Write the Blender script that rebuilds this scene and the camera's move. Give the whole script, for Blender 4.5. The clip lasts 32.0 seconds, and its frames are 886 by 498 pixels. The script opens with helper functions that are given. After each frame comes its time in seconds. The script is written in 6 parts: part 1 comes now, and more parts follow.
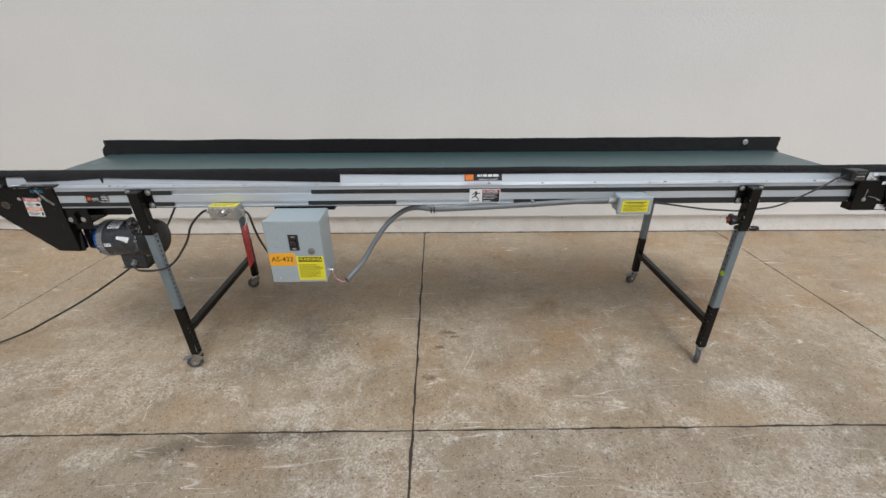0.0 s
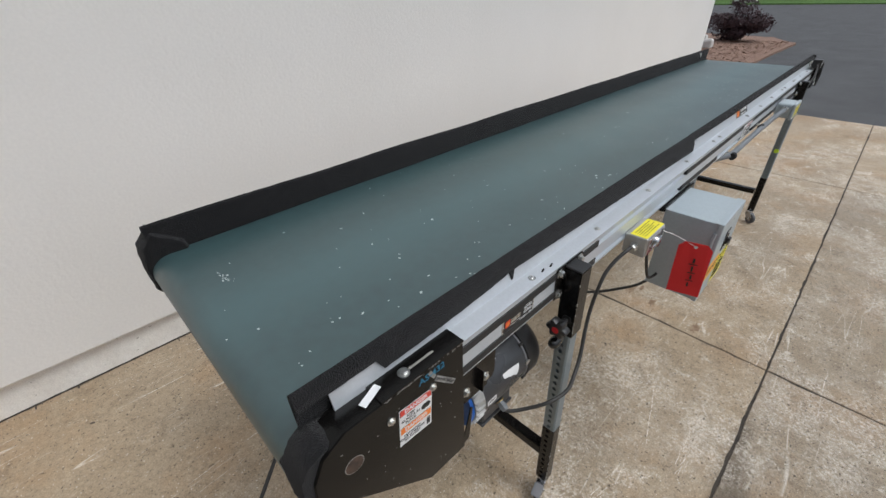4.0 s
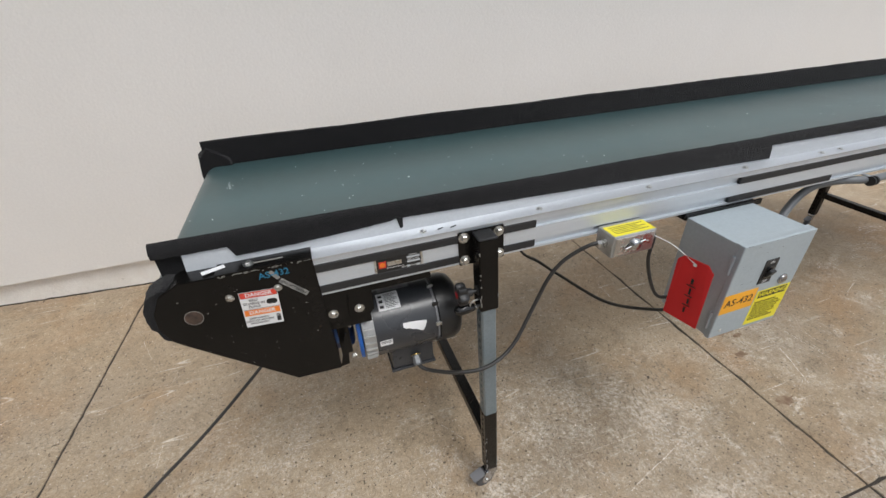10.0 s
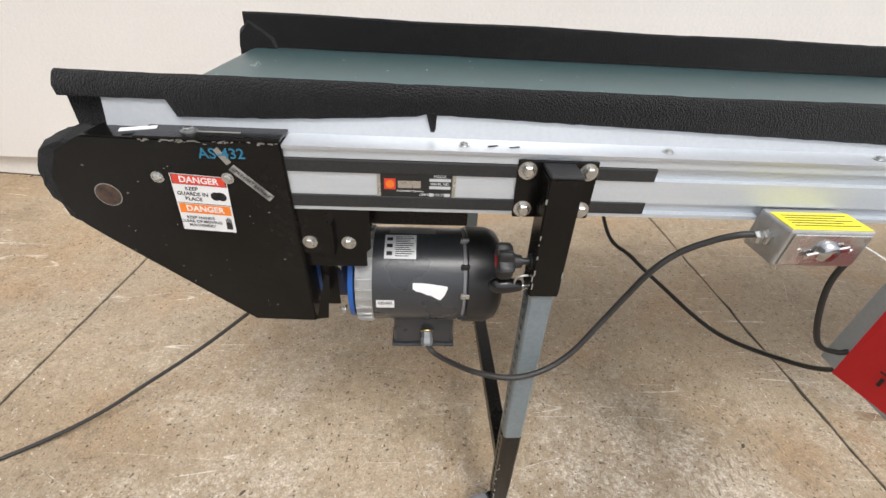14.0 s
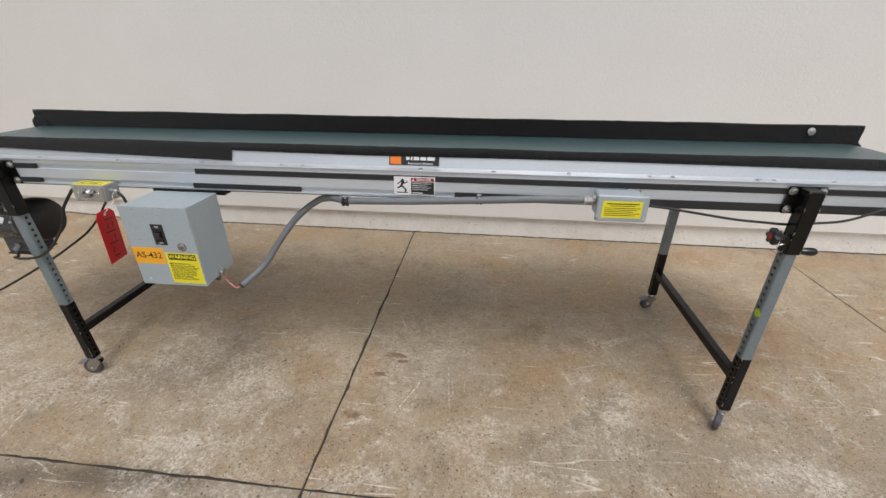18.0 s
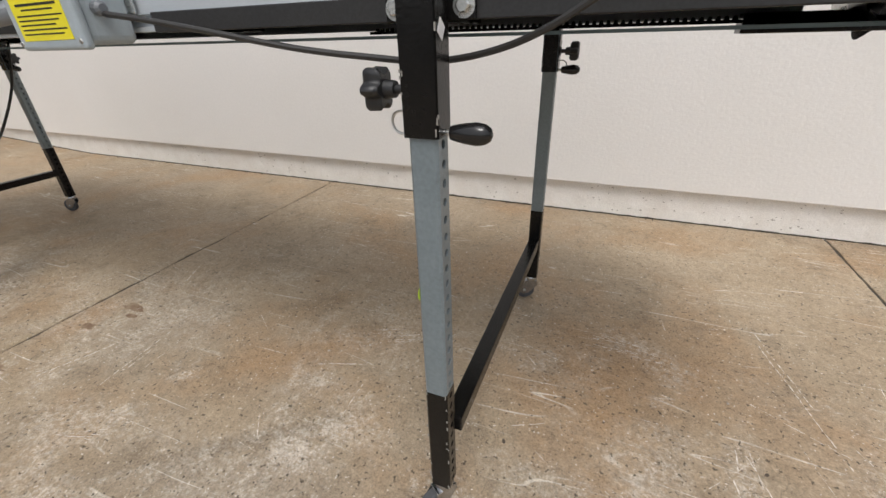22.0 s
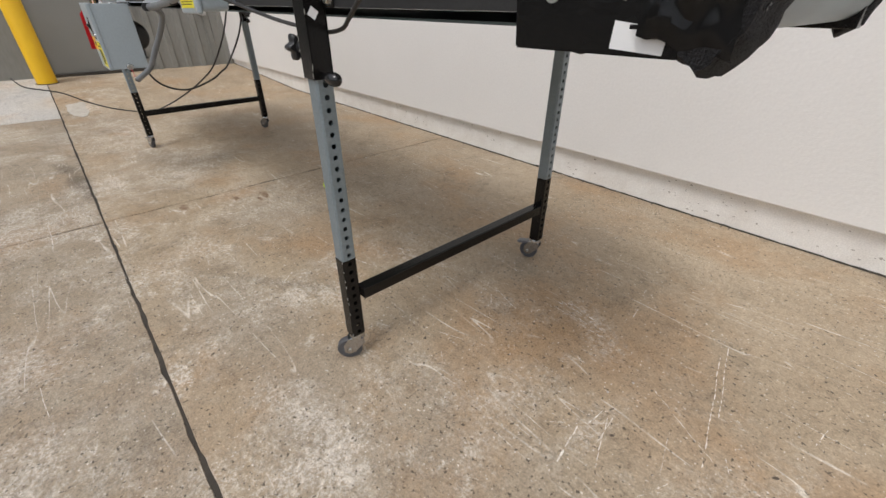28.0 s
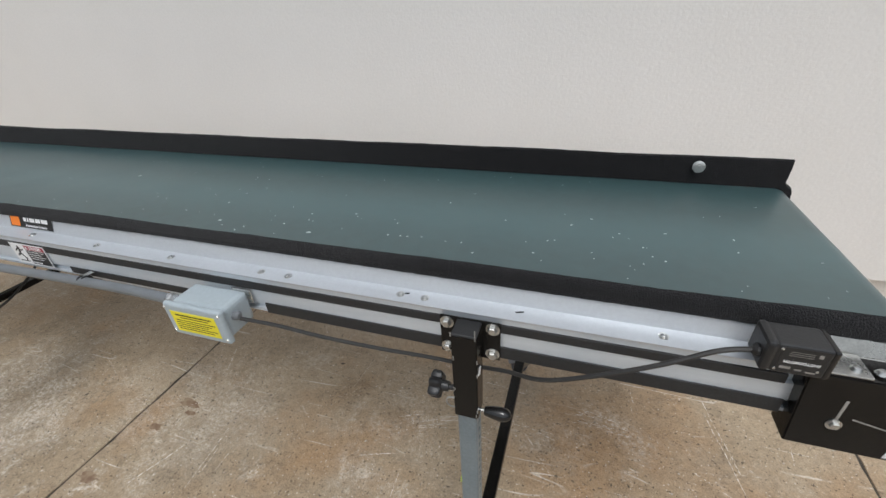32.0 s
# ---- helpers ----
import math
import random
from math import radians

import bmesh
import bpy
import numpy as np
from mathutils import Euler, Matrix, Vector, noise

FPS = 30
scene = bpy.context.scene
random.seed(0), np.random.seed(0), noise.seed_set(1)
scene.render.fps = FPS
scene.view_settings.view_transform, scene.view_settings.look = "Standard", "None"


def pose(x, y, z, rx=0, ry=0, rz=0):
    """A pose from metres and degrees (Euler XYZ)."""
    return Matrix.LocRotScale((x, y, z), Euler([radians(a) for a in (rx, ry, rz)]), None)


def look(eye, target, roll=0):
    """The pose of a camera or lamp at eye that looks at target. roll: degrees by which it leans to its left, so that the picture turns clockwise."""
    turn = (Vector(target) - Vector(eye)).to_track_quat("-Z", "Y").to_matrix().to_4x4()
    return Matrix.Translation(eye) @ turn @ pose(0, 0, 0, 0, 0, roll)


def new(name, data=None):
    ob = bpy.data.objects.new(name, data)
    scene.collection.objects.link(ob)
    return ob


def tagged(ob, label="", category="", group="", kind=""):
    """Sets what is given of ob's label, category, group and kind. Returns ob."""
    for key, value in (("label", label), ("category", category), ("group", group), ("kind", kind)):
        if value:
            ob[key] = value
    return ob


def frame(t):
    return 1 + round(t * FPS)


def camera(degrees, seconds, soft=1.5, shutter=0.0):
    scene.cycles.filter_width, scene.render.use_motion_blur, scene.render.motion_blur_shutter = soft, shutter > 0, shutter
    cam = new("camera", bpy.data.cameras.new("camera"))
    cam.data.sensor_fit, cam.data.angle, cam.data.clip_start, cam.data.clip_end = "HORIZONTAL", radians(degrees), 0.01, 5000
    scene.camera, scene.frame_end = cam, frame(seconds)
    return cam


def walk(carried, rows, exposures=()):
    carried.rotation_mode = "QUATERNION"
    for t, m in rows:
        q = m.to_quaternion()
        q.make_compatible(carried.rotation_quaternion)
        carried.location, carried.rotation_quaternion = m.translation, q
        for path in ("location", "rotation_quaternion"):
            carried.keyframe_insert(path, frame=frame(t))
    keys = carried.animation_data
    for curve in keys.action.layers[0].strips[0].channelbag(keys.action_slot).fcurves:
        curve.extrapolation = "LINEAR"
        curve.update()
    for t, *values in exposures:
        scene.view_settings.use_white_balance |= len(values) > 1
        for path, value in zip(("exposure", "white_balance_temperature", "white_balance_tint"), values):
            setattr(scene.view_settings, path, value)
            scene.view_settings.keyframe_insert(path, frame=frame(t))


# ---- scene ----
cam = camera(95.30, 32.0)
PATH = [
    (0.0, (0.068, -0.043, 1.582), (0.097, 1.756, 0.708), 0.01),
    (0.5, (-0.126, -0.007, 1.594), (0.008, 1.790, 0.726), 0.82),
    (1.0, (-0.394, 0.042, 1.617), (-0.147, 1.827, 0.751), 0.46),
    (1.5, (-0.672, 0.244, 1.592), (-0.321, 2.008, 0.718), -0.20),
    (2.0, (-0.977, 0.461, 1.599), (-0.489, 2.182, 0.704), 0.01),
    (2.5, (-1.314, 0.598, 1.607), (-0.657, 2.238, 0.670), 0.17),
    (3.0, (-1.575, 0.787, 1.592), (-0.748, 2.322, 0.612), -0.56),
    (3.5, (-1.788, 1.168, 1.566), (-0.793, 2.568, 0.540), -1.23),
    (4.0, (-2.043, 1.394, 1.552), (-0.877, 2.620, 0.484), -1.70),
    (4.5, (-2.214, 1.566, 1.576), (-0.889, 2.533, 0.432), -4.23),
    (6.5, (-2.282, 2.212, 1.558), (-0.693, 2.369, 0.354), -3.16),
    (7.0, (-2.292, 2.191, 1.563), (-0.668, 2.345, 0.405), -4.10),
    (7.5, (-2.289, 2.021, 1.605), (-0.675, 2.268, 0.451), -5.90),
    (8.0, (-2.271, 1.640, 1.597), (-0.673, 2.010, 0.453), -7.71),
    (8.5, (-2.090, 1.406, 1.581), (-0.549, 1.888, 0.401), -6.47),
    (9.0, (-1.799, 1.274, 1.561), (-0.385, 2.054, 0.382), -4.15),
    (9.5, (-1.662, 1.109, 1.529), (-0.619, 2.413, 0.428), -4.17),
    (10.0, (-1.612, 1.009, 1.469), (-1.121, 2.636, 0.415), -2.63),
    (10.5, (-1.676, 1.107, 1.362), (-1.335, 2.747, 0.268), -0.05),
    (11.0, (-1.614, 1.256, 1.260), (-1.315, 2.856, 0.097), 1.78),
    (11.5, (-1.542, 1.341, 1.217), (-1.358, 2.913, -0.005), 1.42),
    (12.0, (-1.527, 1.367, 1.189), (-1.425, 2.922, -0.065), 0.57),
    (12.5, (-1.522, 1.375, 1.180), (-1.450, 2.923, -0.085), 0.24),
    (13.0, (-1.519, 1.369, 1.175), (-1.441, 2.922, -0.083), 1.00),
    (13.5, (-1.507, 1.351, 1.177), (-1.401, 2.932, -0.043), 2.71),
    (14.0, (-1.484, 1.237, 1.234), (-1.370, 2.866, 0.079), 3.72),
    (14.5, (-1.434, 1.037, 1.303), (-1.389, 2.715, 0.215), 3.16),
    (16.5, (-0.696, 0.491, 1.444), (-1.366, 2.169, 0.586), -2.58),
    (17.0, (-0.422, 0.437, 1.420), (-1.249, 2.034, 0.546), -3.65),
    (17.5, (0.013, 0.458, 1.376), (-0.701, 2.102, 0.489), -2.49),
    (18.0, (0.538, 0.428, 1.400), (0.345, 2.214, 0.520), 0.33),
    (18.5, (0.923, 0.519, 1.390), (1.032, 2.307, 0.501), 0.58),
    (19.0, (1.250, 0.706, 1.349), (1.387, 2.465, 0.406), -0.66),
    (19.5, (1.394, 0.885, 1.336), (1.496, 2.599, 0.310), -0.48),
    (20.0, (1.510, 1.047, 1.329), (1.462, 2.719, 0.232), 0.18),
    (20.5, (1.709, 1.193, 1.218), (1.410, 2.829, 0.106), -0.04),
    (21.0, (1.767, 1.257, 1.041), (1.244, 2.868, -0.023), -1.04),
    (21.5, (1.759, 1.262, 0.945), (1.121, 2.878, -0.046), -1.50),
    (22.0, (1.765, 1.267, 0.920), (1.083, 2.898, -0.015), -1.61),
    (22.5, (1.787, 1.260, 0.919), (1.098, 2.902, 0.008), -1.49),
    (23.0, (1.806, 1.252, 0.917), (1.122, 2.895, 0.004), -1.40),
    (23.5, (1.819, 1.241, 0.924), (1.142, 2.874, -0.012), -1.10),
    (24.0, (1.827, 1.229, 0.916), (1.139, 2.838, -0.053), 0.02),
    (24.5, (1.837, 1.219, 0.893), (1.124, 2.778, -0.138), 2.86),
    (25.0, (1.886, 1.200, 0.838), (1.157, 2.695, -0.272), 7.42),
    (25.5, (1.983, 1.127, 0.835), (1.225, 2.558, -0.340), 11.08),
    (27.5, (2.381, 1.292, 0.925), (1.112, 2.422, -0.130), 0.65),
    (28.0, (2.399, 1.326, 0.944), (1.138, 2.479, -0.096), 0.48),
    (28.5, (2.397, 1.335, 0.948), (1.146, 2.505, -0.085), 0.17),
    (29.0, (2.404, 1.327, 0.984), (1.169, 2.506, -0.058), -0.72),
    (29.5, (2.444, 1.313, 1.118), (1.247, 2.516, 0.059), -1.62),
    (30.0, (2.438, 1.272, 1.286), (1.310, 2.542, 0.231), -1.88),
    (30.5, (2.394, 1.173, 1.428), (1.373, 2.550, 0.398), -1.57),
    (31.0, (2.275, 1.031, 1.499), (1.384, 2.511, 0.490), -2.02),
    (31.5, (2.076, 1.089, 1.481), (1.328, 2.642, 0.467), -3.10),
    (32.0, (1.702, 1.228, 1.506), (1.110, 2.842, 0.485), -3.40),
]
SKY, SUN = 0.166, 0.90
EXPOSURES = [(0.0, -0.15, 6200, 8), (4.5, -0.09, 6100, 8), (6.5, 0.16, 6000, 8), (8.0, 0.06, 6000, 8), (9.0, -0.03, 6150, 8), (10.0, -0.03, 6300, 9), (11.0, 0.19, 6400, 10), (12.5, 0.58, 6450, 10), (14.0, 0.45, 6450, 10), (17.0, 0.0, 6450, 10), (19.0, -0.08, 6350, 9), (22.5, 0.08, 6450, 10), (25.0, 0.0, 6350, 10), (28.0, 0.03, 6350, 10), (30.5, 0.03, 6250, 9), (32.0, -0.06, 6200, 8)]
walk(cam, [(t, look(eye, goal, roll)) for t, eye, goal, roll in PATH], EXPOSURES)

# ---- world and light ----
world = bpy.data.worlds.new("overcast_sky")
world.use_nodes = True
scene.world = world
wn, wl = world.node_tree.nodes, world.node_tree.links
sky = wn.new("ShaderNodeTexSky")
sky.sky_type, sky.sun_disc = "NISHITA", False
sky.sun_elevation, sky.sun_rotation = radians(66), radians(161)
sky.dust_density, sky.air_density, sky.ozone_density = 4.0, 1.0, 1.0
pale = wn.new("ShaderNodeHueSaturation")
pale.inputs["Saturation"].default_value = 0.3
wl.new(sky.outputs[0], pale.inputs["Color"])
wl.new(pale.outputs[0], wn["Background"].inputs["Color"])
wn["Background"].inputs["Strength"].default_value = SKY
sun = new("sun", bpy.data.lights.new("sun", "SUN"))
sun.data.energy, sun.data.angle, sun.data.color = SUN, radians(18), (1.0, 0.975, 0.935)
sun.matrix_world = look((0, 0, 10), (-1.0, 2.3, 5.5))

# ---- materials ----


def mat(name, c1, c2=None, rough=0.5, metal=0.0, scale=6.0, detail=6.0, bump=0.0, bscale=80.0, fine=0.0, fscale=300.0, stretch=(1, 1, 1), rvar=0.1, contrast=0.5, spec=0.5):
    """A surface that varies between two colours at one scale, with a finer grain and a relief."""
    m = bpy.data.materials.new(name)
    m.use_nodes = True
    n, l = m.node_tree.nodes, m.node_tree.links
    b = n["Principled BSDF"]
    c2 = c2 or tuple(v * 0.8 for v in c1)
    co = n.new("ShaderNodeTexCoord")
    mp = n.new("ShaderNodeMapping")
    mp.inputs["Scale"].default_value = stretch
    l.new(co.outputs["Object"], mp.inputs[0])
    nz = n.new("ShaderNodeTexNoise")
    nz.inputs["Scale"].default_value, nz.inputs["Detail"].default_value = scale, detail
    l.new(mp.outputs[0], nz.inputs["Vector"])
    ramp = n.new("ShaderNodeMapRange")
    ramp.inputs[1].default_value, ramp.inputs[2].default_value = 0.5 - contrast / 2, 0.5 + contrast / 2
    l.new(nz.outputs[0], ramp.inputs[0])
    mix = n.new("ShaderNodeMix")
    mix.data_type = "RGBA"
    mix.inputs[6].default_value, mix.inputs[7].default_value = (*c1, 1), (*c2, 1)
    l.new(ramp.outputs[0], mix.inputs[0])
    out = mix.outputs[2]
    if fine:
        fz = n.new("ShaderNodeTexNoise")
        fz.inputs["Scale"].default_value = fscale
        l.new(mp.outputs[0], fz.inputs["Vector"])
        fr = n.new("ShaderNodeMapRange")
        fr.inputs[1].default_value, fr.inputs[2].default_value = 0.3, 0.7
        fr.inputs[3].default_value, fr.inputs[4].default_value = 1 - fine, 1 + fine
        l.new(fz.outputs[0], fr.inputs[0])
        mul = n.new("ShaderNodeMix")
        mul.data_type, mul.blend_type = "RGBA", "MULTIPLY"
        mul.inputs[0].default_value = 1.0
        l.new(out, mul.inputs[6])
        l.new(fr.outputs[0], mul.inputs[7])
        out = mul.outputs[2]
    l.new(out, b.inputs["Base Color"])
    rr = n.new("ShaderNodeMapRange")
    rr.inputs[3].default_value, rr.inputs[4].default_value = max(0.03, rough - rvar), min(1, rough + rvar)
    l.new(nz.outputs[0], rr.inputs[0])
    l.new(rr.outputs[0], b.inputs["Roughness"])
    b.inputs["Metallic"].default_value = metal
    b.inputs["Specular IOR Level"].default_value = spec
    if bump:
        bz = n.new("ShaderNodeTexNoise")
        bz.inputs["Scale"].default_value, bz.inputs["Detail"].default_value = bscale, 4
        l.new(mp.outputs[0], bz.inputs["Vector"])
        bp = n.new("ShaderNodeBump")
        bp.inputs["Strength"].default_value, bp.inputs["Distance"].default_value = bump, 0.01
        l.new(bz.outputs[0], bp.inputs["Height"])
        l.new(bp.outputs[0], b.inputs["Normal"])
    return m


# soft stains on the slabs: place, half sizes, turn, tint, strength
STAINS = [(-0.80, 1.245, 0.30, 0.075, 4, "dark", 1.0), (-1.12, 1.20, 0.20, 0.06, 12, "dark", 0.85), (-0.52, 1.27, 0.14, 0.04, 0, "dark", 0.9), (-0.85, 1.78, 0.50, 0.16, 20, "dark", 0.5), (0.02, 1.90, 0.10, 0.22, 5, "rust", 0.7),
          (1.95, 2.30, 0.55, 0.42, 20, "rust", 0.75), (2.15, 2.05, 0.35, 0.30, 0, "tan", 0.6), (0.95, 2.05, 0.45, 0.12, 35, "rust", 0.6), (1.10, 1.55, 0.55, 0.22, 10, "grey", 0.8), (1.62, 1.55, 0.35, 0.16, -10, "grey", 0.7),
          (1.02, 1.72, 0.34, 0.035, 38, "dark", 0.6), (0.45, 2.60, 0.9, 0.30, 3, "grey", 0.5), (-1.70, 1.95, 0.6, 0.35, -10, "tan", 0.6), (0.45, 0.23, 0.05, 0.03, 20, "dark", 0.9), (1.75, -0.30, 0.09, 0.05, 30, "dark", 0.9), (1.28, 0.60, 0.4, 0.25, 50, "rust", 0.45)]
# rubbed, chalky places: place, half sizes, turn
SCUFFS = [(1.58, 1.50, 0.20, 0.10, 20), (0.55, 1.60, 0.30, 0.10, 15), (1.98, 2.42, 0.22, 0.09, -35), (1.76, 1.52, 0.30, 0.08, 5), (-0.53, 1.42, 0.40, 0.07, 8), (0.10, 1.35, 0.30, 0.06, 5), (-1.15, 1.56, 0.16, 0.08, 0), (0.75, 1.42, 0.30, 0.07, -4), (2.18, 2.05, 0.05, 0.22, -8), (1.30, 2.27, 0.16, 0.03, 20), (0.9, 0.9, 0.3, 0.2, 40), (0.2, 0.7, 0.1, 0.35, 0), (2.3, 0.8, 0.3, 0.2, 30), (4.1, 0.9, 0.12, 0.10, 0), (4.1, 0.4, 0.16, 0.05, 10)]


def concrete(name, tan, brown, chalk, chalk_lo=0.60, stains=False):
    """Worn outdoor concrete: large tan and brown fields, chalky scuffs, dark spots, fine sand."""
    m = bpy.data.materials.new(name)
    m.use_nodes = True
    n, l = m.node_tree.nodes, m.node_tree.links
    b = n["Principled BSDF"]
    co = n.new("ShaderNodeTexCoord")

    def noise_at(scale, lo, hi, detail=6.0, rough=0.55, stretch=None, off=0.0):
        v = co.outputs["Object"]
        if stretch or off:
            mp = n.new("ShaderNodeMapping")
            mp.inputs["Scale"].default_value = stretch or (1, 1, 1)
            mp.inputs["Location"].default_value = (off, off * 1.7, 0)
            l.new(v, mp.inputs[0])
            v = mp.outputs[0]
        z = n.new("ShaderNodeTexNoise")
        z.inputs["Scale"].default_value, z.inputs["Detail"].default_value, z.inputs["Roughness"].default_value = scale, detail, rough
        l.new(v, z.inputs["Vector"])
        r = n.new("ShaderNodeMapRange")
        r.inputs[1].default_value, r.inputs[2].default_value = lo, hi
        l.new(z.outputs[0], r.inputs[0])
        return r.outputs[0]

    def mixed(a, c, f, blend="MIX"):
        x = n.new("ShaderNodeMix")
        x.data_type, x.blend_type = "RGBA", blend
        for sock, val in ((x.inputs[6], a), (x.inputs[7], c), (x.inputs[0], f)):
            if isinstance(val, tuple):
                sock.default_value = (*val, 1)
            elif isinstance(val, float):
                sock.default_value = val
            else:
                l.new(val, sock)
        return x.outputs[2]

    def times(a, c):
        x = n.new("ShaderNodeMath")
        x.operation = "MULTIPLY"
        for sock, val in zip(x.inputs, (a, c)):
            if isinstance(val, float):
                sock.default_value = val
            else:
                l.new(val, sock)
        return x.outputs[0]

    def lines(scale, width, stretch, turn, off):
        """Thin wandering lines, longer one way than the other."""
        mp = n.new("ShaderNodeMapping")
        mp.inputs["Scale"].default_value = stretch
        mp.inputs["Rotation"].default_value = (0, 0, turn)
        mp.inputs["Location"].default_value = (off, off * 0.6, 0)
        l.new(co.outputs["Object"], mp.inputs[0])
        z = n.new("ShaderNodeTexNoise")
        z.inputs["Scale"].default_value, z.inputs["Detail"].default_value = scale, 1.5
        l.new(mp.outputs[0], z.inputs["Vector"])
        d = n.new("ShaderNodeMath")
        d.operation = "SUBTRACT"
        d.inputs[1].default_value = 0.5
        l.new(z.outputs[0], d.inputs[0])
        a = n.new("ShaderNodeMath")
        a.operation = "ABSOLUTE"
        l.new(d.outputs[0], a.inputs[0])
        r = n.new("ShaderNodeMapRange")
        r.inputs[1].default_value, r.inputs[2].default_value = width, width * 0.25
        l.new(a.outputs[0], r.inputs[0])
        return r.outputs[0]

    def blot(cx, cy, rx, ry, turn, edge=0.35):
        """A stain of uneven outline round a place on the slab."""
        mp = n.new("ShaderNodeMapping")
        mp.vector_type = "TEXTURE"
        mp.inputs["Location"].default_value = (cx, cy, 0)
        mp.inputs["Rotation"].default_value = (0, 0, radians(turn))
        mp.inputs["Scale"].default_value = (rx, ry, 50)
        l.new(co.outputs["Object"], mp.inputs[0])
        ln = n.new("ShaderNodeVectorMath")
        ln.operation = "LENGTH"
        l.new(mp.outputs[0], ln.inputs[0])
        ad = n.new("ShaderNodeMath")
        ad.operation = "ADD"
        l.new(ln.outputs["Value"], ad.inputs[0])
        l.new(noise_at(7.0, 0.9, 0.1, 8, 0.65, off=cx), ad.inputs[1])
        r = n.new("ShaderNodeMapRange")
        r.inputs[1].default_value, r.inputs[2].default_value = 1.5, 1.5 - 2 * edge
        l.new(ad.outputs[0], r.inputs[0])
        return r.outputs[0]

    dark = tuple(v * 0.55 for v in brown)
    grey = (brown[0] * 0.98, brown[1] * 1.05, brown[2] * 1.18)
    rusty = (brown[0] * 1.12, brown[1] * 0.93, brown[2] * 0.74)
    c = mixed(tan, brown, noise_at(1.1, 0.36, 0.64, 9, 0.62))
    c = mixed(c, grey, times(noise_at(0.8, 0.46, 0.62, 8, 0.6, off=6.0), 0.65))
    c = mixed(c, rusty, times(noise_at(1.9, 0.49, 0.64, 9, 0.65, off=13.0), 0.55))
    if stains:
        for cx, cy, rx, ry, turn, tint, f in STAINS:
            c = mixed(c, {"rust": rusty, "grey": grey, "dark": dark, "tan": tan}[tint], times(blot(cx, cy, rx, ry, turn), f))
    c = mixed(c, dark, times(noise_at(6.0, 0.52, 0.70, 10, 0.74, off=3.0), 0.62))
    c = mixed(c, dark, times(times(noise_at(30, 0.53, 0.63, 6, 0.7, off=21.0), noise_at(1.2, 0.42, 0.58, 4, off=17.0)), 0.42))
    # little wear close under the wall
    sep = n.new("ShaderNodeSeparateXYZ")
    l.new(co.outputs["Object"], sep.inputs[0])
    worn = n.new("ShaderNodeMapRange")
    worn.inputs[1].default_value, worn.inputs[2].default_value, worn.inputs[3].default_value, worn.inputs[4].default_value = 1.65, 2.6, 1.0, 0.10
    l.new(sep.outputs[1], worn.inputs[0])
    field = times(noise_at(1.5, 0.46, 0.58, 7, 0.62, off=7.0), noise_at(13, 0.38, 0.56, 7, 0.7, off=41.0))
    wear = times(field, noise_at(75, chalk_lo - 0.14, chalk_lo + 0.04, 9, 0.78, off=1.0))
    c = mixed(c, chalk, times(times(wear, worn.outputs[0]), 0.9))
    if stains:
        for cx, cy, rx, ry, turn in SCUFFS:
            c = mixed(c, chalk, times(times(blot(cx, cy, rx, ry, turn, 0.5), noise_at(60, 0.46, 0.58, 9, 0.8, off=cx + 3)), 0.62))
    patches = times(noise_at(5.0, 0.57, 0.68, 10, 0.72, off=11.0), noise_at(70, 0.44, 0.56, 7, 0.75, off=15.0))
    c = mixed(c, chalk, times(times(patches, worn.outputs[0]), 0.95))
    for turn, off, scale in ((0.3, 5.0, 2.2), (1.5, 9.0, 2.6), (-0.6, 23.0, 2.0), (1.2, 37.0, 1.7)):
        c = mixed(c, chalk, times(times(lines(scale, 0.004, (0.25, 3.2, 1), turn, off), noise_at(3.2, 0.55, 0.64, 6, 0.6, off=off + 2)), 0.8))
    c = mixed(c, dark, times(times(lines(9, 0.012, (1, 1, 1), 0.0, 31.0), noise_at(2.2, 0.5, 0.62, 5, off=33.0)), 0.4))
    c = mixed(c, tuple(v * 0.25 for v in brown), times(noise_at(85, 0.640, 0.69, 2, off=2.0), 0.9))
    c = mixed(c, chalk, times(noise_at(110, 0.675, 0.72, 2, off=4.0), 0.9))
    coarse = noise_at(42, 0.28, 0.72, 6, 0.72, off=51.0)
    c = mixed(c, mixed((0.80, 0.79, 0.78), (1.19, 1.19, 1.19), coarse), 1.0, "MULTIPLY")
    sand = noise_at(150, 0.32, 0.68, 7, 0.85)
    c = mixed(c, mixed((0.52, 0.51, 0.50), (1.47, 1.47, 1.47), sand), 1.0, "MULTIPLY")
    l.new(c, b.inputs["Base Color"])
    rr = noise_at(3.0, 0.0, 1.0)
    mr = n.new("ShaderNodeMapRange")
    mr.inputs[3].default_value, mr.inputs[4].default_value = 0.55, 0.9
    l.new(rr, mr.inputs[0])
    l.new(mr.outputs[0], b.inputs["Roughness"])
    bp = n.new("ShaderNodeBump")
    bp.inputs["Strength"].default_value, bp.inputs["Distance"].default_value = 0.75, 0.005
    l.new(noise_at(130, 0, 1, 8, 0.75), bp.inputs["Height"])
    l.new(bp.outputs[0], b.inputs["Normal"])
    return m


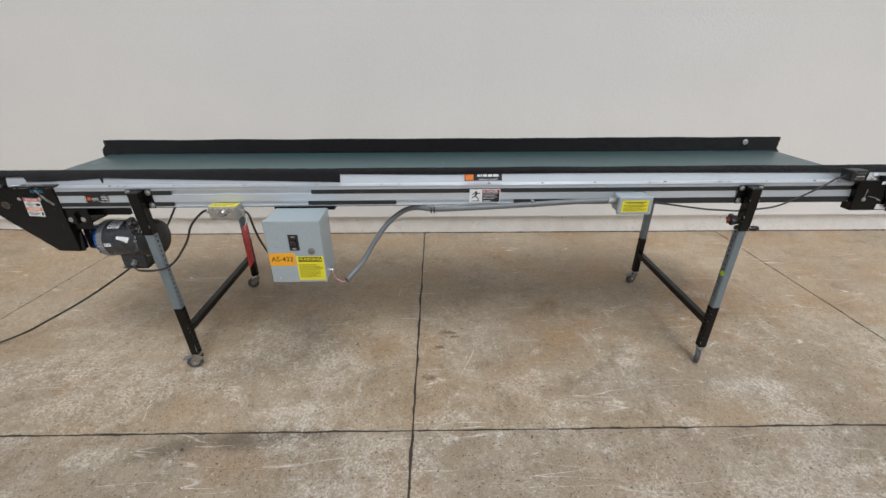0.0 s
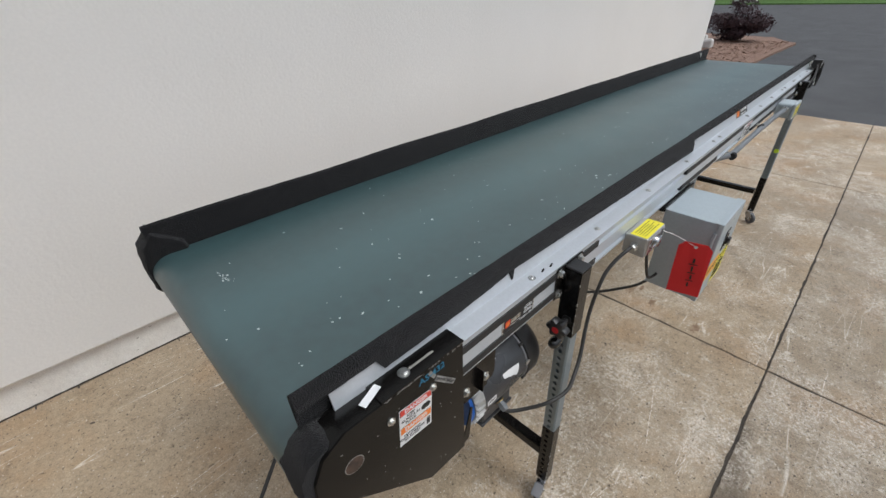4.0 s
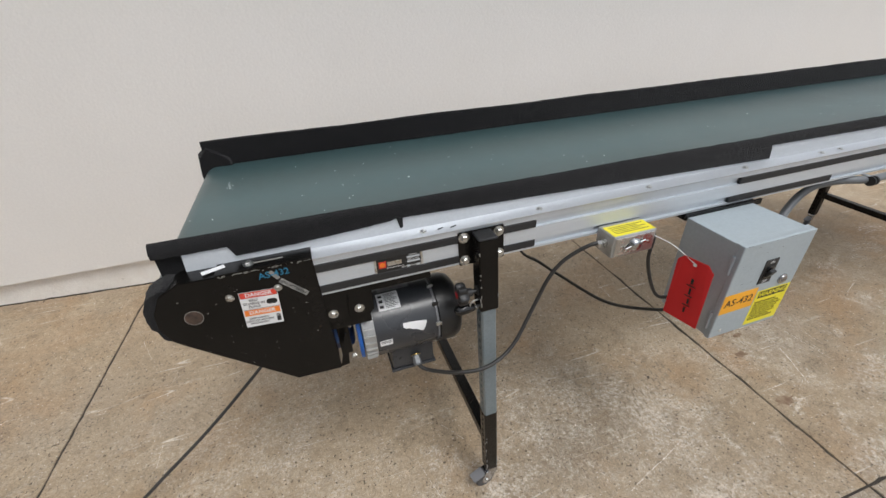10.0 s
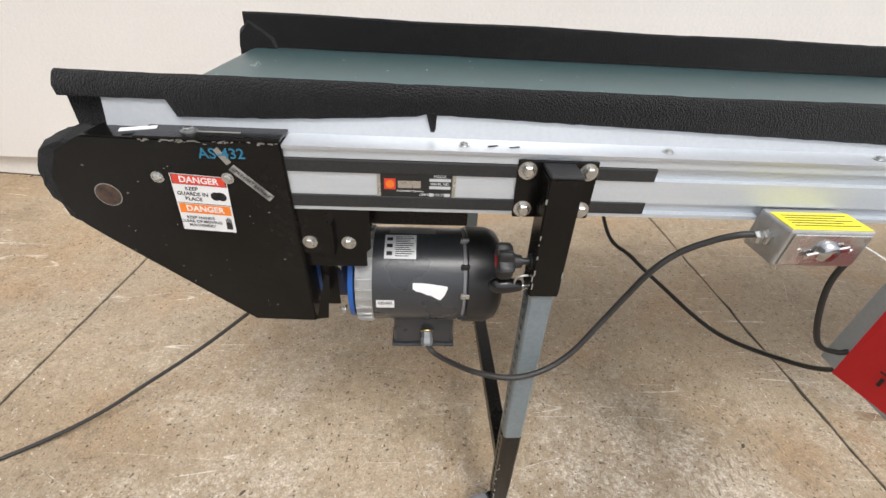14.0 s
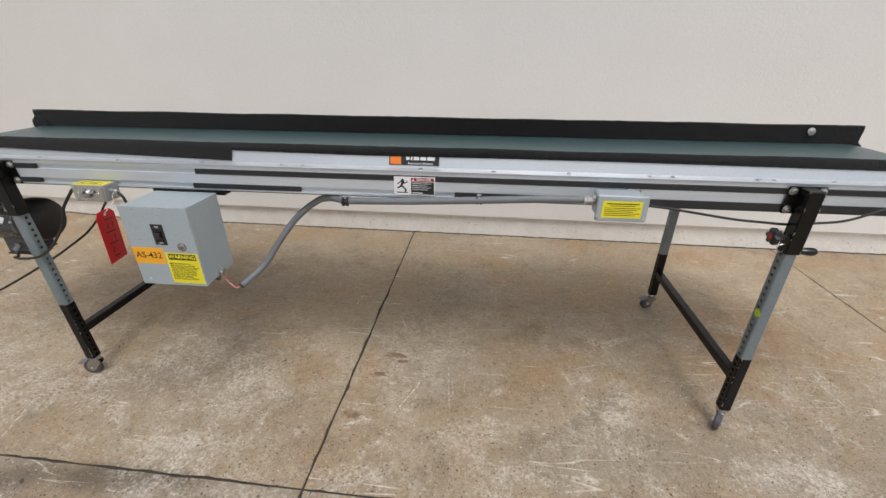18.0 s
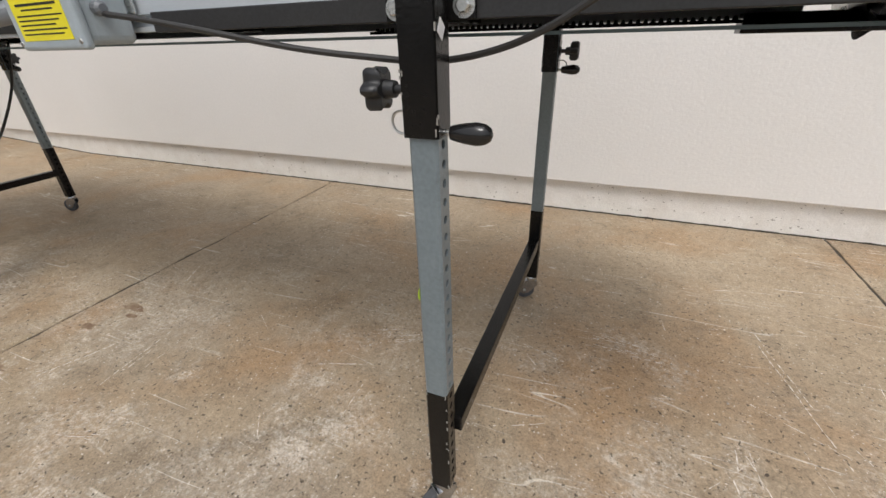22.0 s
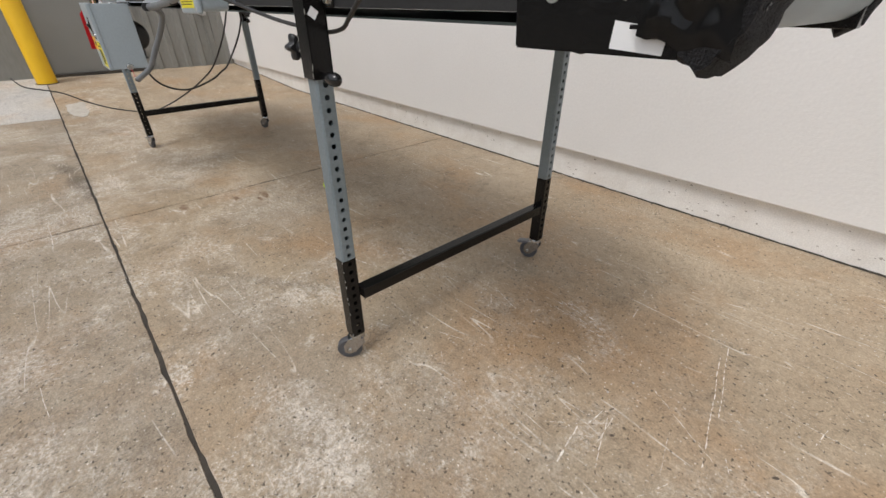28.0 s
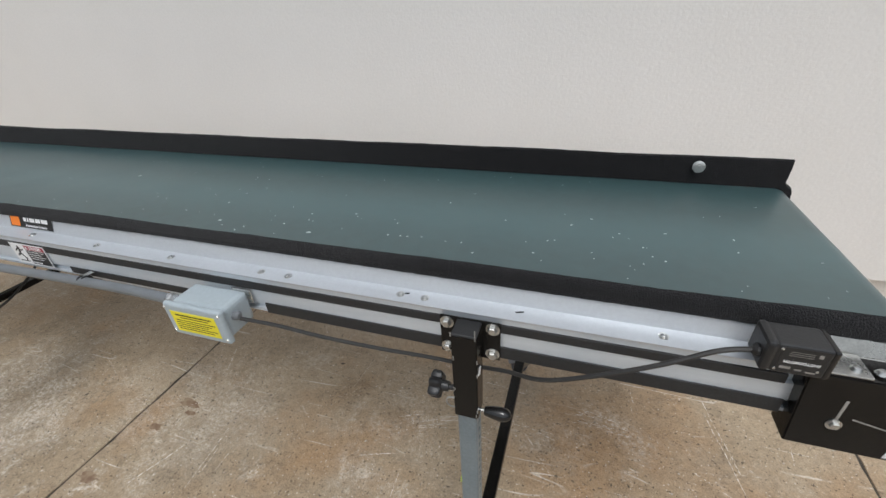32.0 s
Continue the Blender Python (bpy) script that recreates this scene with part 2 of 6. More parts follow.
CONCRETE = concrete("worn_concrete", (0.428, 0.340, 0.236), (0.325, 0.247, 0.163), (0.72, 0.67, 0.59), 0.57, True)
CONCRETE_DARK = concrete("older_concrete", (0.385, 0.318, 0.235), (0.285, 0.224, 0.156), (0.66, 0.61, 0.54), 0.575, True)
CONCRETE_PALE = concrete("pale_concrete", (0.56, 0.52, 0.46), (0.47, 0.435, 0.38), (0.66, 0.63, 0.58))
JOINT = mat("joint_dirt", (0.062, 0.05, 0.038), (0.03, 0.026, 0.021), 0.95, scale=20)
STAIN = mat("dark_tread_dirt", (0.27, 0.21, 0.15), (0.33, 0.265, 0.19), 0.95, scale=30, contrast=0.2)
RUST = mat("brown_stain", (0.20, 0.125, 0.08), (0.31, 0.23, 0.155), 0.9, scale=35, contrast=0.2)
PATCH = mat("patch_mortar", (0.5, 0.46, 0.4), (0.4, 0.36, 0.3), 0.9, scale=15, bump=0.5, bscale=60, fine=0.2)
SCUFF = mat("chalk_scuff", (0.84, 0.79, 0.72), (0.62, 0.56, 0.48), 0.9, scale=60, contrast=0.2)
STUCCO = mat("painted_stucco", (0.79, 0.765, 0.735), (0.755, 0.73, 0.695), 0.75, scale=1.3, detail=4, bump=0.16, bscale=70, fine=0.02, fscale=90)
FOOTING = mat("painted_footing", (0.81, 0.785, 0.745), (0.74, 0.705, 0.655), 0.85, scale=9, bump=0.6, bscale=30, fine=0.08, fscale=160, contrast=0.35)
PIT = mat("pit_shadow", (0.50, 0.465, 0.415), (0.40, 0.37, 0.33), 0.95, scale=60)
ASPHALT = mat("asphalt", (0.078, 0.078, 0.081), (0.058, 0.058, 0.060), 0.85, scale=1.2, bump=0.5, bscale=220, fine=0.35, fscale=240)
BELT = mat("green_belt_pvc", (0.034, 0.070, 0.073), (0.028, 0.060, 0.063), 0.43, scale=2.5, bump=0.05, bscale=420, fine=0.10, fscale=30, rvar=0.10, spec=0.9)
BELT.node_tree.nodes["Principled BSDF"].inputs["Coat Weight"].default_value = 0.3
BELT.node_tree.nodes["Principled BSDF"].inputs["Coat Roughness"].default_value = 0.42
# bluish sheen along the belt's middle, mixed into its base colour
bn, bl_ = BELT.node_tree.nodes, BELT.node_tree.links
bb = bn["Principled BSDF"]
bsep, bco = bn.new("ShaderNodeSeparateXYZ"), bn.new("ShaderNodeTexCoord")
bl_.new(bco.outputs["Object"], bsep.inputs[0])
boff, babs, brange, bsheen = bn.new("ShaderNodeMath"), bn.new("ShaderNodeMath"), bn.new("ShaderNodeMapRange"), bn.new("ShaderNodeMix")
boff.operation, babs.operation = "ADD", "ABSOLUTE"
boff.inputs[1].default_value = 0.03
bl_.new(bsep.outputs[1], boff.inputs[0])
bl_.new(boff.outputs[0], babs.inputs[0])
bl_.new(babs.outputs[0], brange.inputs[0])
brange.inputs[1].default_value, brange.inputs[2].default_value, brange.inputs[3].default_value, brange.inputs[4].default_value = 0.03, 0.16, 0.5, 0.0
bsheen.data_type = "RGBA"
bl_.new(brange.outputs[0], bsheen.inputs[0])
bl_.new(bb.inputs["Base Color"].links[0].from_socket, bsheen.inputs[6])
bsheen.inputs[7].default_value = (0.050, 0.110, 0.118, 1)
bl_.new(bsheen.outputs[2], bb.inputs["Base Color"])
FABRIC = mat("black_loop_fabric", (0.0085, 0.0082, 0.009), (0.015, 0.0142, 0.015), 0.9, spec=0.16, scale=40, bump=0.8, bscale=420, fine=0.3, fscale=500)
FABRIC.node_tree.nodes["Principled BSDF"].inputs["Sheen Weight"].default_value = 0.10
ALU = mat("brushed_aluminium", (0.66, 0.70, 0.74), (0.58, 0.62, 0.66), 0.42, 0.45, scale=4, stretch=(1, 1, 14), fine=0.05, fscale=200)
WHITE_ALU = mat("anodised_side_guide", (0.59, 0.615, 0.645), (0.545, 0.57, 0.60), 0.36, 0.4, scale=5, fine=0.03, fscale=160)
BLACK = mat("black_paint", (0.004, 0.0038, 0.0036), (0.009, 0.0082, 0.0075), 0.22, spec=0.24, scale=9, bump=0.05, bscale=160, fine=0.2, fscale=120)
CHIP = mat("chipped_paint_edge", (0.32, 0.3, 0.27), (0.2, 0.19, 0.17), 0.6, scale=60)
PLASTIC = mat("black_plastic", (0.014, 0.014, 0.015), (0.02, 0.02, 0.02), 0.4, scale=20, bump=0.08, bscale=300)
GLOSSY = mat("glossy_black_plastic", (0.01, 0.01, 0.01), (0.014, 0.013, 0.013), 0.16, scale=10, rvar=0.05)
RUBBER = mat("black_rubber_strip", (0.016, 0.016, 0.017), (0.024, 0.024, 0.024), 0.6, scale=20, fine=0.2)
GREY = mat("grey_painted_tube", (0.205, 0.242, 0.262), (0.165, 0.20, 0.218), 0.36, 0.15, scale=9, fine=0.08, fscale=160, bump=0.04, bscale=120)
BOX = mat("grey_enclosure_paint", (0.37, 0.42, 0.445), (0.34, 0.39, 0.415), 0.36, scale=4, fine=0.04, fscale=120, bump=0.04, bscale=240)
DARKSIDE = mat("inner_box_steel", (0.2, 0.2, 0.21), (0.16, 0.16, 0.17), 0.5, scale=10)
STEEL = mat("zinc_plated_steel", (0.62, 0.62, 0.6), (0.48, 0.48, 0.46), 0.28, 0.95, scale=30, fine=0.1)
CHROME = mat("chrome_steel", (0.52, 0.52, 0.53), (0.36, 0.36, 0.37), 0.2, 1.0, scale=20, rvar=0.06)
MOTOR = mat("motor_charcoal_paint", (0.040, 0.042, 0.047), (0.034, 0.036, 0.04), 0.3, scale=6, bump=0.04, bscale=180, fine=0.1)
BLUE = mat("blue_gearbox_paint", (0.012, 0.11, 0.42), (0.01, 0.08, 0.33), 0.4, scale=20)
# darker copy of the gearbox blue: shade behind the guard put into the colour
SHADED_BLUE = mat("shaded_blue_paint", (0.008, 0.03, 0.12), (0.006, 0.012, 0.03), 0.35, scale=40, contrast=0.3)
CAST = mat("cast_aluminium", (0.55, 0.55, 0.54), (0.4, 0.4, 0.39), 0.5, 0.8, scale=40, bump=0.2, bscale=200)
YELLOW = mat("yellow_label", (0.83, 0.73, 0.02), (0.78, 0.68, 0.03), 0.4, scale=8)
ORANGE = mat("orange_label", (0.9, 0.42, 0.02), (0.84, 0.38, 0.02), 0.45, scale=8)
RED = mat("red_card", (0.66, 0.010, 0.016), (0.58, 0.008, 0.013), 0.45, scale=12)
WHITE = mat("white_label", (0.8, 0.8, 0.8), (0.74, 0.74, 0.74), 0.45, scale=12)
DANGER = mat("danger_red", (0.7, 0.06, 0.03), (0.62, 0.05, 0.03), 0.45, scale=12)
WARN = mat("danger_orange", (0.85, 0.23, 0.02), (0.8, 0.2, 0.02), 0.45, scale=12)
BANNER = mat("dark_red_banner", (0.33, 0.02, 0.045), (0.28, 0.02, 0.04), 0.45, scale=12)
WORN = mat("worn_grey_strip", (0.34, 0.33, 0.31), (0.16, 0.155, 0.15), 0.6, scale=90, contrast=0.2)
INK = mat("black_ink", (0.01, 0.01, 0.01), (0.015, 0.015, 0.015), 0.5)
MARKER = mat("blue_marker", (0.02, 0.20, 0.33), (0.02, 0.12, 0.22), 0.5)
TYRE = mat("grey_wheel_rubber", (0.075, 0.075, 0.08), (0.05, 0.05, 0.055), 0.6, scale=30)
WHEEL = mat("grey_wheel_plastic", (0.30, 0.31, 0.32), (0.2, 0.21, 0.22), 0.5, scale=30)
CABLE = mat("black_cable", (0.02, 0.019, 0.018), (0.03, 0.028, 0.026), 0.5, scale=30)
CONDUIT = mat("grey_conduit", (0.17, 0.18, 0.19), (0.14, 0.15, 0.16), 0.42, scale=12)
LIME = mat("lime_dot", (0.55, 0.75, 0.03), (0.5, 0.68, 0.03), 0.5)
WIRE = mat("red_wire", (0.6, 0.03, 0.04), (0.5, 0.03, 0.04), 0.4)
SIDING = mat("grey_metal_siding", (0.262, 0.255, 0.232), (0.212, 0.208, 0.190), 0.5, 0.1, scale=1.5, stretch=(1, 1, 0.3), fine=0.06, fscale=40)
DOORPAINT = mat("grey_door_paint", (0.232, 0.228, 0.210), (0.205, 0.20, 0.185), 0.42, scale=2, fine=0.04)
BOLLARD = mat("yellow_bollard_paint", (0.82, 0.50, 0.01), (0.75, 0.44, 0.01), 0.42, scale=4, fine=0.05, bump=0.04, bscale=40)
MULCH = mat("bark_mulch", (0.17, 0.09, 0.06), (0.30, 0.20, 0.15), 0.95, scale=28, bump=1.0, bscale=70, fine=0.5, fscale=60, contrast=0.3)
GRASS = mat("grass", (0.07, 0.15, 0.02), (0.05, 0.11, 0.015), 0.9, scale=3, bump=0.8, bscale=60, fine=0.4, fscale=60)
PURPLE = mat("dark_purple_leaf", (0.035, 0.016, 0.02), (0.055, 0.024, 0.028), 0.55, scale=9)
LEAF = mat("green_leaf", (0.055, 0.10, 0.03), (0.035, 0.07, 0.02), 0.6, scale=5)
BARK = mat("bark", (0.11, 0.085, 0.065), (0.07, 0.055, 0.04), 0.9, scale=12, bump=0.8, bscale=40)
STONE = mat("white_curb_stone", (0.62, 0.6, 0.57), (0.5, 0.48, 0.45), 0.85, scale=6, bump=0.4, bscale=30)
CARPAINT = mat("black_car_paint", (0.008, 0.009, 0.011), (0.01, 0.011, 0.013), 0.12, scale=3, rvar=0.04)
CHALKY = mat("white_fleck", (0.66, 0.7, 0.68), (0.5, 0.56, 0.55), 0.7, scale=200)
GLASS = bpy.data.materials.new("dark_glass")
GLASS.use_nodes = True
GLASS.node_tree.nodes["Principled BSDF"].inputs["Base Color"].default_value = (0.012, 0.014, 0.015, 1)
GLASS.node_tree.nodes["Principled BSDF"].inputs["Roughness"].default_value = 0.05

# ---- builders ----
ORIGIN = {}
SLOPE = 0.0008
TILTED = pose(0.0277, 0.0059, 0.0112, 0, -math.degrees(math.atan(SLOPE)), 0.456)


def thing(name, at, label, category, group="", kind="", base=None):
    """A thing: an Empty at its base, whose parts follow it."""
    ob = new(name)
    ob.empty_display_size = 0.1
    ORIGIN[ob] = Vector(at)
    ob.matrix_world = (base or Matrix()) @ Matrix.Translation(at)
    return tagged(ob, label, category, group, kind)


def part(name, bm, material, parent=None, label="", smooth=False, kind=""):
    """Links a bmesh as one mesh object under a thing or a part; its coordinates are the place's."""
    org = ORIGIN[parent] if parent else Vector((0, 0, 0))
    bmesh.ops.translate(bm, vec=-org, verts=bm.verts)
    bmesh.ops.recalc_face_normals(bm, faces=bm.faces)
    me = bpy.data.meshes.new(name)
    if smooth:
        for f in bm.faces:
            f.smooth = True
    bm.to_mesh(me)
    bm.free()
    if smooth:
        me.set_sharp_from_angle(angle=radians(38))
    me.materials.append(material)
    ob = new(name, me)
    ob.parent = parent
    ORIGIN[ob] = org
    return tagged(ob, label, kind=kind)


def merge(a, b):
    """Adds the bmesh b to a."""
    me = bpy.data.meshes.new("tmp")
    b.to_mesh(me)
    b.free()
    a.from_mesh(me)
    bpy.data.meshes.remove(me)
    return a


def box(x0, x1, y0, y1, z0, z1, bevel=0.0, seg=2):
    bm = bmesh.new()
    bmesh.ops.create_cube(bm, size=1)
    for v in bm.verts:
        v.co = Vector(((x0 + x1) / 2 + v.co.x * (x1 - x0), (y0 + y1) / 2 + v.co.y * (y1 - y0), (z0 + z1) / 2 + v.co.z * (z1 - z0)))
    if bevel:
        bmesh.ops.bevel(bm, geom=list(bm.edges), offset=bevel, segments=seg, affect="EDGES", profile=0.5)
    return bm


AXIS = {"x": Matrix.Rotation(radians(90), 4, "Y"), "y": Matrix.Rotation(radians(-90), 4, "X"), "z": Matrix()}


def lathe(c, axis, prof, seg=24):
    """A turned piece: prof is rows of (along, radius) from the centre c along the axis."""
    bm = bmesh.new()
    rings = []
    for a, r in prof:
        rings.append([bm.verts.new((max(r, 1e-4) * math.cos(k * math.tau / seg), max(r, 1e-4) * math.sin(k * math.tau / seg), a)) for k in range(seg)])
    for p, q in zip(rings, rings[1:]):
        for k in range(seg):
            bm.faces.new((p[k], p[(k + 1) % seg], q[(k + 1) % seg], q[k]))
    bm.faces.new(rings[0][::-1])
    bm.faces.new(rings[-1])
    m = axis if isinstance(axis, Matrix) else AXIS[axis]
    bmesh.ops.transform(bm, matrix=Matrix.Translation(c) @ m, verts=bm.verts)
    return bm


def cyl(c, axis, r, h, seg=24, chamfer=0.0):
    """A round bar from c along the axis for h."""
    k = min(chamfer, r * 0.9)
    prof = [(0, r - k), (k, r), (h - k, r), (h, r - k)] if k else [(0, r), (h, r)]
    return lathe(c, axis, prof, seg)


def prism(outline, y0, y1, bevel=0.0, seg=2):
    """A plate: an outline in x and z, pushed from y0 to y1."""
    bm = bmesh.new()
    a = [bm.verts.new((x, y0, z)) for x, z in outline]
    b = [bm.verts.new((x, y1, z)) for x, z in outline]
    n = len(a)
    bm.faces.new(a)
    bm.faces.new(b[::-1])
    for i in range(n):
        bm.faces.new((a[i], b[i], b[(i + 1) % n], a[(i + 1) % n]))
    if bevel:
        bmesh.ops.recalc_face_normals(bm, faces=bm.faces)
        bmesh.ops.bevel(bm, geom=[e for e in bm.edges if e.calc_face_angle(0) > 0.3], offset=bevel, segments=seg, affect="EDGES")
    return bm


def extrude_x(section, x0, x1, steps=1, bevel=0.0):
    """A rail: a closed section in y and z, drawn along x."""
    bm = bmesh.new()
    rings = [[bm.verts.new((x0 + (x1 - x0) * i / steps, y, z)) for y, z in section] for i in range(steps + 1)]
    n = len(section)
    for p, q in zip(rings, rings[1:]):
        for k in range(n):
            bm.faces.new((p[k], p[(k + 1) % n], q[(k + 1) % n], q[k]))
    bm.faces.new(rings[0][::-1])
    bm.faces.new(rings[-1])
    if bevel:
        bmesh.ops.recalc_face_normals(bm, faces=bm.faces)
        bmesh.ops.bevel(bm, geom=[e for e in bm.edges if e.calc_face_angle(0) > 0.5], offset=bevel, segments=1, affect="EDGES")
    return bm


def smooth_path(pts, per=8):
    """Points of a soft curve through the given ones."""
    p = [Vector(q) for q in pts]
    p = [2 * p[0] - p[1], *p, 2 * p[-1] - p[-2]]
    out = []
    for i in range(1, len(p) - 2):
        for k in range(per):
            t = k / per
            out.append(0.5 * (2 * p[i] + (p[i + 1] - p[i - 1]) * t + (2 * p[i - 1] - 5 * p[i] + 4 * p[i + 1] - p[i + 2]) * t * t + (3 * p[i] - p[i - 1] - 3 * p[i + 1] + p[i + 2]) * t**3))
    return out + [p[-2]]


def hose(pts, r, seg=10, per=8):
    """A cable or conduit of radius r along a soft curve."""
    path = smooth_path(pts, per)
    bm = bmesh.new()
    rings, up = [], Vector((0.1, 0.2, 1))
    for i, c in enumerate(path):
        d = (path[min(i + 1, len(path) - 1)] - path[max(i - 1, 0)]).normalized()
        u = d.cross(up).normalized()
        up = u.cross(d).normalized()
        rings.append([bm.verts.new(c + r * (math.cos(k * math.tau / seg) * u + math.sin(k * math.tau / seg) * up)) for k in range(seg)])
    for p, q in zip(rings, rings[1:]):
        for k in range(seg):
            bm.faces.new((p[k], p[(k + 1) % seg], q[(k + 1) % seg], q[k]))
    bm.faces.new(rings[0][::-1])
    bm.faces.new(rings[-1])
    return bm


def bolt_head(c, axis, r=0.008, h=0.006, away=1):
    """A hexagon bolt head on a washer."""
    bm = lathe(c, axis, [(0, r * 1.35), (away * 0.0016, r * 1.35), (away * 0.0017, r), (away * h * 0.8, r), (away * h, r * 0.8)], 6)
    return merge(bm, lathe(c, axis, [(0, r * 1.5), (away * 0.0014, r * 1.5)], 16))


def front(x, y, z, turn=0.0):
    """A face that looks towards -y: u runs along x, v up, n towards the viewer. turn: degrees counterclockwise."""
    return Matrix(((1, 0, 0, x), (0, 0, -1, y), (0, 1, 0, z), (0, 0, 0, 1))) @ Matrix.Rotation(radians(turn), 4, "Z")


def on_face(m, bm):
    bmesh.ops.transform(bm, matrix=m, verts=bm.verts)
    return bm


def sheet(m, u0, u1, v0, v1, n0=0.0, n1=0.0006, bevel=0.0):
    return on_face(m, box(u0, u1, v0, v1, n0, n1, bevel, 1))


def lettering(m, text, size, material, parent, label="", u=0.0, v=0.0, n=0.0008, align="CENTER", bold=0.0, squeeze=1.0, name="lettering"):
    """Letters of the built-in font as a mesh on a face."""
    cu = bpy.data.curves.new("letters", "FONT")
    cu.body, cu.size, cu.align_x, cu.align_y, cu.extrude, cu.offset, cu.space_line, cu.resolution_u = text, size, align, "CENTER", 0.0002, bold * size, 1.0, 3
    tmp = bpy.data.objects.new("letters", cu)
    me = bpy.data.meshes.new_from_object(tmp)
    bpy.data.objects.remove(tmp)
    bm = bmesh.new()
    bm.from_mesh(me)
    bpy.data.meshes.remove(me)
    bmesh.ops.transform(bm, matrix=m @ Matrix.Translation((u, v, n)) @ Matrix.Diagonal((squeeze, 1, 1, 1)), verts=bm.verts)
    return part(name, bm, material, parent, label)


def bars(m, rows, material, parent, n=0.0007, name="print_line"):
    """Small print that cannot be read, as bars: rows of (u0, u1, v, height)."""
    bm = bmesh.new()
    for u0, u1, v, h in rows:
        merge(bm, box(u0, u1, v - h / 2, v + h / 2, n, n + 0.0002))
    return part(name, on_face(m, bm), material, parent)


def roughen(bm, amount, scale, seed=0.0):
    for v in bm.verts:
        v.co += noise.noise_vector(v.co * scale + Vector((seed, seed * 1.3, 0))) * amount
    return bm

# ---- ground, slabs, walls ----
WALL_TURN = 0.0


def wall_y(x):
    return 3.579 + math.tan(radians(WALL_TURN)) * x


def floor_z(x):
    """The slabs rise gently towards the service door."""
    return 0.05 * max(0.0, -2.838 - x)


def flat(name, corners, z, thick, material, label, category="", kind="structure", cuts=0, rough=0.0):
    bm = bmesh.new()
    bm.faces.new([bm.verts.new((x, y, z)) for x, y in corners])
    if cuts:
        bmesh.ops.subdivide_edges(bm, edges=list(bm.edges), cuts=cuts, use_grid_fill=True)
    r = bmesh.ops.extrude_face_region(bm, geom=list(bm.faces))
    bmesh.ops.translate(bm, vec=(0, 0, -thick), verts=[v for v in r["geom"] if isinstance(v, bmesh.types.BMVert)])
    if rough:
        roughen(bm, rough, 3.0)
    return tagged(part(name, bm, material), label, category, kind=kind)


ground = flat("ground", [(-300, -300), (300, -300), (300, 300), (-300, 300)], -0.05, 0.2, ASPHALT, "dark grey asphalt driveway beyond the concrete pad", "ground")

pad = thing("pavement", (0, 0, -0.12), "tan worn concrete pad cast in large slabs with dirty joints", "pavement", kind="structure")
bed_mesh = box(-9.0, 5.0, -6.0, 3.95, -0.12, -0.0035)
bmesh.ops.bisect_plane(bed_mesh, geom=list(bed_mesh.verts) + list(bed_mesh.edges) + list(bed_mesh.faces), plane_co=(-2.838, 0, 0), plane_no=(1, 0, 0))
for v in bed_mesh.verts:
    v.co.z += floor_z(v.co.x)
part("joint_bed", bed_mesh, JOINT, pad, "dark dirt in the joints")
XJ = (-9.0, -5.66, -2.838, -0.0515, 2.808, 5.50)
YJ = (-6.0, -3.86, -1.29, 1.2815, 4.0)
GAP = 0.0048


def slab_mesh(x0, x1, y0, y1, seed):
    """A slab with edges that are slightly crumbled along the joints."""
    bm = bmesh.new()
    pts = []
    rnd = random.Random(seed)
    for (ax, ay), (bx, by) in (((x0, y0), (x1, y0)), ((x1, y0), (x1, y1)), ((x1, y1), (x0, y1)), ((x0, y1), (x0, y0))):
        k = max(4, int(math.hypot(bx - ax, by - ay) / 0.03))
        nx, ny = -(by - ay), bx - ax
        ln = math.hypot(nx, ny)
        for i in range(k):
            t = i / k
            j = (0.0 if i == 0 else max(0.0, noise.noise(Vector((ax + (bx - ax) * t, ay + (by - ay) * t, seed)) * 6) * 0.009 + noise.noise(Vector((ax + (bx - ax) * t, ay + (by - ay) * t, seed + 9)) * 23) * 0.006 + rnd.uniform(-0.001, 0.002)))
            pts.append((ax + (bx - ax) * t + nx / ln * j, ay + (by - ay) * t + ny / ln * j))
    if x1 > 5:
        pts = [(x + 0.055 * (y - 1.5) * max(0.0, (x - 3.6) / 1.9), y) for x, y in pts]
    # the joint near the service door runs a little askew
    pts = [(x + 0.035 * (max(0.0, min(3.6, y)) - 1.6) * max(0.0, 1 - abs(x + 2.838)), y) for x, y in pts]
    top = [bm.verts.new((x, y, floor_z(x))) for x, y in pts]
    cx, cy = (x0 + x1) / 2, (y0 + y1) / 2
    low = [bm.verts.new((x + math.copysign(0.002, x - cx), y + math.copysign(0.002, y - cy), floor_z(x) - 0.006)) for x, y in pts]
    deep = [bm.verts.new((x + math.copysign(0.002, x - cx), y + math.copysign(0.002, y - cy), floor_z(x) - 0.1)) for x, y in pts]
    bm.faces.new(top)
    n = len(top)
    for a, b in ((top, low), (low, deep)):
        for i in range(n):
            bm.faces.new((a[i], a[(i + 1) % n], b[(i + 1) % n], b[i]))
    return bm


for i, (xa, xb) in enumerate(zip(XJ, XJ[1:])):
    for j, (ya, yb) in enumerate(zip(YJ, YJ[1:])):
        pale_one = i < 2 and j < 3
        part("slab", slab_mesh(xa + GAP, xb - GAP, ya + GAP, yb - GAP, i * 7 + j), CONCRETE_PALE if pale_one else CONCRETE_DARK if j < 3 and i < 4 else CONCRETE, pad, "paler newer concrete" if pale_one else "")

# the long wall: a painted stucco panel over a set-back footing
wx0, wx1 = -5.05, 5.62
long_wall = thing("wall_north", (0, wall_y(0), 0), "off-white painted stucco wall above a low footing", "wall", kind="structure")


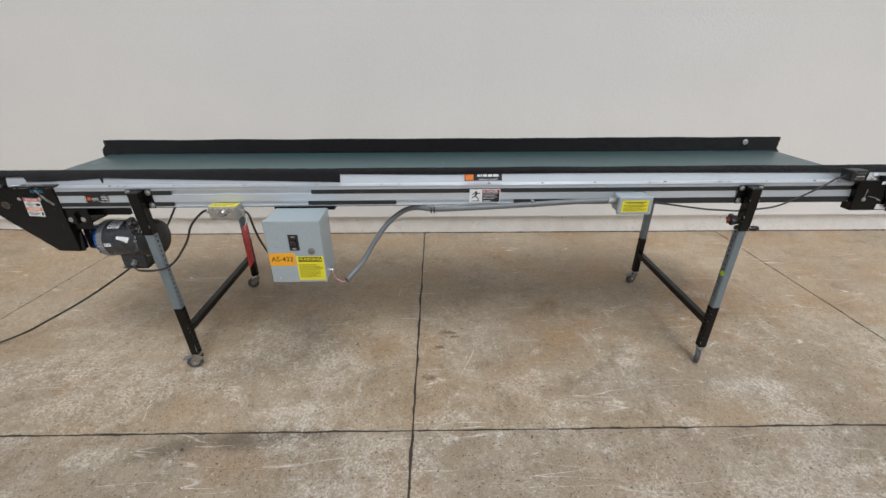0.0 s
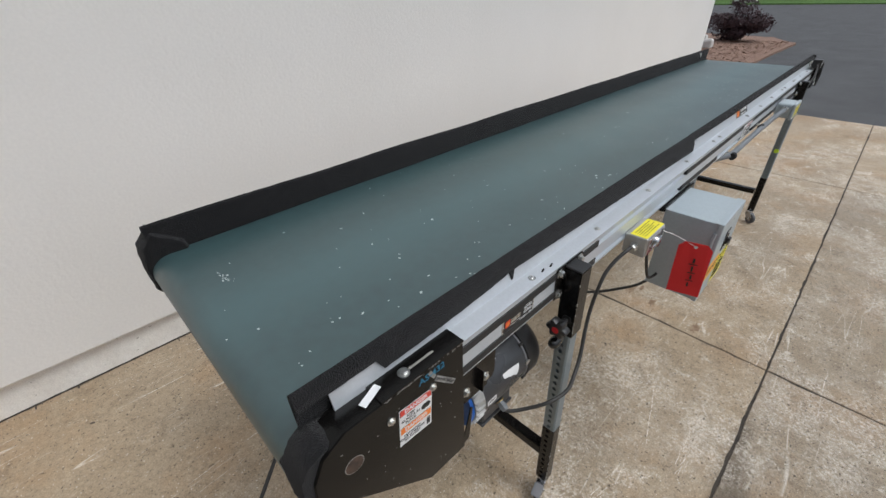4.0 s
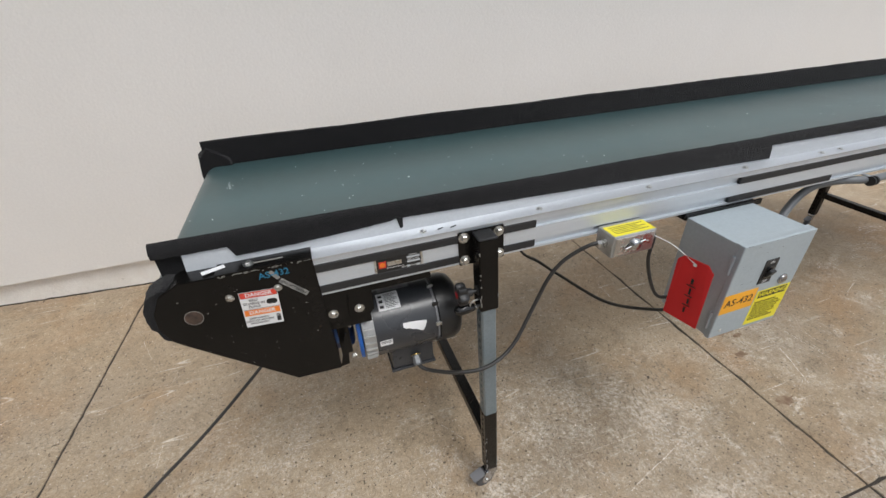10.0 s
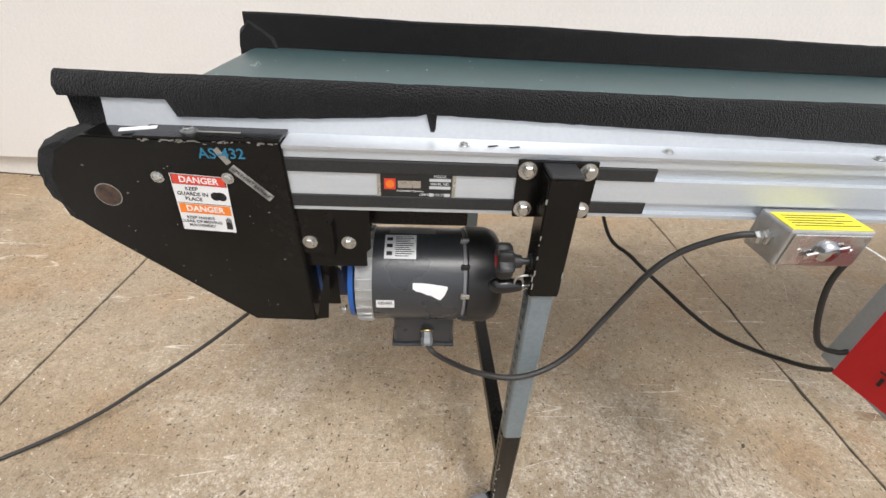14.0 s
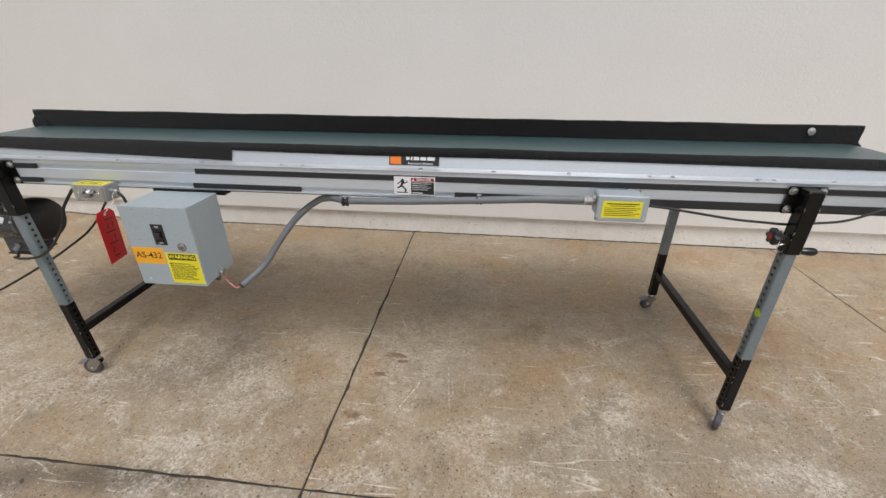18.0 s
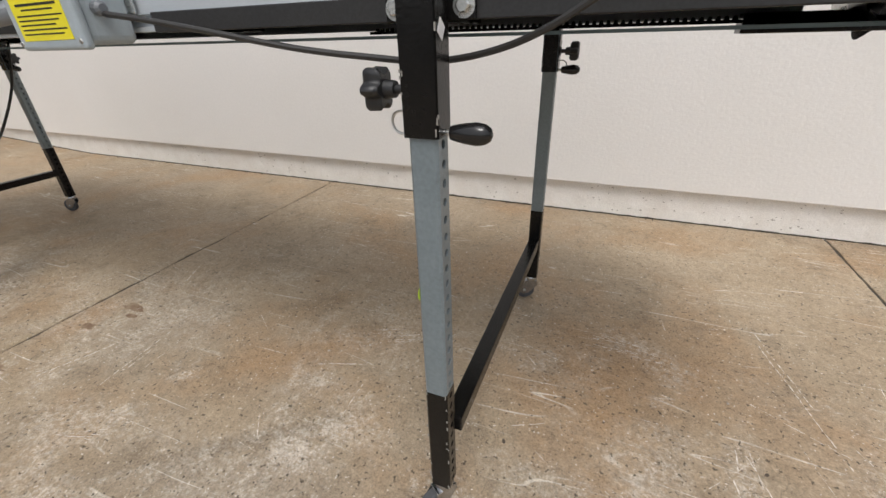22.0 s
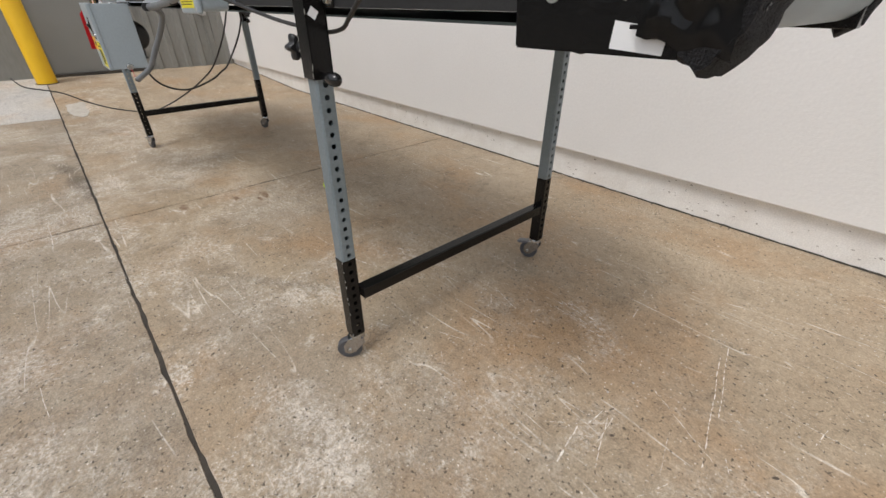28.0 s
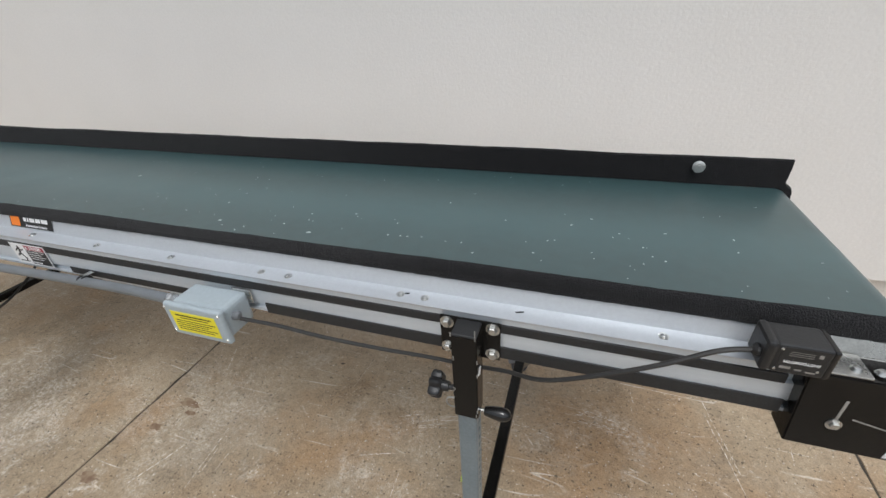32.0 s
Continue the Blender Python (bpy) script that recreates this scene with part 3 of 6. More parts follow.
def along_wall(x0, x1, d0, d1, z0, z1, bevel=0.0):
    bm = box(x0, x1, d0, d1, z0, z1, bevel)
    bmesh.ops.transform(bm, matrix=Matrix.Translation((0, wall_y(0), 0)) @ Matrix.Rotation(radians(WALL_TURN), 4, "Z"), verts=bm.verts)
    return bm


part("wall_panel", along_wall(wx0, wx1, -0.035, 0.3, 0.178, 4.2, 0.006), STUCCO, long_wall)
part("footing", along_wall(wx0, wx1 - 0.02, 0.0, 0.28, -0.1, 0.172), FOOTING, long_wall, "pitted painted footing strip under the wall")
# flat flecks whose darker colour stands for the shade inside small pits
pits = bmesh.new()
rnd = random.Random(14)
for k in range(230):
    x = rnd.uniform(-3.0, wx1 - 0.1) if k % 3 else rnd.choice((1.9, 2.6, 3.4, -0.6)) + rnd.gauss(0, 0.16)
    z = rnd.uniform(0.02, 0.16)
    r0 = rnd.choice((0.002, 0.003, 0.004, 0.006))
    at = Matrix.Translation((0, wall_y(0), 0)) @ Matrix.Rotation(radians(WALL_TURN), 4, "Z")
    ring = [pits.verts.new(at @ Vector((x + r0 * rnd.uniform(0.6, 1.6) * math.cos(t), -0.0012, z + r0 * rnd.uniform(0.4, 1.0) * math.sin(t)))) for t in [j * math.tau / 7 for j in range(7)]]
    pits.faces.new(ring)
part("pit", pits, PIT, long_wall, "small broken pits in the footing", kind="stuff")
dirt = bmesh.new()
rnd = random.Random(4)
n = 700
near, far = [], []
for k in range(n + 1):
    x = wx0 + (wx1 - 0.05 - wx0) * k / n
    d = max(0.0015, 0.008 + 0.006 * noise.noise(Vector((x * 5, 1, 2))) + 0.006 * noise.noise(Vector((x * 18, 5, 2))))
    p = Matrix.Translation((0, wall_y(0), 0)) @ Matrix.Rotation(radians(WALL_TURN), 4, "Z")
    near.append(dirt.verts.new(p @ Vector((x, -d, floor_z(x) + 0.0012))))
    far.append(dirt.verts.new(p @ Vector((x, 0.001, floor_z(x) + 0.007 + 0.005 * noise.noise(Vector((x * 21, 9, 2)))))))
for k in range(n):
    dirt.faces.new((near[k], near[k + 1], far[k + 1], far[k]))
for k in range(60):
    x = rnd.uniform(wx0, wx1 - 0.1)
    s = rnd.uniform(0.0015, 0.004)
    merge(dirt, roughen(along_wall(x, x + s * 2, -rnd.uniform(0.006, 0.03), -0.002, floor_z(x), floor_z(x) + rnd.uniform(0.001, 0.004)), 0.001, 200, k))
part("joint_dirt", dirt, JOINT, long_wall, "dark dirt along the foot of the wall", kind="stuff")

# the grey metal-clad wall with its service door, across the far end of the pad
LW = -5.0
LZ = 0.107
side = thing("wall_west", (LW, 2, 0), "dark grey ribbed metal wall beside the service door", "wall", kind="structure")
section = [(2.45, 0.0)]
yy = 2.523
while yy < wall_y(LW) - 0.1:
    section += [(yy, 0.0), (yy + 0.018, 0.022), (yy + 0.075, 0.022), (yy + 0.093, 0.0)]
    yy += 0.19
section.append((wall_y(LW) + 0.02, 0.0))
outline = [(LW + d, q) for q, d in section] + [(LW - 0.016, wall_y(LW) + 0.02), (LW - 0.016, 2.45)]
bm = bmesh.new()
a = [bm.verts.new((x, q, 0.0)) for x, q in outline]
b = [bm.verts.new((x, q, 4.2)) for x, q in outline]
bm.faces.new(a)
bm.faces.new(b[::-1])
for i in range(len(a)):
    bm.faces.new((a[i], a[(i + 1) % len(a)], b[(i + 1) % len(a)], b[i]))
part("ribbed_cladding", bm, SIDING, side)
part("wall_core", box(LW - 0.3, LW - 0.02, -6.0, wall_y(LW) + 0.3, 0, 4.2), SIDING, side)
part("upper_cladding", box(LW - 0.02, LW + 0.01, 1.345, 2.45, 2.15, 4.2), SIDING, side)
part("far_cladding", box(LW - 0.02, LW + 0.01, -6.0, 1.345, 0, 4.2), SIDING, side)

door = thing("door_1", (LW, 1.9, LZ), "dark grey steel service door with a window and signs", "door", kind="structure")
part("door_leaf", box(LW - 0.018, LW + 0.012, 1.38, 2.417, LZ + 0.03, 2.09, 0.003), DOORPAINT, door)
for q0, q1 in ((1.345, 1.38), (2.417, 2.45)):
    part("door_jamb", box(LW - 0.018, LW + 0.03, q0, q1, LZ - 0.02, 2.15, 0.003), SIDING, door)
part("door_head", box(LW - 0.018, LW + 0.03, 1.38, 2.417, 2.09, 2.15, 0.003), SIDING, door)
part("threshold", box(LW - 0.01, LW + 0.07, 1.345, 2.45, LZ - 0.02, LZ + 0.026, 0.003), JOINT, door, "dark door threshold")
part("window_pane", box(LW + 0.012, LW + 0.017, 1.53, 2.22, 1.34, 1.945), GLASS, door, "dark glass pane")
for q0, q1, z0, z1 in ((1.51, 2.24, 1.32, 1.34), (1.51, 2.24, 1.945, 1.965), (1.51, 1.53, 1.34, 1.945), (2.22, 2.24, 1.34, 1.945)):
    part("window_frame", box(LW + 0.012, LW + 0.024, q0, q1, z0, z1, 0.002), SIDING, door)
EAST = Matrix(((0, 0, 1, LW + 0.0125), (1, 0, 0, 0), (0, 1, 0, 0), (0, 0, 0, 1)))
sign = part("sign", sheet(EAST, 1.465, 2.375, 1.128, 1.275, 0, 0.003), WHITE, door, "white sign with dark capital letters")
lettering(EAST, "SERVICE ENTRANCE", 0.104, INK, sign, "dark sign letters", 1.925, 1.202, 0.0035, bold=0.020, squeeze=0.80)
sticker = part("window_sticker", sheet(EAST, 1.60, 2.03, 1.345, 1.59, 0.0055, 0.007), mat("pale_green_sticker", (0.35, 0.55, 0.48), None, 0.4), door, "pale green and white sticker inside the window")
part("sticker_face", sheet(EAST, 1.62, 2.02, 1.36, 1.50, 0.0072, 0.008), WHITE, sticker)
lettering(EAST, "S", 0.15, MARKER, sticker, "", 1.95, 1.43, 0.0085, bold=0.02)
outlet = thing("outlet_box", (LW + 0.035, 3.29, 0.78), "grey weatherproof outlet box on the ribbed metal wall", "outlet")
part("box_body", box(LW + 0.0, LW + 0.055, 3.24, 3.335, 0.765, 0.83, 0.006), STEEL, outlet)
part("cover", box(LW + 0.055, LW + 0.065, 3.245, 3.33, 0.77, 0.825, 0.004), CAST, outlet)
for q in (3.268, 3.308):
    part("socket_cap", lathe((LW + 0.065, q, 0.797), Matrix.Rotation(radians(90), 4, "Y"), [(0, 0.016), (0.005, 0.015), (0.007, 0.011)], 16), CAST, outlet)
part("conduit_pipe", cyl((LW + 0.03, 3.288, LZ), "z", 0.011, 0.66), SIDING, outlet, "thin grey conduit down to the slab", smooth=True)

BX, BQ = -4.62, 1.29
bollard = thing("bollard", (BX, BQ, floor_z(BX)), "bright yellow painted steel bollard beside the service door", "bollard")
part("post", lathe((BX, BQ, floor_z(BX)), "z", [(0, 0.098), (0.01, 0.098), (0.98, 0.098), (1.03, 0.084), (1.065, 0.05), (1.075, 0.01)], 32), BOLLARD, bollard, smooth=True)
part("base_ring", lathe((BX, BQ, floor_z(BX) - 0.004), "z", [(0, 0.112), (0.008, 0.108)], 32), JOINT, bollard, "dirt ring at the foot")

bm = bmesh.new()
rnd = random.Random(9)
pts = [(-3.13 + 0.30 * math.cos(a) * (1 + 0.22 * math.sin(3 * a + 1)), 1.43 + 0.10 * math.sin(a) * (1 + 0.25 * math.cos(2 * a))) for a in [k * math.tau / 28 for k in range(28)]]
bm.faces.new([bm.verts.new((x + rnd.uniform(-0.012, 0.012), q + rnd.uniform(-0.01, 0.01), floor_z(x) + 0.004)) for x, q in pts])
r = bmesh.ops.extrude_face_region(bm, geom=list(bm.faces))
bmesh.ops.translate(bm, vec=(0, 0, -0.0035), verts=[v for v in r["geom"] if isinstance(v, bmesh.types.BMVert)])
part("mortar_patch", bm, PATCH, pad, "pale mortar patch on the slab")

# ---- the conveyor ----
FY, BY = 1.758, 2.577           # outer faces of the two side rails
ZB, ZT = 0.925, 1.016           # lower and upper edge of the rails
XL, XR = -1.80, 2.12            # ends of the rails
BELT_Z = 1.003
conv = thing("belt_conveyor", (0.14, 2.19, 0), "long green belt conveyor with aluminium rails on grey caster legs", "conveyor", base=TILTED)


def mirrored(bm, on=True):
    """The same piece for the rail on the other side."""
    if on:
        for v in bm.verts:
            v.co.y = FY + BY - v.co.y
        bmesh.ops.reverse_faces(bm, faces=bm.faces)
    return bm


# belt: a closed band over two end rollers
R = 0.049
XA, XB = -1.955, 2.226
zc = BELT_Z - R


def band(r, y0, y1, steps=14):
    o = [(XA + r * math.cos(a), zc + r * math.sin(a)) for a in [math.pi / 2 + math.pi * k / steps for k in range(steps + 1)]]
    o += [(XB + r * math.cos(a), zc + r * math.sin(a)) for a in [-math.pi / 2 + math.pi * k / steps for k in range(steps + 1)]]
    return o


bm = bmesh.new()
outer, inner = band(R, 0, 0), band(R - 0.004, 0, 0)
loops = [[bm.verts.new((x, q, z)) for x, z in o] for q, o in ((FY + 0.048, outer), (BY - 0.048, outer), (BY - 0.048, inner), (FY + 0.048, inner))]
n = len(outer)
for p, q in zip(loops, loops[1:] + loops[:1]):
    for k in range(n):
        bm.faces.new((p[k], p[(k + 1) % n], q[(k + 1) % n], q[k]))
part("belt", bm, BELT, conv, "dark green smooth conveyor belt with white flecks", smooth=True)
for x in (XA, XB):
    part("end_roller", cyl((x, 1.80, zc), "y", R - 0.005, 0.78), STEEL, conv, smooth=True)
part("slider_bed", box(XL, XR, 1.80, BY - 0.05, BELT_Z - 0.014, BELT_Z - 0.006), STEEL, conv)
for x in (-1.1, -0.3, 0.5, 1.3):
    part("cross_member", box(x, x + 0.06, 1.79, BY - 0.04, 0.935, 0.985, 0.004), BLACK, conv)

RAIL = [(FY, ZB), (FY, ZB + 0.006), (FY + 0.009, ZB + 0.007), (FY + 0.009, ZB + 0.023), (FY, ZB + 0.024), (FY, ZT - 0.032), (FY + 0.009, ZT - 0.031), (FY + 0.009, ZT - 0.013), (FY, ZT - 0.012), (FY, ZT), (FY + 0.038, ZT), (FY + 0.038, ZB)]
GUIDE = [(FY - 0.003, ZT + 0.0005), (FY - 0.004, ZT + 0.005), (FY + 0.034, ZT + 0.008), (FY + 0.050, ZT + 0.067), (FY + 0.0525, ZT + 0.066), (FY + 0.037, ZT + 0.0005)]
for back in (False, True):
    part("side_rail", mirrored(extrude_x(RAIL, XL, XR), back), ALU, conv, "slotted aluminium side rail")
    part("side_guide", mirrored(extrude_x(GUIDE, -1.915, 2.25), back), WHITE_ALU, conv, "pale anodised side guide", smooth=False)
# rubber strips that fill the slots of the rail on the near side
for x0, x1, z in ((-1.72, -1.165, ZT - 0.0225), (-1.72, -1.165, ZB + 0.0155), (-0.525, 2.02, ZT - 0.0225), (-0.545, -0.135, ZB + 0.0155), (0.42, 0.86, ZB + 0.0155)):
    part("slot_strip", box(x0, x1, FY - 0.0025, FY + 0.008, z - 0.0095, z + 0.0095, 0.0015), RUBBER, conv, "black rubber strip in the rail slot")
part("slot_strip", box(1.06, 2.03, FY - 0.003, FY + 0.008, ZB - 0.002, ZB + 0.026, 0.0015), RUBBER, conv, "broad black rubber strip along the lower edge")
for z in (ZT - 0.0225, ZB + 0.0155):
    part("slot_strip", mirrored(box(-1.7, 2.02, FY - 0.0025, FY + 0.008, z - 0.0095, z + 0.0095, 0.0015)), RUBBER, conv)
# screws on the guide's ledge
for x in (-1.44, -1.15, -0.83, -0.50, -0.20, -0.12, 0.30, 0.55, 0.80, 1.06, 1.13, 1.39, 1.44, 1.85):
    sc = lathe((x, FY + 0.016, ZT + 0.0065), "z", [(0, 0.0085), (0.001, 0.0085), (0.0012, 0.006), (0.003, 0.0055), (0.0045, 0.003)], 12)
    part("screw", sc, STEEL, conv, smooth=True)
for x, q in ((-1.40, 0.014), (-1.37, 0.012), (1.40, 0.02), (1.62, 0.018)):
    part("paint_chip", sheet(Matrix.Translation((x, FY + q, ZT + 0.0068)) @ Matrix.Rotation(0.3, 4, "Z"), -0.008, 0.007, -0.0015, 0.002, 0, 0.0006), BLACK, conv, "dark scrape on the guide")


def fabric_strip(x0, x1, back, low, seed, top=0.074, drape=None):
    """Loop fabric folded over the guide: outer edge at the height that low(x) gives, over the top, and down to the belt."""
    bm = bmesh.new()
    steps = int((x1 - x0) / 0.012)
    rows = []
    for i in range(steps + 1):
        x = x0 + (x1 - x0) * i / steps
        w = noise.noise(Vector((x * 3, seed, 0))) * 0.0035 + noise.noise(Vector((x * 22, seed, 5))) * 0.0012
        zl = low(x) + noise.noise(Vector((x * 60, seed, 9))) * 0.0012
        tz = ZT + top + w
        bulge = 0.004 + 0.003 * noise.noise(Vector((x * 5, seed, 3)))
        f = (zl - (ZT + 0.008)) / 0.061
        yo = FY + 0.034 + 0.016 * f - 0.003
        prof = [(yo + 0.0005, zl), (yo - 0.0015, zl + 0.001), (FY + 0.038 - bulge + 0.5 * (yo - FY - 0.034), zl + 0.45 * (tz - zl)), (FY + 0.044 - bulge, tz - 0.012), (FY + 0.047, tz - 0.003), (FY + 0.054, tz), (FY + 0.0575 + bulge * 0.3, tz - 0.005), (FY + 0.0585 + bulge * 0.3, tz - 0.022), (FY + 0.0565 + w * 0.5, BELT_Z + 0.022), (FY + 0.056 + w, BELT_Z + 0.0015), (FY + 0.052 + w, BELT_Z + 0.001), (FY + 0.0545, tz - 0.03), (FY + 0.052, tz - 0.008)]
        if drape:
            d = drape(x)
            hang = [(FY - 0.0035, ZT + 0.001), (FY - 0.0065, ZT + 0.007), (FY + 0.008 - bulge, ZT + 0.022), (FY + 0.036 - bulge, tz - 0.012), (FY + 0.045, tz - 0.003)]
            prof[:5] = [(a[0] + (b[0] - a[0]) * d, a[1] + (b[1] - a[1]) * d) for a, b in zip(prof, hang)]
        rows.append([bm.verts.new((x, q, z)) for q, z in prof])
    m = len(rows[0])
    for p, q in zip(rows, rows[1:]):
        for k in range(m):
            bm.faces.new((p[k], p[(k + 1) % m], q[(k + 1) % m], q[k]))
    bm.faces.new(rows[0][::-1])
    bm.faces.new(rows[-1])
    return mirrored(bm, back)


def low_left(x):
    if x < -1.83:
        return ZT + 0.044
    if x < -1.50:
        return ZT + 0.024 + 0.012 * ((x + 1.83) / 0.33) ** 2
    return ZT + 0.038 - 0.026 * max(0.0, (x + 1.48) / 1.09)


def low_right(x):
    return ZT + 0.050 - 0.008 * min(1.0, max(0.0, (x + 0.394) / 0.5)) + 0.003 * math.sin(x * 2.1)


part("edge_fabric", fabric_strip(-1.965, -0.394, False, low_left, 1.0), FABRIC, conv, "black loop fabric folded over the guide, frayed along its edge", smooth=True)
part("edge_fabric", fabric_strip(-0.3935, 2.252, False, low_right, 2.0), FABRIC, conv, "black loop fabric folded over the guide, frayed along its edge", smooth=True)
part("edge_fabric", fabric_strip(-1.985, 2.252, True, lambda x: ZT + 0.03, 3.0, drape=lambda x: min(1.0, max(0.0, (1.3 - x) / 0.6))), FABRIC, conv, "black loop fabric folded over the guide, frayed along its edge", smooth=True)
# a torn flick of fabric and the round button of the back guide
part("torn_fabric", prism([(-1.492, ZT + 0.040), (-1.478, ZT + 0.042), (-1.479, ZT + 0.02), (-1.484, ZT + 0.008)], FY + 0.036, FY + 0.041), FABRIC, conv)
part("button", lathe((2.024, BY - 0.066, ZT + 0.044), Matrix.Rotation(radians(84), 4, "X"), [(0, 0.017), (0.004, 0.017), (0.006, 0.012), (0.006, 0.006), (0.009, 0.005)], 20), STEEL, conv, "flat zinc screw head on the back edge", smooth=True)

# white flecks of paint on the belt
bm = bmesh.new()
rnd = random.Random(21)
for k in range(240):
    x = rnd.uniform(-1.95, 2.2) if k % 3 else rnd.gauss(rnd.choice((-1.5, -0.9, 1.2, 1.8)), 0.22)
    q = 2.5 - abs(rnd.gauss(0, 0.33)) if k % 4 == 0 else 1.87 + abs(rnd.gauss(0, 0.2))
    if not (1.88 < q < 2.5 and -1.97 < x < 2.24):
        continue
    s = rnd.choice((0.0009, 0.0012, 0.0015, 0.002)) * (2.0 if rnd.random() < 0.05 else 1.0)
    a = rnd.uniform(0, 3.1)
    e = rnd.uniform(1, 2.2)
    vs = [bm.verts.new((x + s * e * math.cos(t) * math.cos(a) - s * math.sin(t) * math.sin(a), q + s * e * math.cos(t) * math.sin(a) + s * math.sin(t) * math.cos(a), BELT_Z + 0.0006)) for t in [j * math.tau / 6 + rnd.uniform(-0.3, 0.3) for j in range(6)]]
    bm.faces.new(vs)


def fleck(x, q, s, e, a):
    bm.faces.new([bm.verts.new((x + s * e * math.cos(t) * math.cos(a) - s * math.sin(t) * math.sin(a), q + s * e * math.cos(t) * math.sin(a) + s * math.sin(t) * math.cos(a), BELT_Z + 0.0006)) for t in [j * math.tau / 7 + rnd.uniform(-0.3, 0.3) for j in range(7)]])


for x, q, s in ((-1.495, 1.884, 0.006), (-1.376, 2.152, 0.0035), (-0.777, 1.966, 0.0035), (-1.62, 1.93, 0.003), (-0.795, 1.955, 0.003)):
    fleck(x, q, s, 1.6, 0.7)
for k in range(20):
    u = rnd.uniform(-1, 1)
    fleck(-1.893 + 0.010 * u + rnd.gauss(0, 0.006), 2.305 - 0.034 * u + rnd.gauss(0, 0.004), rnd.uniform(0.0006, 0.0015), rnd.uniform(1.5, 3.0), rnd.uniform(-1.5, -0.9))
r = bmesh.ops.extrude_face_region(bm, geom=list(bm.faces))
bmesh.ops.translate(bm, vec=(0, 0, -0.0005), verts=[v for v in r["geom"] if isinstance(v, bmesh.types.BMVert)])
part("paint_fleck", bm, CHALKY, conv, "small white flecks scattered on the belt", kind="stuff")

# ---- left drive guard ----
G = 1.752
GUARD = [(-1.680, 1.025), (-1.86, 1.025), (-1.925, 1.026), (-1.965, 1.004), (-1.985, 0.966), (-1.988, 0.93), (-1.975, 0.895), (-1.95, 0.87), (-1.774, 0.708), (-1.673, 0.704)]
guard = part("drive_guard", prism(GUARD, G, G + 0.052, 0.002), BLACK, conv, "scratched black sheet-metal drive guard with danger labels")
part("guard_flange", box(-1.668, -1.640, G + 0.048, G + 0.051, 0.70, 0.92, 0.001), BLACK, guard)
part("guard_lip", prism([(-1.86, 1.0255), (-1.680, 1.0255), (-1.680, 1.0285), (-1.86, 1.0285)], G - 0.001, G + 0.05), BLACK, guard)
part("shaft_bore", lathe((-1.922, G + 0.001, 0.943), "y", [(0.0005, 0.0175), (-0.0012, 0.0170), (-0.0012, 0.0158), (0.0005, 0.0154)], 28), CHIP, guard, "worn metal rim of the shaft hole", smooth=True)
part("shaft_end", cyl((-1.922, G - 0.0006, 0.943), "y", 0.0156, 0.002), mat("rusty_shaft", (0.10, 0.06, 0.04), (0.03, 0.02, 0.016), 0.8, scale=90), guard, "rusty shaft end")
for x, z in ((-1.848, 0.972), (-1.757, 0.973)):
    part("guard_bolt", bolt_head((x, G, z), "y", 0.0054, 0.005, -1), STEEL, guard)
part("lip_bolt", bolt_head((-1.80, G + 0.02, 1.0285), "z", 0.007, 0.006, 1), STEEL, guard)
part("lip_slot", box(-1.79, -1.735, G + 0.018, G + 0.022, 1.0285, 1.0292), CHIP, guard, "worn slot in the guard's top")
part("lip_paper", sheet(Matrix.Translation((-1.865, G + 0.022, 1.0288)) @ Matrix.Rotation(0.35, 4, "Z"), -0.020, 0.022, -0.006, 0.007, 0, 0.0006), WHITE, guard, "torn white paper")
m1 = front(-1.799, G, 0.932, -4)
lab = part("danger_label", sheet(m1, -0.036, 0.036, -0.044, 0.044), WHITE, guard, "white danger label with red and orange banners")
part("label_banner", sheet(m1, -0.035, 0.035, 0.029, 0.0435, 0.0006, 0.0008), INK, lab)
part("label_banner", sheet(m1, -0.034, 0.034, 0.0295, 0.043, 0.0007, 0.001, 0.0), DANGER, lab, "red banner")
part("label_banner", sheet(m1, -0.034, 0.034, -0.0155, -0.001, 0.0007, 0.001), WARN, lab, "orange banner")
part("label_line", sheet(m1, -0.036, 0.036, 0.0, 0.0008, 0.0007, 0.0009), INK, lab)
lettering(m1, "DANGER", 0.0125, WHITE, lab, "", 0, 0.0362, 0.0012, bold=0.02)
lettering(m1, "DANGER", 0.0125, WHITE, lab, "", 0, -0.0082, 0.0012, bold=0.02)
lettering(m1, "KEEP\nGUARDS IN\nPLACE", 0.0078, INK, lab, "", -0.012, 0.0148, bold=0.015)
lettering(m1, "KEEP HANDS\nCLEAR OF MOVING\nMACHINERY", 0.0064, INK, lab, "", -0.009, -0.0295, bold=0.015)
for q in (0.0, 1.0):
    ring = lathe((0, 0, 0), Matrix(), [(0, 0.0065), (0, 0.0052), (0.0003, 0.0052), (0.0003, 0.0065)], 18)
    part("label_picture", on_face(m1 @ Matrix.Translation((0.018 + 0.008 * q, 0.014, 0.0007)), ring), INK, lab, "printed gear ring")
part("label_picture", sheet(m1 @ Matrix.Rotation(0.7, 4, "Z"), 0.018, 0.032, -0.004, 0.001, 0.0007, 0.001), INK, lab, "printed dark shape")
part("label_picture", sheet(m1, 0.0245, 0.0325, -0.039, -0.027, 0.0007, 0.001, 0.0), INK, lab, "printed dark palm shape")
for k in range(4):
    part("label_picture", sheet(m1, 0.0246 + 0.0021 * k, 0.0260 + 0.0021 * k, -0.027, -0.0205 + (0.001 if k in (1, 2) else -0.001), 0.0007, 0.001), INK, lab)
m2 = front(-1.727, G, 0.966, -46)
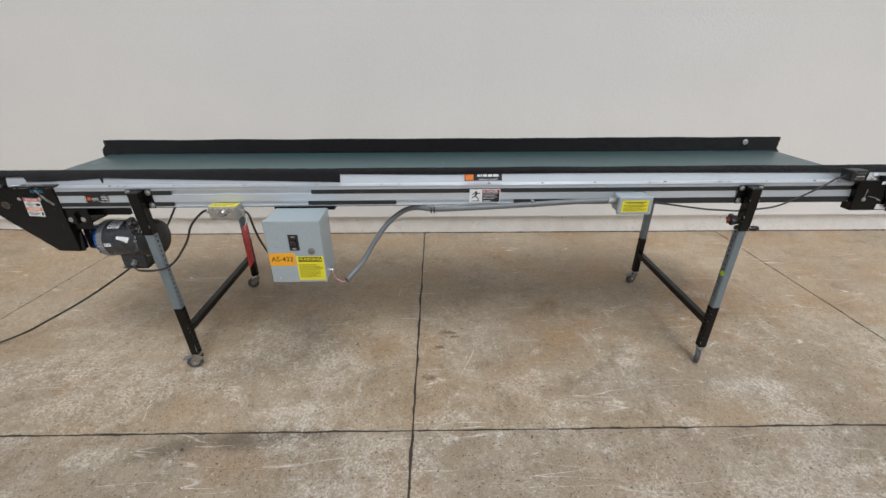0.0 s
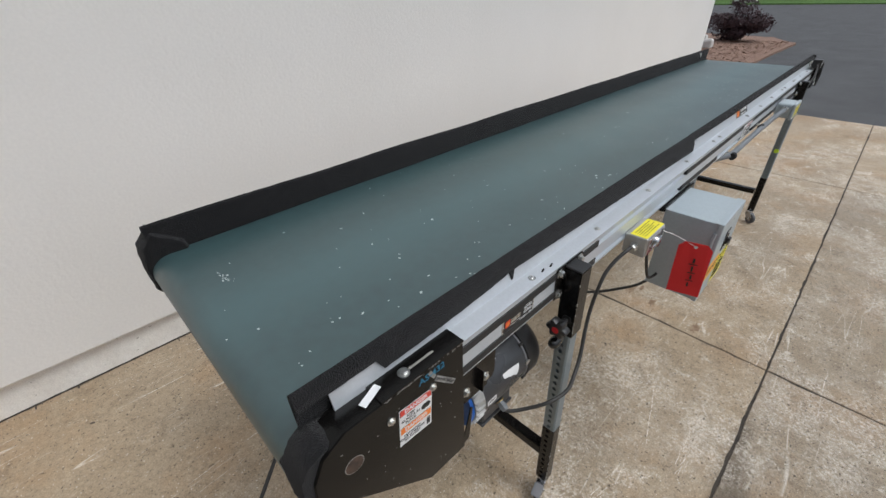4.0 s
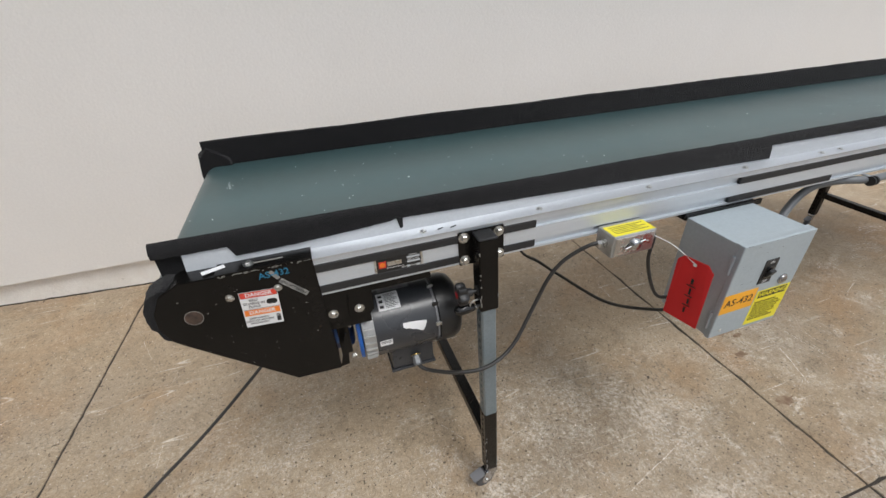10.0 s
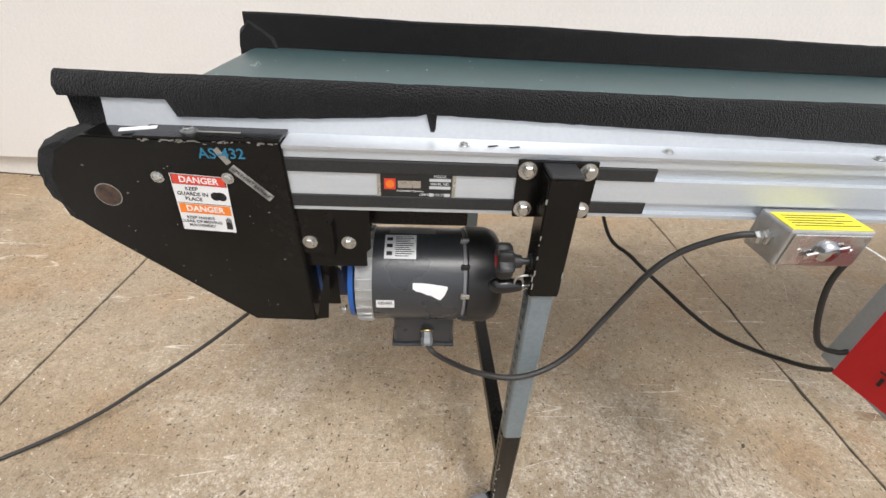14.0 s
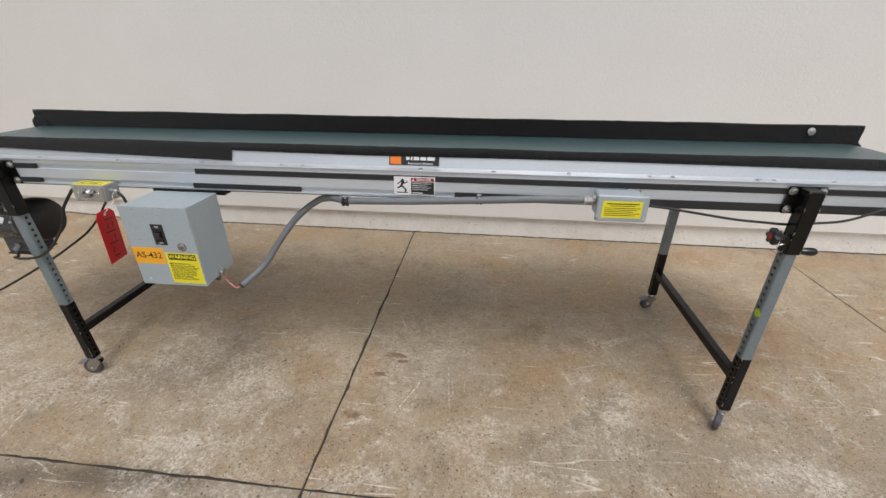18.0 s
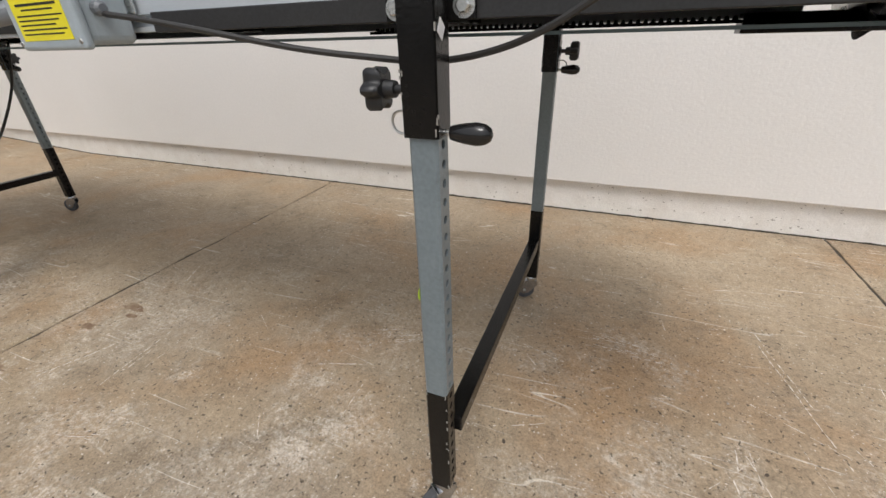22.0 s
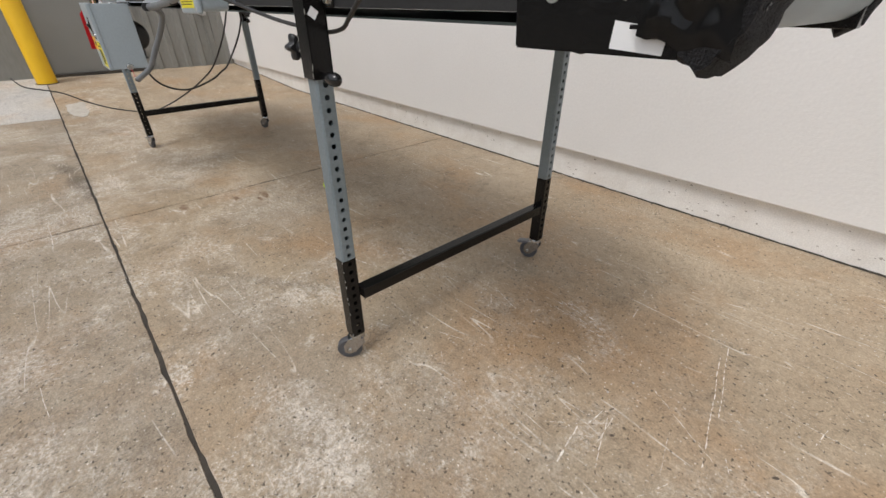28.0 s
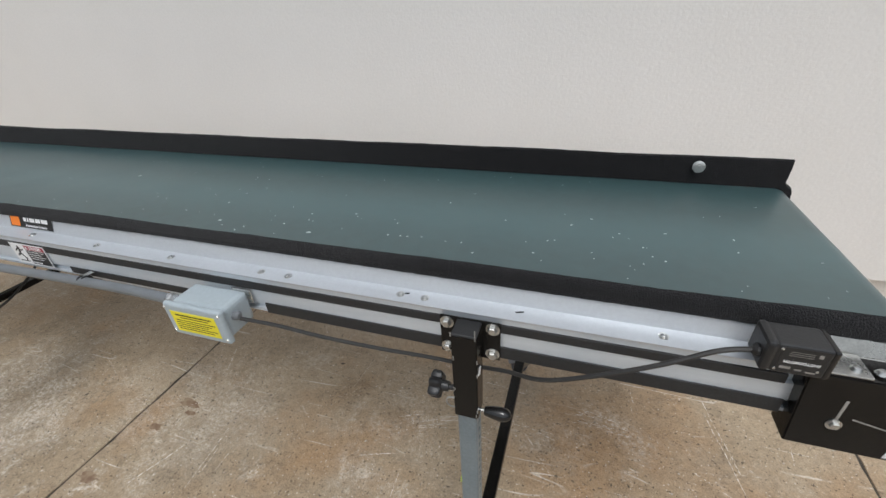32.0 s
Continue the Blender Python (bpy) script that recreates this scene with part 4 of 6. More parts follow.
part("number_strip", sheet(m2, -0.032, 0.032, -0.0055, 0.0055), WORN, guard, "worn white strip with black letters")
lettering(m2, "UPR.INSERT BASE-BLK", 0.0066, INK, guard, "black strip letters", 0, 0, bold=0.02, squeeze=0.92)
lettering(front(-1.757, G, 1.007, 1), "AS-432", 0.020, MARKER, guard, "blue marker letters", 0, 0, 0.0004, bold=0.01)
part("paint_chip", sheet(front(-1.757, G, 1.004, -58), -0.012, 0.012, -0.004, 0.004, 0, 0.0004), CHIP, guard, "pale chip in the paint")
bm = bmesh.new()
rnd = random.Random(3)
for k in range(46):
    x, z = rnd.uniform(-1.86, -1.685), 1.0248 - abs(rnd.gauss(0, 0.0015))
    merge(bm, box(x, x + rnd.uniform(0.001, 0.006), G - 0.0004, G + 0.0005, z - rnd.uniform(0.0005, 0.002), z))
for k in range(36):
    x, z = rnd.uniform(-1.94, -1.69), rnd.uniform(0.74, 1.0)
    if abs(x + 1.796) < 0.045 and abs(z - 0.924) < 0.05 or z < 0.87 - (x + 1.955) * 0.87:
        continue
    s = rnd.uniform(0.0005, 0.0011)
    merge(bm, box(x, x + s * rnd.uniform(1, 3), G - 0.0004, G + 0.0005, z, z + s))
part("paint_chip", bm, CHIP, guard, "pale chips along the edges", kind="stuff")


def end_wrap(outline, y0, y1, seed, back=False):
    """Fabric wrapped and bunched round the end of the frame."""
    n = len(outline)
    bm = bmesh.new()
    rows = []
    for i in range(9):
        t = i / 8
        q = y0 + (y1 - y0) * t
        s = 1.0 - 0.10 * (2 * t - 1) ** 4
        cx, cz = sum(p[0] for p in outline) / n, sum(p[1] for p in outline) / n
        ring = []
        for k in range(n * 4):
            (ax, az), (bx, bz) = outline[k // 4], outline[(k // 4 + 1) % n]
            u = (k % 4) / 4
            ring.append(bm.verts.new((cx + (ax + (bx - ax) * u - cx) * s, q, cz + (az + (bz - az) * u - cz) * s)))
        rows.append(ring)
    m = n * 4
    for p, q in zip(rows, rows[1:]):
        for k in range(m):
            bm.faces.new((p[k], p[(k + 1) % m], q[(k + 1) % m], q[k]))
    bm.faces.new(rows[0][::-1])
    bm.faces.new(rows[-1])
    roughen(bm, 0.006, 28.0, seed)
    roughen(bm, 0.0025, 90.0, seed)
    return mirrored(bm, back)


part("end_fabric", end_wrap([(-1.93, 1.012), (-1.957, 1.023), (-1.985, 1.008), (-2.001, 0.974), (-2.003, 0.933), (-1.989, 0.892), (-1.948, 0.872), (-1.92, 0.93)], FY - 0.002, FY + 0.062, 1.0), FABRIC, conv, "black fabric bunched round the frame's end", smooth=True)
part("end_fabric", end_wrap([(-1.91, 1.03), (-1.972, 1.075), (-2.004, 1.042), (-2.012, 0.98), (-2.008, 0.915), (-1.978, 0.878), (-1.935, 0.888), (-1.90, 0.97)], FY + 0.004, FY + 0.066, 2.0, True), FABRIC, conv, "black fabric bunched round the frame's end", smooth=True)
part("bearing_plate", mirrored(box(-1.98, -1.70, FY - 0.006, FY + 0.004, 0.90, 1.01, 0.004)), BLACK, conv, "black bearing plate")

# ---- right end: guard, fabric, slider ----
G2 = 1.735
guard2 = part("tail_guard", prism([(2.028, 1.034), (2.262, 1.030), (2.285, 1.0), (2.285, 0.93), (2.25, 0.888), (2.206, 0.887), (2.04, 0.886)], G2, G2 + 0.05, 0.002), BLACK, conv, "chipped black tail guard with a white sticker")
part("guard_slot", box(2.0835, 2.0875, G2 - 0.0006, G2 + 0.004, 0.942, 0.992, 0.0003), CHIP, guard2, "bright adjusting slot")
part("guard_bolt", bolt_head((2.086, G2, 0.942), "y", 0.0068, 0.006, -1), STEEL, guard2)
part("white_sticker", prism([(2.162, 0.918), (2.161, 0.893), (2.214, 0.890), (2.216, 0.919), (2.190, 0.915)], G2 - 0.0006, G2), WHITE, guard2, "torn white sticker")
for x, z, r, h in ((2.186, 0.913, 0.008, 0.002), (2.204, 0.909, 0.004, 0.0015)):
    part("sticker_tear", box(x - r, x + r, G2 - 0.0009, G2 - 0.0005, z - h, z + h), BLACK, guard2)
bm = merge(sheet(front(2.13, G2, 0.952, -12), -0.028, 0.02, -0.0012, 0.0012, 0, 0.0004), sheet(front(2.16, G2, 0.94, -18), -0.012, 0.010, -0.0028, 0.0022, 0, 0.0004))
part("paint_chip", bm, CHIP, guard2, "pale scrape in the black paint")
part("guard_tape", sheet(front(2.148, G2, 1.022, 8), -0.008, 0.008, -0.007, 0.007, 0, 0.0006), WHITE, guard2, "scrap of white tape")
part("end_fabric", end_wrap([(2.175, 1.042), (2.25, 1.037), (2.284, 1.0), (2.291, 0.95), (2.281, 0.905), (2.252, 0.872), (2.23, 0.886), (2.222, 0.92), (2.182, 0.955), (2.166, 1.0)], G2 - 0.009, G2 + 0.085, 4.0), FABRIC, conv, "black fabric wrapped round the tail guard", smooth=True)
tape = bmesh.new()
grid = []
for i in range(17):
    row = []
    for j in range(15):
        u, v = i / 16, j / 14
        x, z = 2.188 + 0.085 * u, 0.905 + 0.11 * v - 0.012 * u
        h = abs(noise.noise(Vector((x * 26, z * 26, 3)))) * 0.016 + noise.noise(Vector((x * 75, z * 60, 8))) * 0.004
        edge = min(u, 1 - u, v, 1 - v)
        row.append(tape.verts.new((x + 0.006 * noise.noise(Vector((0, z * 50, u))), G2 - 0.0085 - h * min(1.0, edge * 6), z + 0.006 * noise.noise(Vector((x * 50, 0, v))))))
    grid.append(row)
for i in range(16):
    for j in range(14):
        tape.faces.new((grid[i][j], grid[i + 1][j], grid[i + 1][j + 1], grid[i][j + 1]))
bmesh.ops.solidify(tape, geom=list(tape.faces), thickness=0.002)
part("glossy_tape", tape, GLOSSY, conv, "crumpled shiny black tape", smooth=True)
part("end_fabric", end_wrap([(2.205, 1.035), (2.240, 1.030), (2.278, 1.0), (2.284, 0.95), (2.270, 0.90), (2.240, 0.876), (2.225, 0.90), (2.212, 0.97)], FY - 0.006, FY + 0.052, 5.0, True), FABRIC, conv, "black fabric wrapped round the frame's end", smooth=True)
part("torn_fabric", roughen(box(2.232, 2.256, FY + 0.034, FY + 0.056, ZT + 0.012, ZT + 0.07, 0.004, 2), 0.003, 60, 4), FABRIC, conv, "fabric end hanging over the guide", smooth=True)
part("tail_slide", extrude_x([(FY - 0.001, ZT + 0.009), (FY + 0.033, ZT + 0.011), (FY + 0.050, ZT + 0.058), (FY + 0.047, ZT + 0.059), (FY + 0.030, ZT + 0.015), (FY - 0.001, ZT + 0.013)], 2.06, 2.262), STEEL, conv, "bare metal tail slide")
part("slide_sticker", sheet(Matrix.Translation((2.155, FY + 0.0365, ZT + 0.030)) @ front(0, 0, 0) @ Matrix.Rotation(radians(-20), 4, "X"), -0.011, 0.011, -0.006, 0.006, 0.002, 0.0026), WHITE, conv, "small white inventory sticker")
part("tail_block", box(2.0, 2.27, BY - 0.085, BY - 0.02, 0.893, 0.935, 0.003), BLACK, conv, "black block at the end of the toothed rail")
bm = box(1.0, 2.0, BY - 0.062, BY - 0.052, 0.915, 0.923)
for k in range(56):
    merge(bm, prism([(1.02 + k * 0.0175, 0.923), (1.032 + k * 0.0175, 0.923), (1.029 + k * 0.0175, 0.931), (1.023 + k * 0.0175, 0.931)], BY - 0.062, BY - 0.052))
part("toothed_rail", bm, BLACK, conv, "black toothed rail under the far side")

# ---- legs ----


def holed_tube(x, y, w, z0, z1, hole=0.0062, pitch=0.0255, chamfer=0.004):
    """A square tube with a row of round holes through the two sides that face along x."""
    h = w / 2
    bm = bmesh.new()
    c = chamfer

    def quad(*p):
        bm.faces.new([bm.verts.new(q) for q in p])

    for s in (-1, 1):
        quad((x - h + c, y + s * h, z0), (x + h - c, y + s * h, z0), (x + h - c, y + s * h, z1), (x - h + c, y + s * h, z1))
        for r in (-1, 1):
            quad((x + s * (h - c), y + r * h, z0), (x + s * h, y + r * (h - c), z0), (x + s * h, y + r * (h - c), z1), (x + s * (h - c), y + r * h, z1))
    n = max(1, int((z1 - z0) / pitch))
    p = (z1 - z0) / n
    for s in (-1, 1):
        for i in range(n):
            zm = z0 + (i + 0.5) * p
            circ, rim = [], []
            for k in range(16):
                a = k * math.tau / 16 + math.pi / 16
                ca, sa = math.cos(a), math.sin(a)
                e = max(abs(ca), abs(sa))
                circ.append(bm.verts.new((x + s * h, y + hole * ca, zm + hole * sa)))
                rim.append(bm.verts.new((x + s * h, y + (h - c) * ca / e, zm + p / 2 * sa / e)))
            deep = [bm.verts.new((v.co.x - s * 0.003, v.co.y, v.co.z)) for v in circ]
            for k in range(16):
                j = (k + 1) % 16
                bm.faces.new((circ[k], circ[j], rim[j], rim[k]))
                bm.faces.new((circ[k], deep[k], deep[j], circ[j]))
            for k in (1, 5, 9, 13):
                corner = bm.verts.new((x + s * h, y + (h - c) * math.copysign(1, rim[k].co.y - y), zm + p / 2 * math.copysign(1, rim[k].co.z - zm)))
                bm.faces.new((rim[k], rim[k + 1 if k < 15 else 0], corner))
    quad((x - h + c, y - h, z1), (x + h - c, y - h, z1), (x + h - c, y + h, z1), (x - h + c, y + h, z1))
    quad((x - h + c, y - h, z0), (x + h - c, y - h, z0), (x + h - c, y + h, z0), (x - h + c, y + h, z0))
    bmesh.ops.remove_doubles(bm, verts=bm.verts, dist=0.0002)
    return bm


def star_knob(c, d):
    """A lobed clamping knob on a threaded stud; d is the way it points along x."""
    bm = bmesh.new()
    rings = []
    for a, s in ((0.0, 0.80), (0.004, 0.97), (0.018, 1.0), (0.023, 0.9), (0.025, 0.7)):
        rings.append([bm.verts.new((c[0] + d * (0.030 + a), c[1] + s * (0.0245 + 0.0045 * math.cos(6 * t)) * math.cos(t), c[2] + s * (0.0245 + 0.0045 * math.cos(6 * t)) * math.sin(t))) for t in [k * math.tau / 48 for k in range(48)]])
    for p, q in zip(rings, rings[1:]):
        for k in range(48):
            bm.faces.new((p[k], p[(k + 1) % 48], q[(k + 1) % 48], q[k]))
    bm.faces.new(rings[0])
    bm.faces.new(rings[-1])
    m = Matrix.Rotation(radians(90 * d), 4, "Y")
    return bm, lathe(c, m, [(0, 0.012), (0.004, 0.012), (0.0045, 0.0055), (0.016, 0.0055), (0.0165, 0.010), (0.031, 0.012)], 20)


def lever(c, d):
    m = Matrix.Rotation(radians(90 * d), 4, "Y")
    return lathe(c, m, [(0.012, 0.0085), (0.016, 0.0098), (0.03, 0.0125), (0.045, 0.0142), (0.056, 0.0125), (0.063, 0.008), (0.0655, 0.002)], 20), lathe(c, m, [(0, 0.004), (0.014, 0.004)], 10)


def caster(x, y, zf, turn, brake, leg):
    """A swivel caster; turn: degrees that the wheel trails round the stem."""
    ct = part("caster", lathe((x, y, zf), "z", [(0.076, 0.010), (0.078, 0.019), (0.088, 0.0205), (0.096, 0.017), (0.10, 0.015)], 20), CHROME, leg, "zinc swivel caster with a grey wheel", smooth=True)
    rot = Matrix.Translation((x, y, zf)) @ Matrix.Rotation(radians(turn), 4, "Z")

    def put(name, bm, material, label="", smooth=True):
        bmesh.ops.transform(bm, matrix=rot, verts=bm.verts)
        part(name, bm, material, ct, label, smooth)

    for s in (-1, 1):
        put("fork", prism([(-0.024, 0.0795), (0.021, 0.0805), (0.023, 0.062), (-0.008, 0.026), (-0.026, 0.020), (-0.040, 0.028), (-0.041, 0.054)], s * 0.0138 - 0.001, s * 0.0138 + 0.001, 0.0005), CHROME, "", False)
    put("fork_top", box(-0.026, 0.019, -0.0145, 0.0145, 0.0765, 0.080, 0.001), CHROME, "", False)
    put("tyre", lathe((-0.024, -0.0105, 0.0375), "y", [(0, 0.027), (0, 0.034), (0.003, 0.0372), (0.018, 0.0372), (0.021, 0.034), (0.021, 0.027)], 28), TYRE, "dark grey tyre")
    put("hub", lathe((-0.024, -0.011, 0.0375), "y", [(0, 0.009), (0.002, 0.012), (0.003, 0.0268), (0.019, 0.0268), (0.020, 0.012), (0.022, 0.009)], 24), WHEEL, "light grey wheel centre")
    put("axle_nut", lathe((-0.024, -0.0185, 0.0375), "y", [(0, 0.005), (0.037, 0.005)], 6), STEEL, "", False)
    if brake:
        put("brake_pedal", prism([(-0.03, 0.074), (-0.05, 0.066), (-0.070, 0.064), (-0.077, 0.068), (-0.068, 0.073), (-0.05, 0.076), (-0.03, 0.081)], -0.016, 0.016, 0.002), DARKSIDE, "pressed steel brake pedal", False)


def leg_at(x, yc, back, zf, z_grey, knob, lev, turn, brake, dot=False, pin=True, lean=0.0, z0=0.803):
    """One adjustable leg: clamp sleeve on the rail, grey drilled tube, black foot tube and caster."""
    s = 1 if back else -1
    leg = part("leg", holed_tube(x, yc, 0.040, z_grey, ZT - 0.06, pitch=0.0255), GREY, conv, "grey drilled square tube leg with a black foot")
    part("foot_tube", holed_tube(x, yc, 0.0412, zf + 0.098, z_grey, pitch=0.0255), BLACK, leg, "black drilled foot tube")
    f = yc + s * 0.0213
    plan = [(x - 0.0238, f + s * 0.003), (x + 0.0238, f + s * 0.003), (x + 0.0238, f - s * 0.038), (x + 0.0210, f - s * 0.038), (x + 0.0210, f), (x - 0.0210, f), (x - 0.0210, f - s * 0.038), (x - 0.0238, f - s * 0.038)]
    sl = bmesh.new()
    lower, upper = ([sl.verts.new((u, v, z)) for u, v in plan] for z in (z0, ZT - 0.013))
    sl.faces.new(lower)
    sl.faces.new(upper[::-1])
    for k in range(8):
        sl.faces.new((lower[k], lower[(k + 1) % 8], upper[(k + 1) % 8], upper[k]))
    bmesh.ops.bevel(sl, geom=[e for e in sl.edges if abs(e.verts[0].co.z - e.verts[1].co.z) > 0.1 and min(abs(v.co.y - f - s * 0.003) for v in e.verts) < 0.001], offset=0.002, segments=2, affect="EDGES")
    part("sleeve_back", box(x - 0.0195, x + 0.0195, min(yc - s * 0.0207, yc - s * 0.0228), max(yc - s * 0.0207, yc - s * 0.0228), z0, ZB - 0.004, 0.001), BLACK, leg)
    part("sleeve", sl, BLACK, leg, "black clamp sleeve with chipped paint")
    part("end_cap", box(x - 0.0232, x + 0.0232, min(f + s * 0.0035, f - s * 0.041), max(f + s * 0.0035, f - s * 0.041), ZT - 0.013, ZT - 0.007, 0.003), PLASTIC, leg, "black plastic end cap")
    w0, w1 = sorted((yc - s * 0.0175, yc - s * 0.0213))
    plate = part("clamp_plate", box(x - 0.057, x + 0.057, w0, w1, ZB - 0.003, ZT - 0.004, 0.0022), BLACK, leg)
    for dx in (-0.043, 0.043):
        for z in (ZB + 0.012, ZT - 0.019):
            part("bolt", bolt_head((x + dx, yc - s * 0.0175, z), "y", 0.0088, 0.009, s), STEEL, leg)
    zk, zl = z0 + 0.055, z0 + 0.005
    kb, stud = star_knob((x + knob * 0.0225, yc + s * 0.006, zk), knob)
    k = part("clamp_knob", kb, PLASTIC, leg, "black lobed clamping knob", smooth=True)
    part("knob_stud", stud, PLASTIC, k, smooth=True)
    part("knob_cap", cyl((x + knob * 0.077, yc + s * 0.006, zk), Matrix.Rotation(radians(90 * knob), 4, "Y"), 0.009, 0.0012), RED if not back else PLASTIC, k, "red cap")
    hb, st = lever((x + lev * 0.0205, yc + s * 0.004, zl), lev)
    h = part("pull_handle", hb, GLOSSY, leg, "glossy black tapered handle", smooth=True)
    part("handle_stud", st, STEEL, h, smooth=True)
    if pin:
        pts = [(x + knob * 0.0225, yc + s * 0.010, z0 + 0.030)] + [(x + knob * (0.0325 + 0.013 * math.sin(t)), yc + s * 0.010, z0 + 0.016 + 0.014 * math.cos(t)) for t in [0.0, 0.7, 1.4, 2.1, 2.8, 3.5, 4.2]]
        part("lock_pin", hose(pts, 0.0017, 6, 4), STEEL, leg, "thin wire lock pin", smooth=True)
    if dot:
        part("lime_dot", lathe((x - 0.0202, yc - 0.006, 0.553), Matrix.Rotation(radians(-90), 4, "Y"), [(0, 0.0145), (0.0008, 0.0145)], 20), LIME, leg, "round lime green sticker")
        part("diamond_sticker", on_face(Matrix(((0, 0, 1, x + 0.0240), (1, 0, 0, yc - 0.008), (0, 1, 0, 0.914), (0, 0, 0, 1))) @ Matrix.Rotation(radians(-35), 4, "Z"), box(-0.0085, 0.0085, -0.0085, 0.0085, 0, 0.0005)), WHITE, leg, "small white sticker")
    bm = bmesh.new()
    rnd = random.Random(int(x * 100) + s)
    for q in range(34):
        z = rnd.choice((rnd.uniform(zf + 0.1, z_grey), rnd.uniform(z0, ZT), zf + 0.1 + abs(rnd.gauss(0, 0.03))))
        off = 0.0243 if z > z0 else 0.0207
        d = rnd.choice((-1, 1))
        u = x + d * (off - rnd.uniform(0, 0.004))
        merge(bm, box(u - 0.001, u + 0.001, yc + s * (off + 0.0001) - 0.0004, yc + s * (off + 0.0001) + 0.0004, z, z + rnd.uniform(0.001, 0.012)))
    part("paint_chip", bm, CHIP, leg, "pale chips along the edges", kind="stuff")
    caster(x, yc, zf, turn, brake, leg)
    for ob in (leg, *leg.children_recursive):
        for v in ob.data.vertices:
            v.co.x += lean * (ZT - v.co.z)
    return leg


YF, YK = FY - 0.0213, BY + 0.0213
leg_at(-1.309, YF, False, -0.0101, 0.385, -1, -1, 12, True, lean=0.037)
leg_at(1.534, YF - 0.006, False, -0.0124, 0.349, -1, 1, 55, False, dot=True, lean=0.004, z0=0.795)
leg_at(-1.29, YK, True, -0.0101, 0.385, 1, 1, 20, False)
leg_at(1.56, YK, True, -0.0124, 0.357, 1, 1, 15, True)
for x, xk, zz in ((-1.281, -1.29, 0.238), (1.550, 1.56, 0.229)):
    bar = box(x - 0.018, x + 0.018, YF + 0.0195, YK - 0.0195, zz - 0.018, zz + 0.018, 0.003)
    for v in bar.verts:
        v.co.x += (xk - x) * (v.co.y - YF) / (YK - YF)
    part("leg_crossbar", bar, BLACK, conv, "black square tube between the legs")

# ---- the drive: motor and gearbox under the rail ----
MC = (1.862, 0.727)
MR = 0.089
XAX = Matrix.Rotation(radians(90), 4, "Y")


def along_x(prof, seg=40, c=MC):
    return lathe((0, c[0], c[1]), XAX, prof, seg)


def patch(x0, x1, a0, a1, r, seg=8, thick=0.0006):
    """A label that follows the round of the motor; angles in degrees up from the side that faces -y."""
    bm = bmesh.new()
    rows = []
    for rad in (r, r + thick):
        rows.append([[bm.verts.new((x, MC[0] - rad * math.cos(radians(a0 + (a1 - a0) * k / seg)), MC[1] + rad * math.sin(radians(a0 + (a1 - a0) * k / seg)))) for k in range(seg + 1)] for x in (x0, x1)])
    for k in range(seg):
        for lo in rows:
            bm.faces.new((lo[0][k], lo[0][k + 1], lo[1][k + 1], lo[1][k]))
    return bm


motor = part("drive_motor", along_x([(-1.579, 0.05), (-1.579, MR), (-1.41, MR)]), MOTOR, conv, "charcoal electric motor with white labels under the rail", smooth=True)
part("fan_cover", along_x([(-1.412, MR + 0.001), (-1.41, MR + 0.004), (-1.372, MR + 0.004), (-1.355, MR - 0.003), (-1.347, MR - 0.014), (-1.346, 0.02)]), PLASTIC, motor, "black rounded fan cover", smooth=True)
part("seam_band", along_x([(-1.419, MR + 0.0002), (-1.4185, MR + 0.0012), (-1.4145, MR + 0.0012), (-1.414, MR + 0.0002)]), DARKSIDE, motor, "thin metal band", smooth=True)
for a in (-62, -25, 12, 45, 78):
    q = Vector((-1.417, MC[0] - (MR + 0.002) * math.cos(radians(a)), MC[1] + (MR + 0.002) * math.sin(radians(a))))
    part("band_clip", roughen(box(q.x - 0.007, q.x + 0.009, q.y - 0.003, q.y + 0.003, q.z - 0.005, q.z + 0.005, 0.0015), 0.0004, 90), PLASTIC if a % 2 else STEEL, motor)
part("end_bell", along_x([(-1.612, 0.04), (-1.609, MR - 0.004), (-1.579, MR + 0.0005), (-1.578, 0.06)]), CAST, motor, "cast aluminium end bell", smooth=True)
for k in range(30):
    a = k * math.tau / 30
    fin = box(-1.608, -1.581, -0.0015, 0.0015, MR - 0.006, MR + 0.0035, 0.0006)
    bmesh.ops.transform(fin, matrix=Matrix.Translation((0, MC[0], MC[1])) @ Matrix.Rotation(a, 4, "X"), verts=fin.verts)
    part("bell_fin", fin, CAST, motor)
part("blue_flange", along_x([(-1.6215, 0.05), (-1.6215, MR - 0.006), (-1.6125, MR - 0.005), (-1.612, 0.05)]), BLUE, motor, "blue gearbox flange", smooth=True)
for a in (-48, 48, 130, 230):
    q = (-1.634, MC[0] - 0.072 * math.cos(radians(a)), MC[1] + 0.072 * math.sin(radians(a)))
    part("flange_bolt", bolt_head(q, "x", 0.006, 0.012, -1), STEEL, motor)
gear = part("gearbox", roughen(box(-1.72, -1.627, MC[0] - 0.012, MC[0] + 0.06, MC[1] - 0.06, MC[1] + 0.055, 0.016, 3), 0.002, 40), SHADED_BLUE, conv, "dark blue worm gearbox behind the guard", smooth=True)
part("gear_cover", lathe((-1.69, MC[0] - 0.016, MC[1]), "y", [(0, 0.03), (0.003, 0.036), (0.02, 0.04)], 24), BLUE, gear, smooth=True)
brk = part("motor_bracket", prism([(-1.690, ZB - 0.001), (-1.573, ZB - 0.001), (-1.573, 0.856), (-1.582, 0.845), (-1.690, 0.845)], FY + 0.001, FY + 0.005, 0.0008), BLACK, conv, "folded black motor bracket")
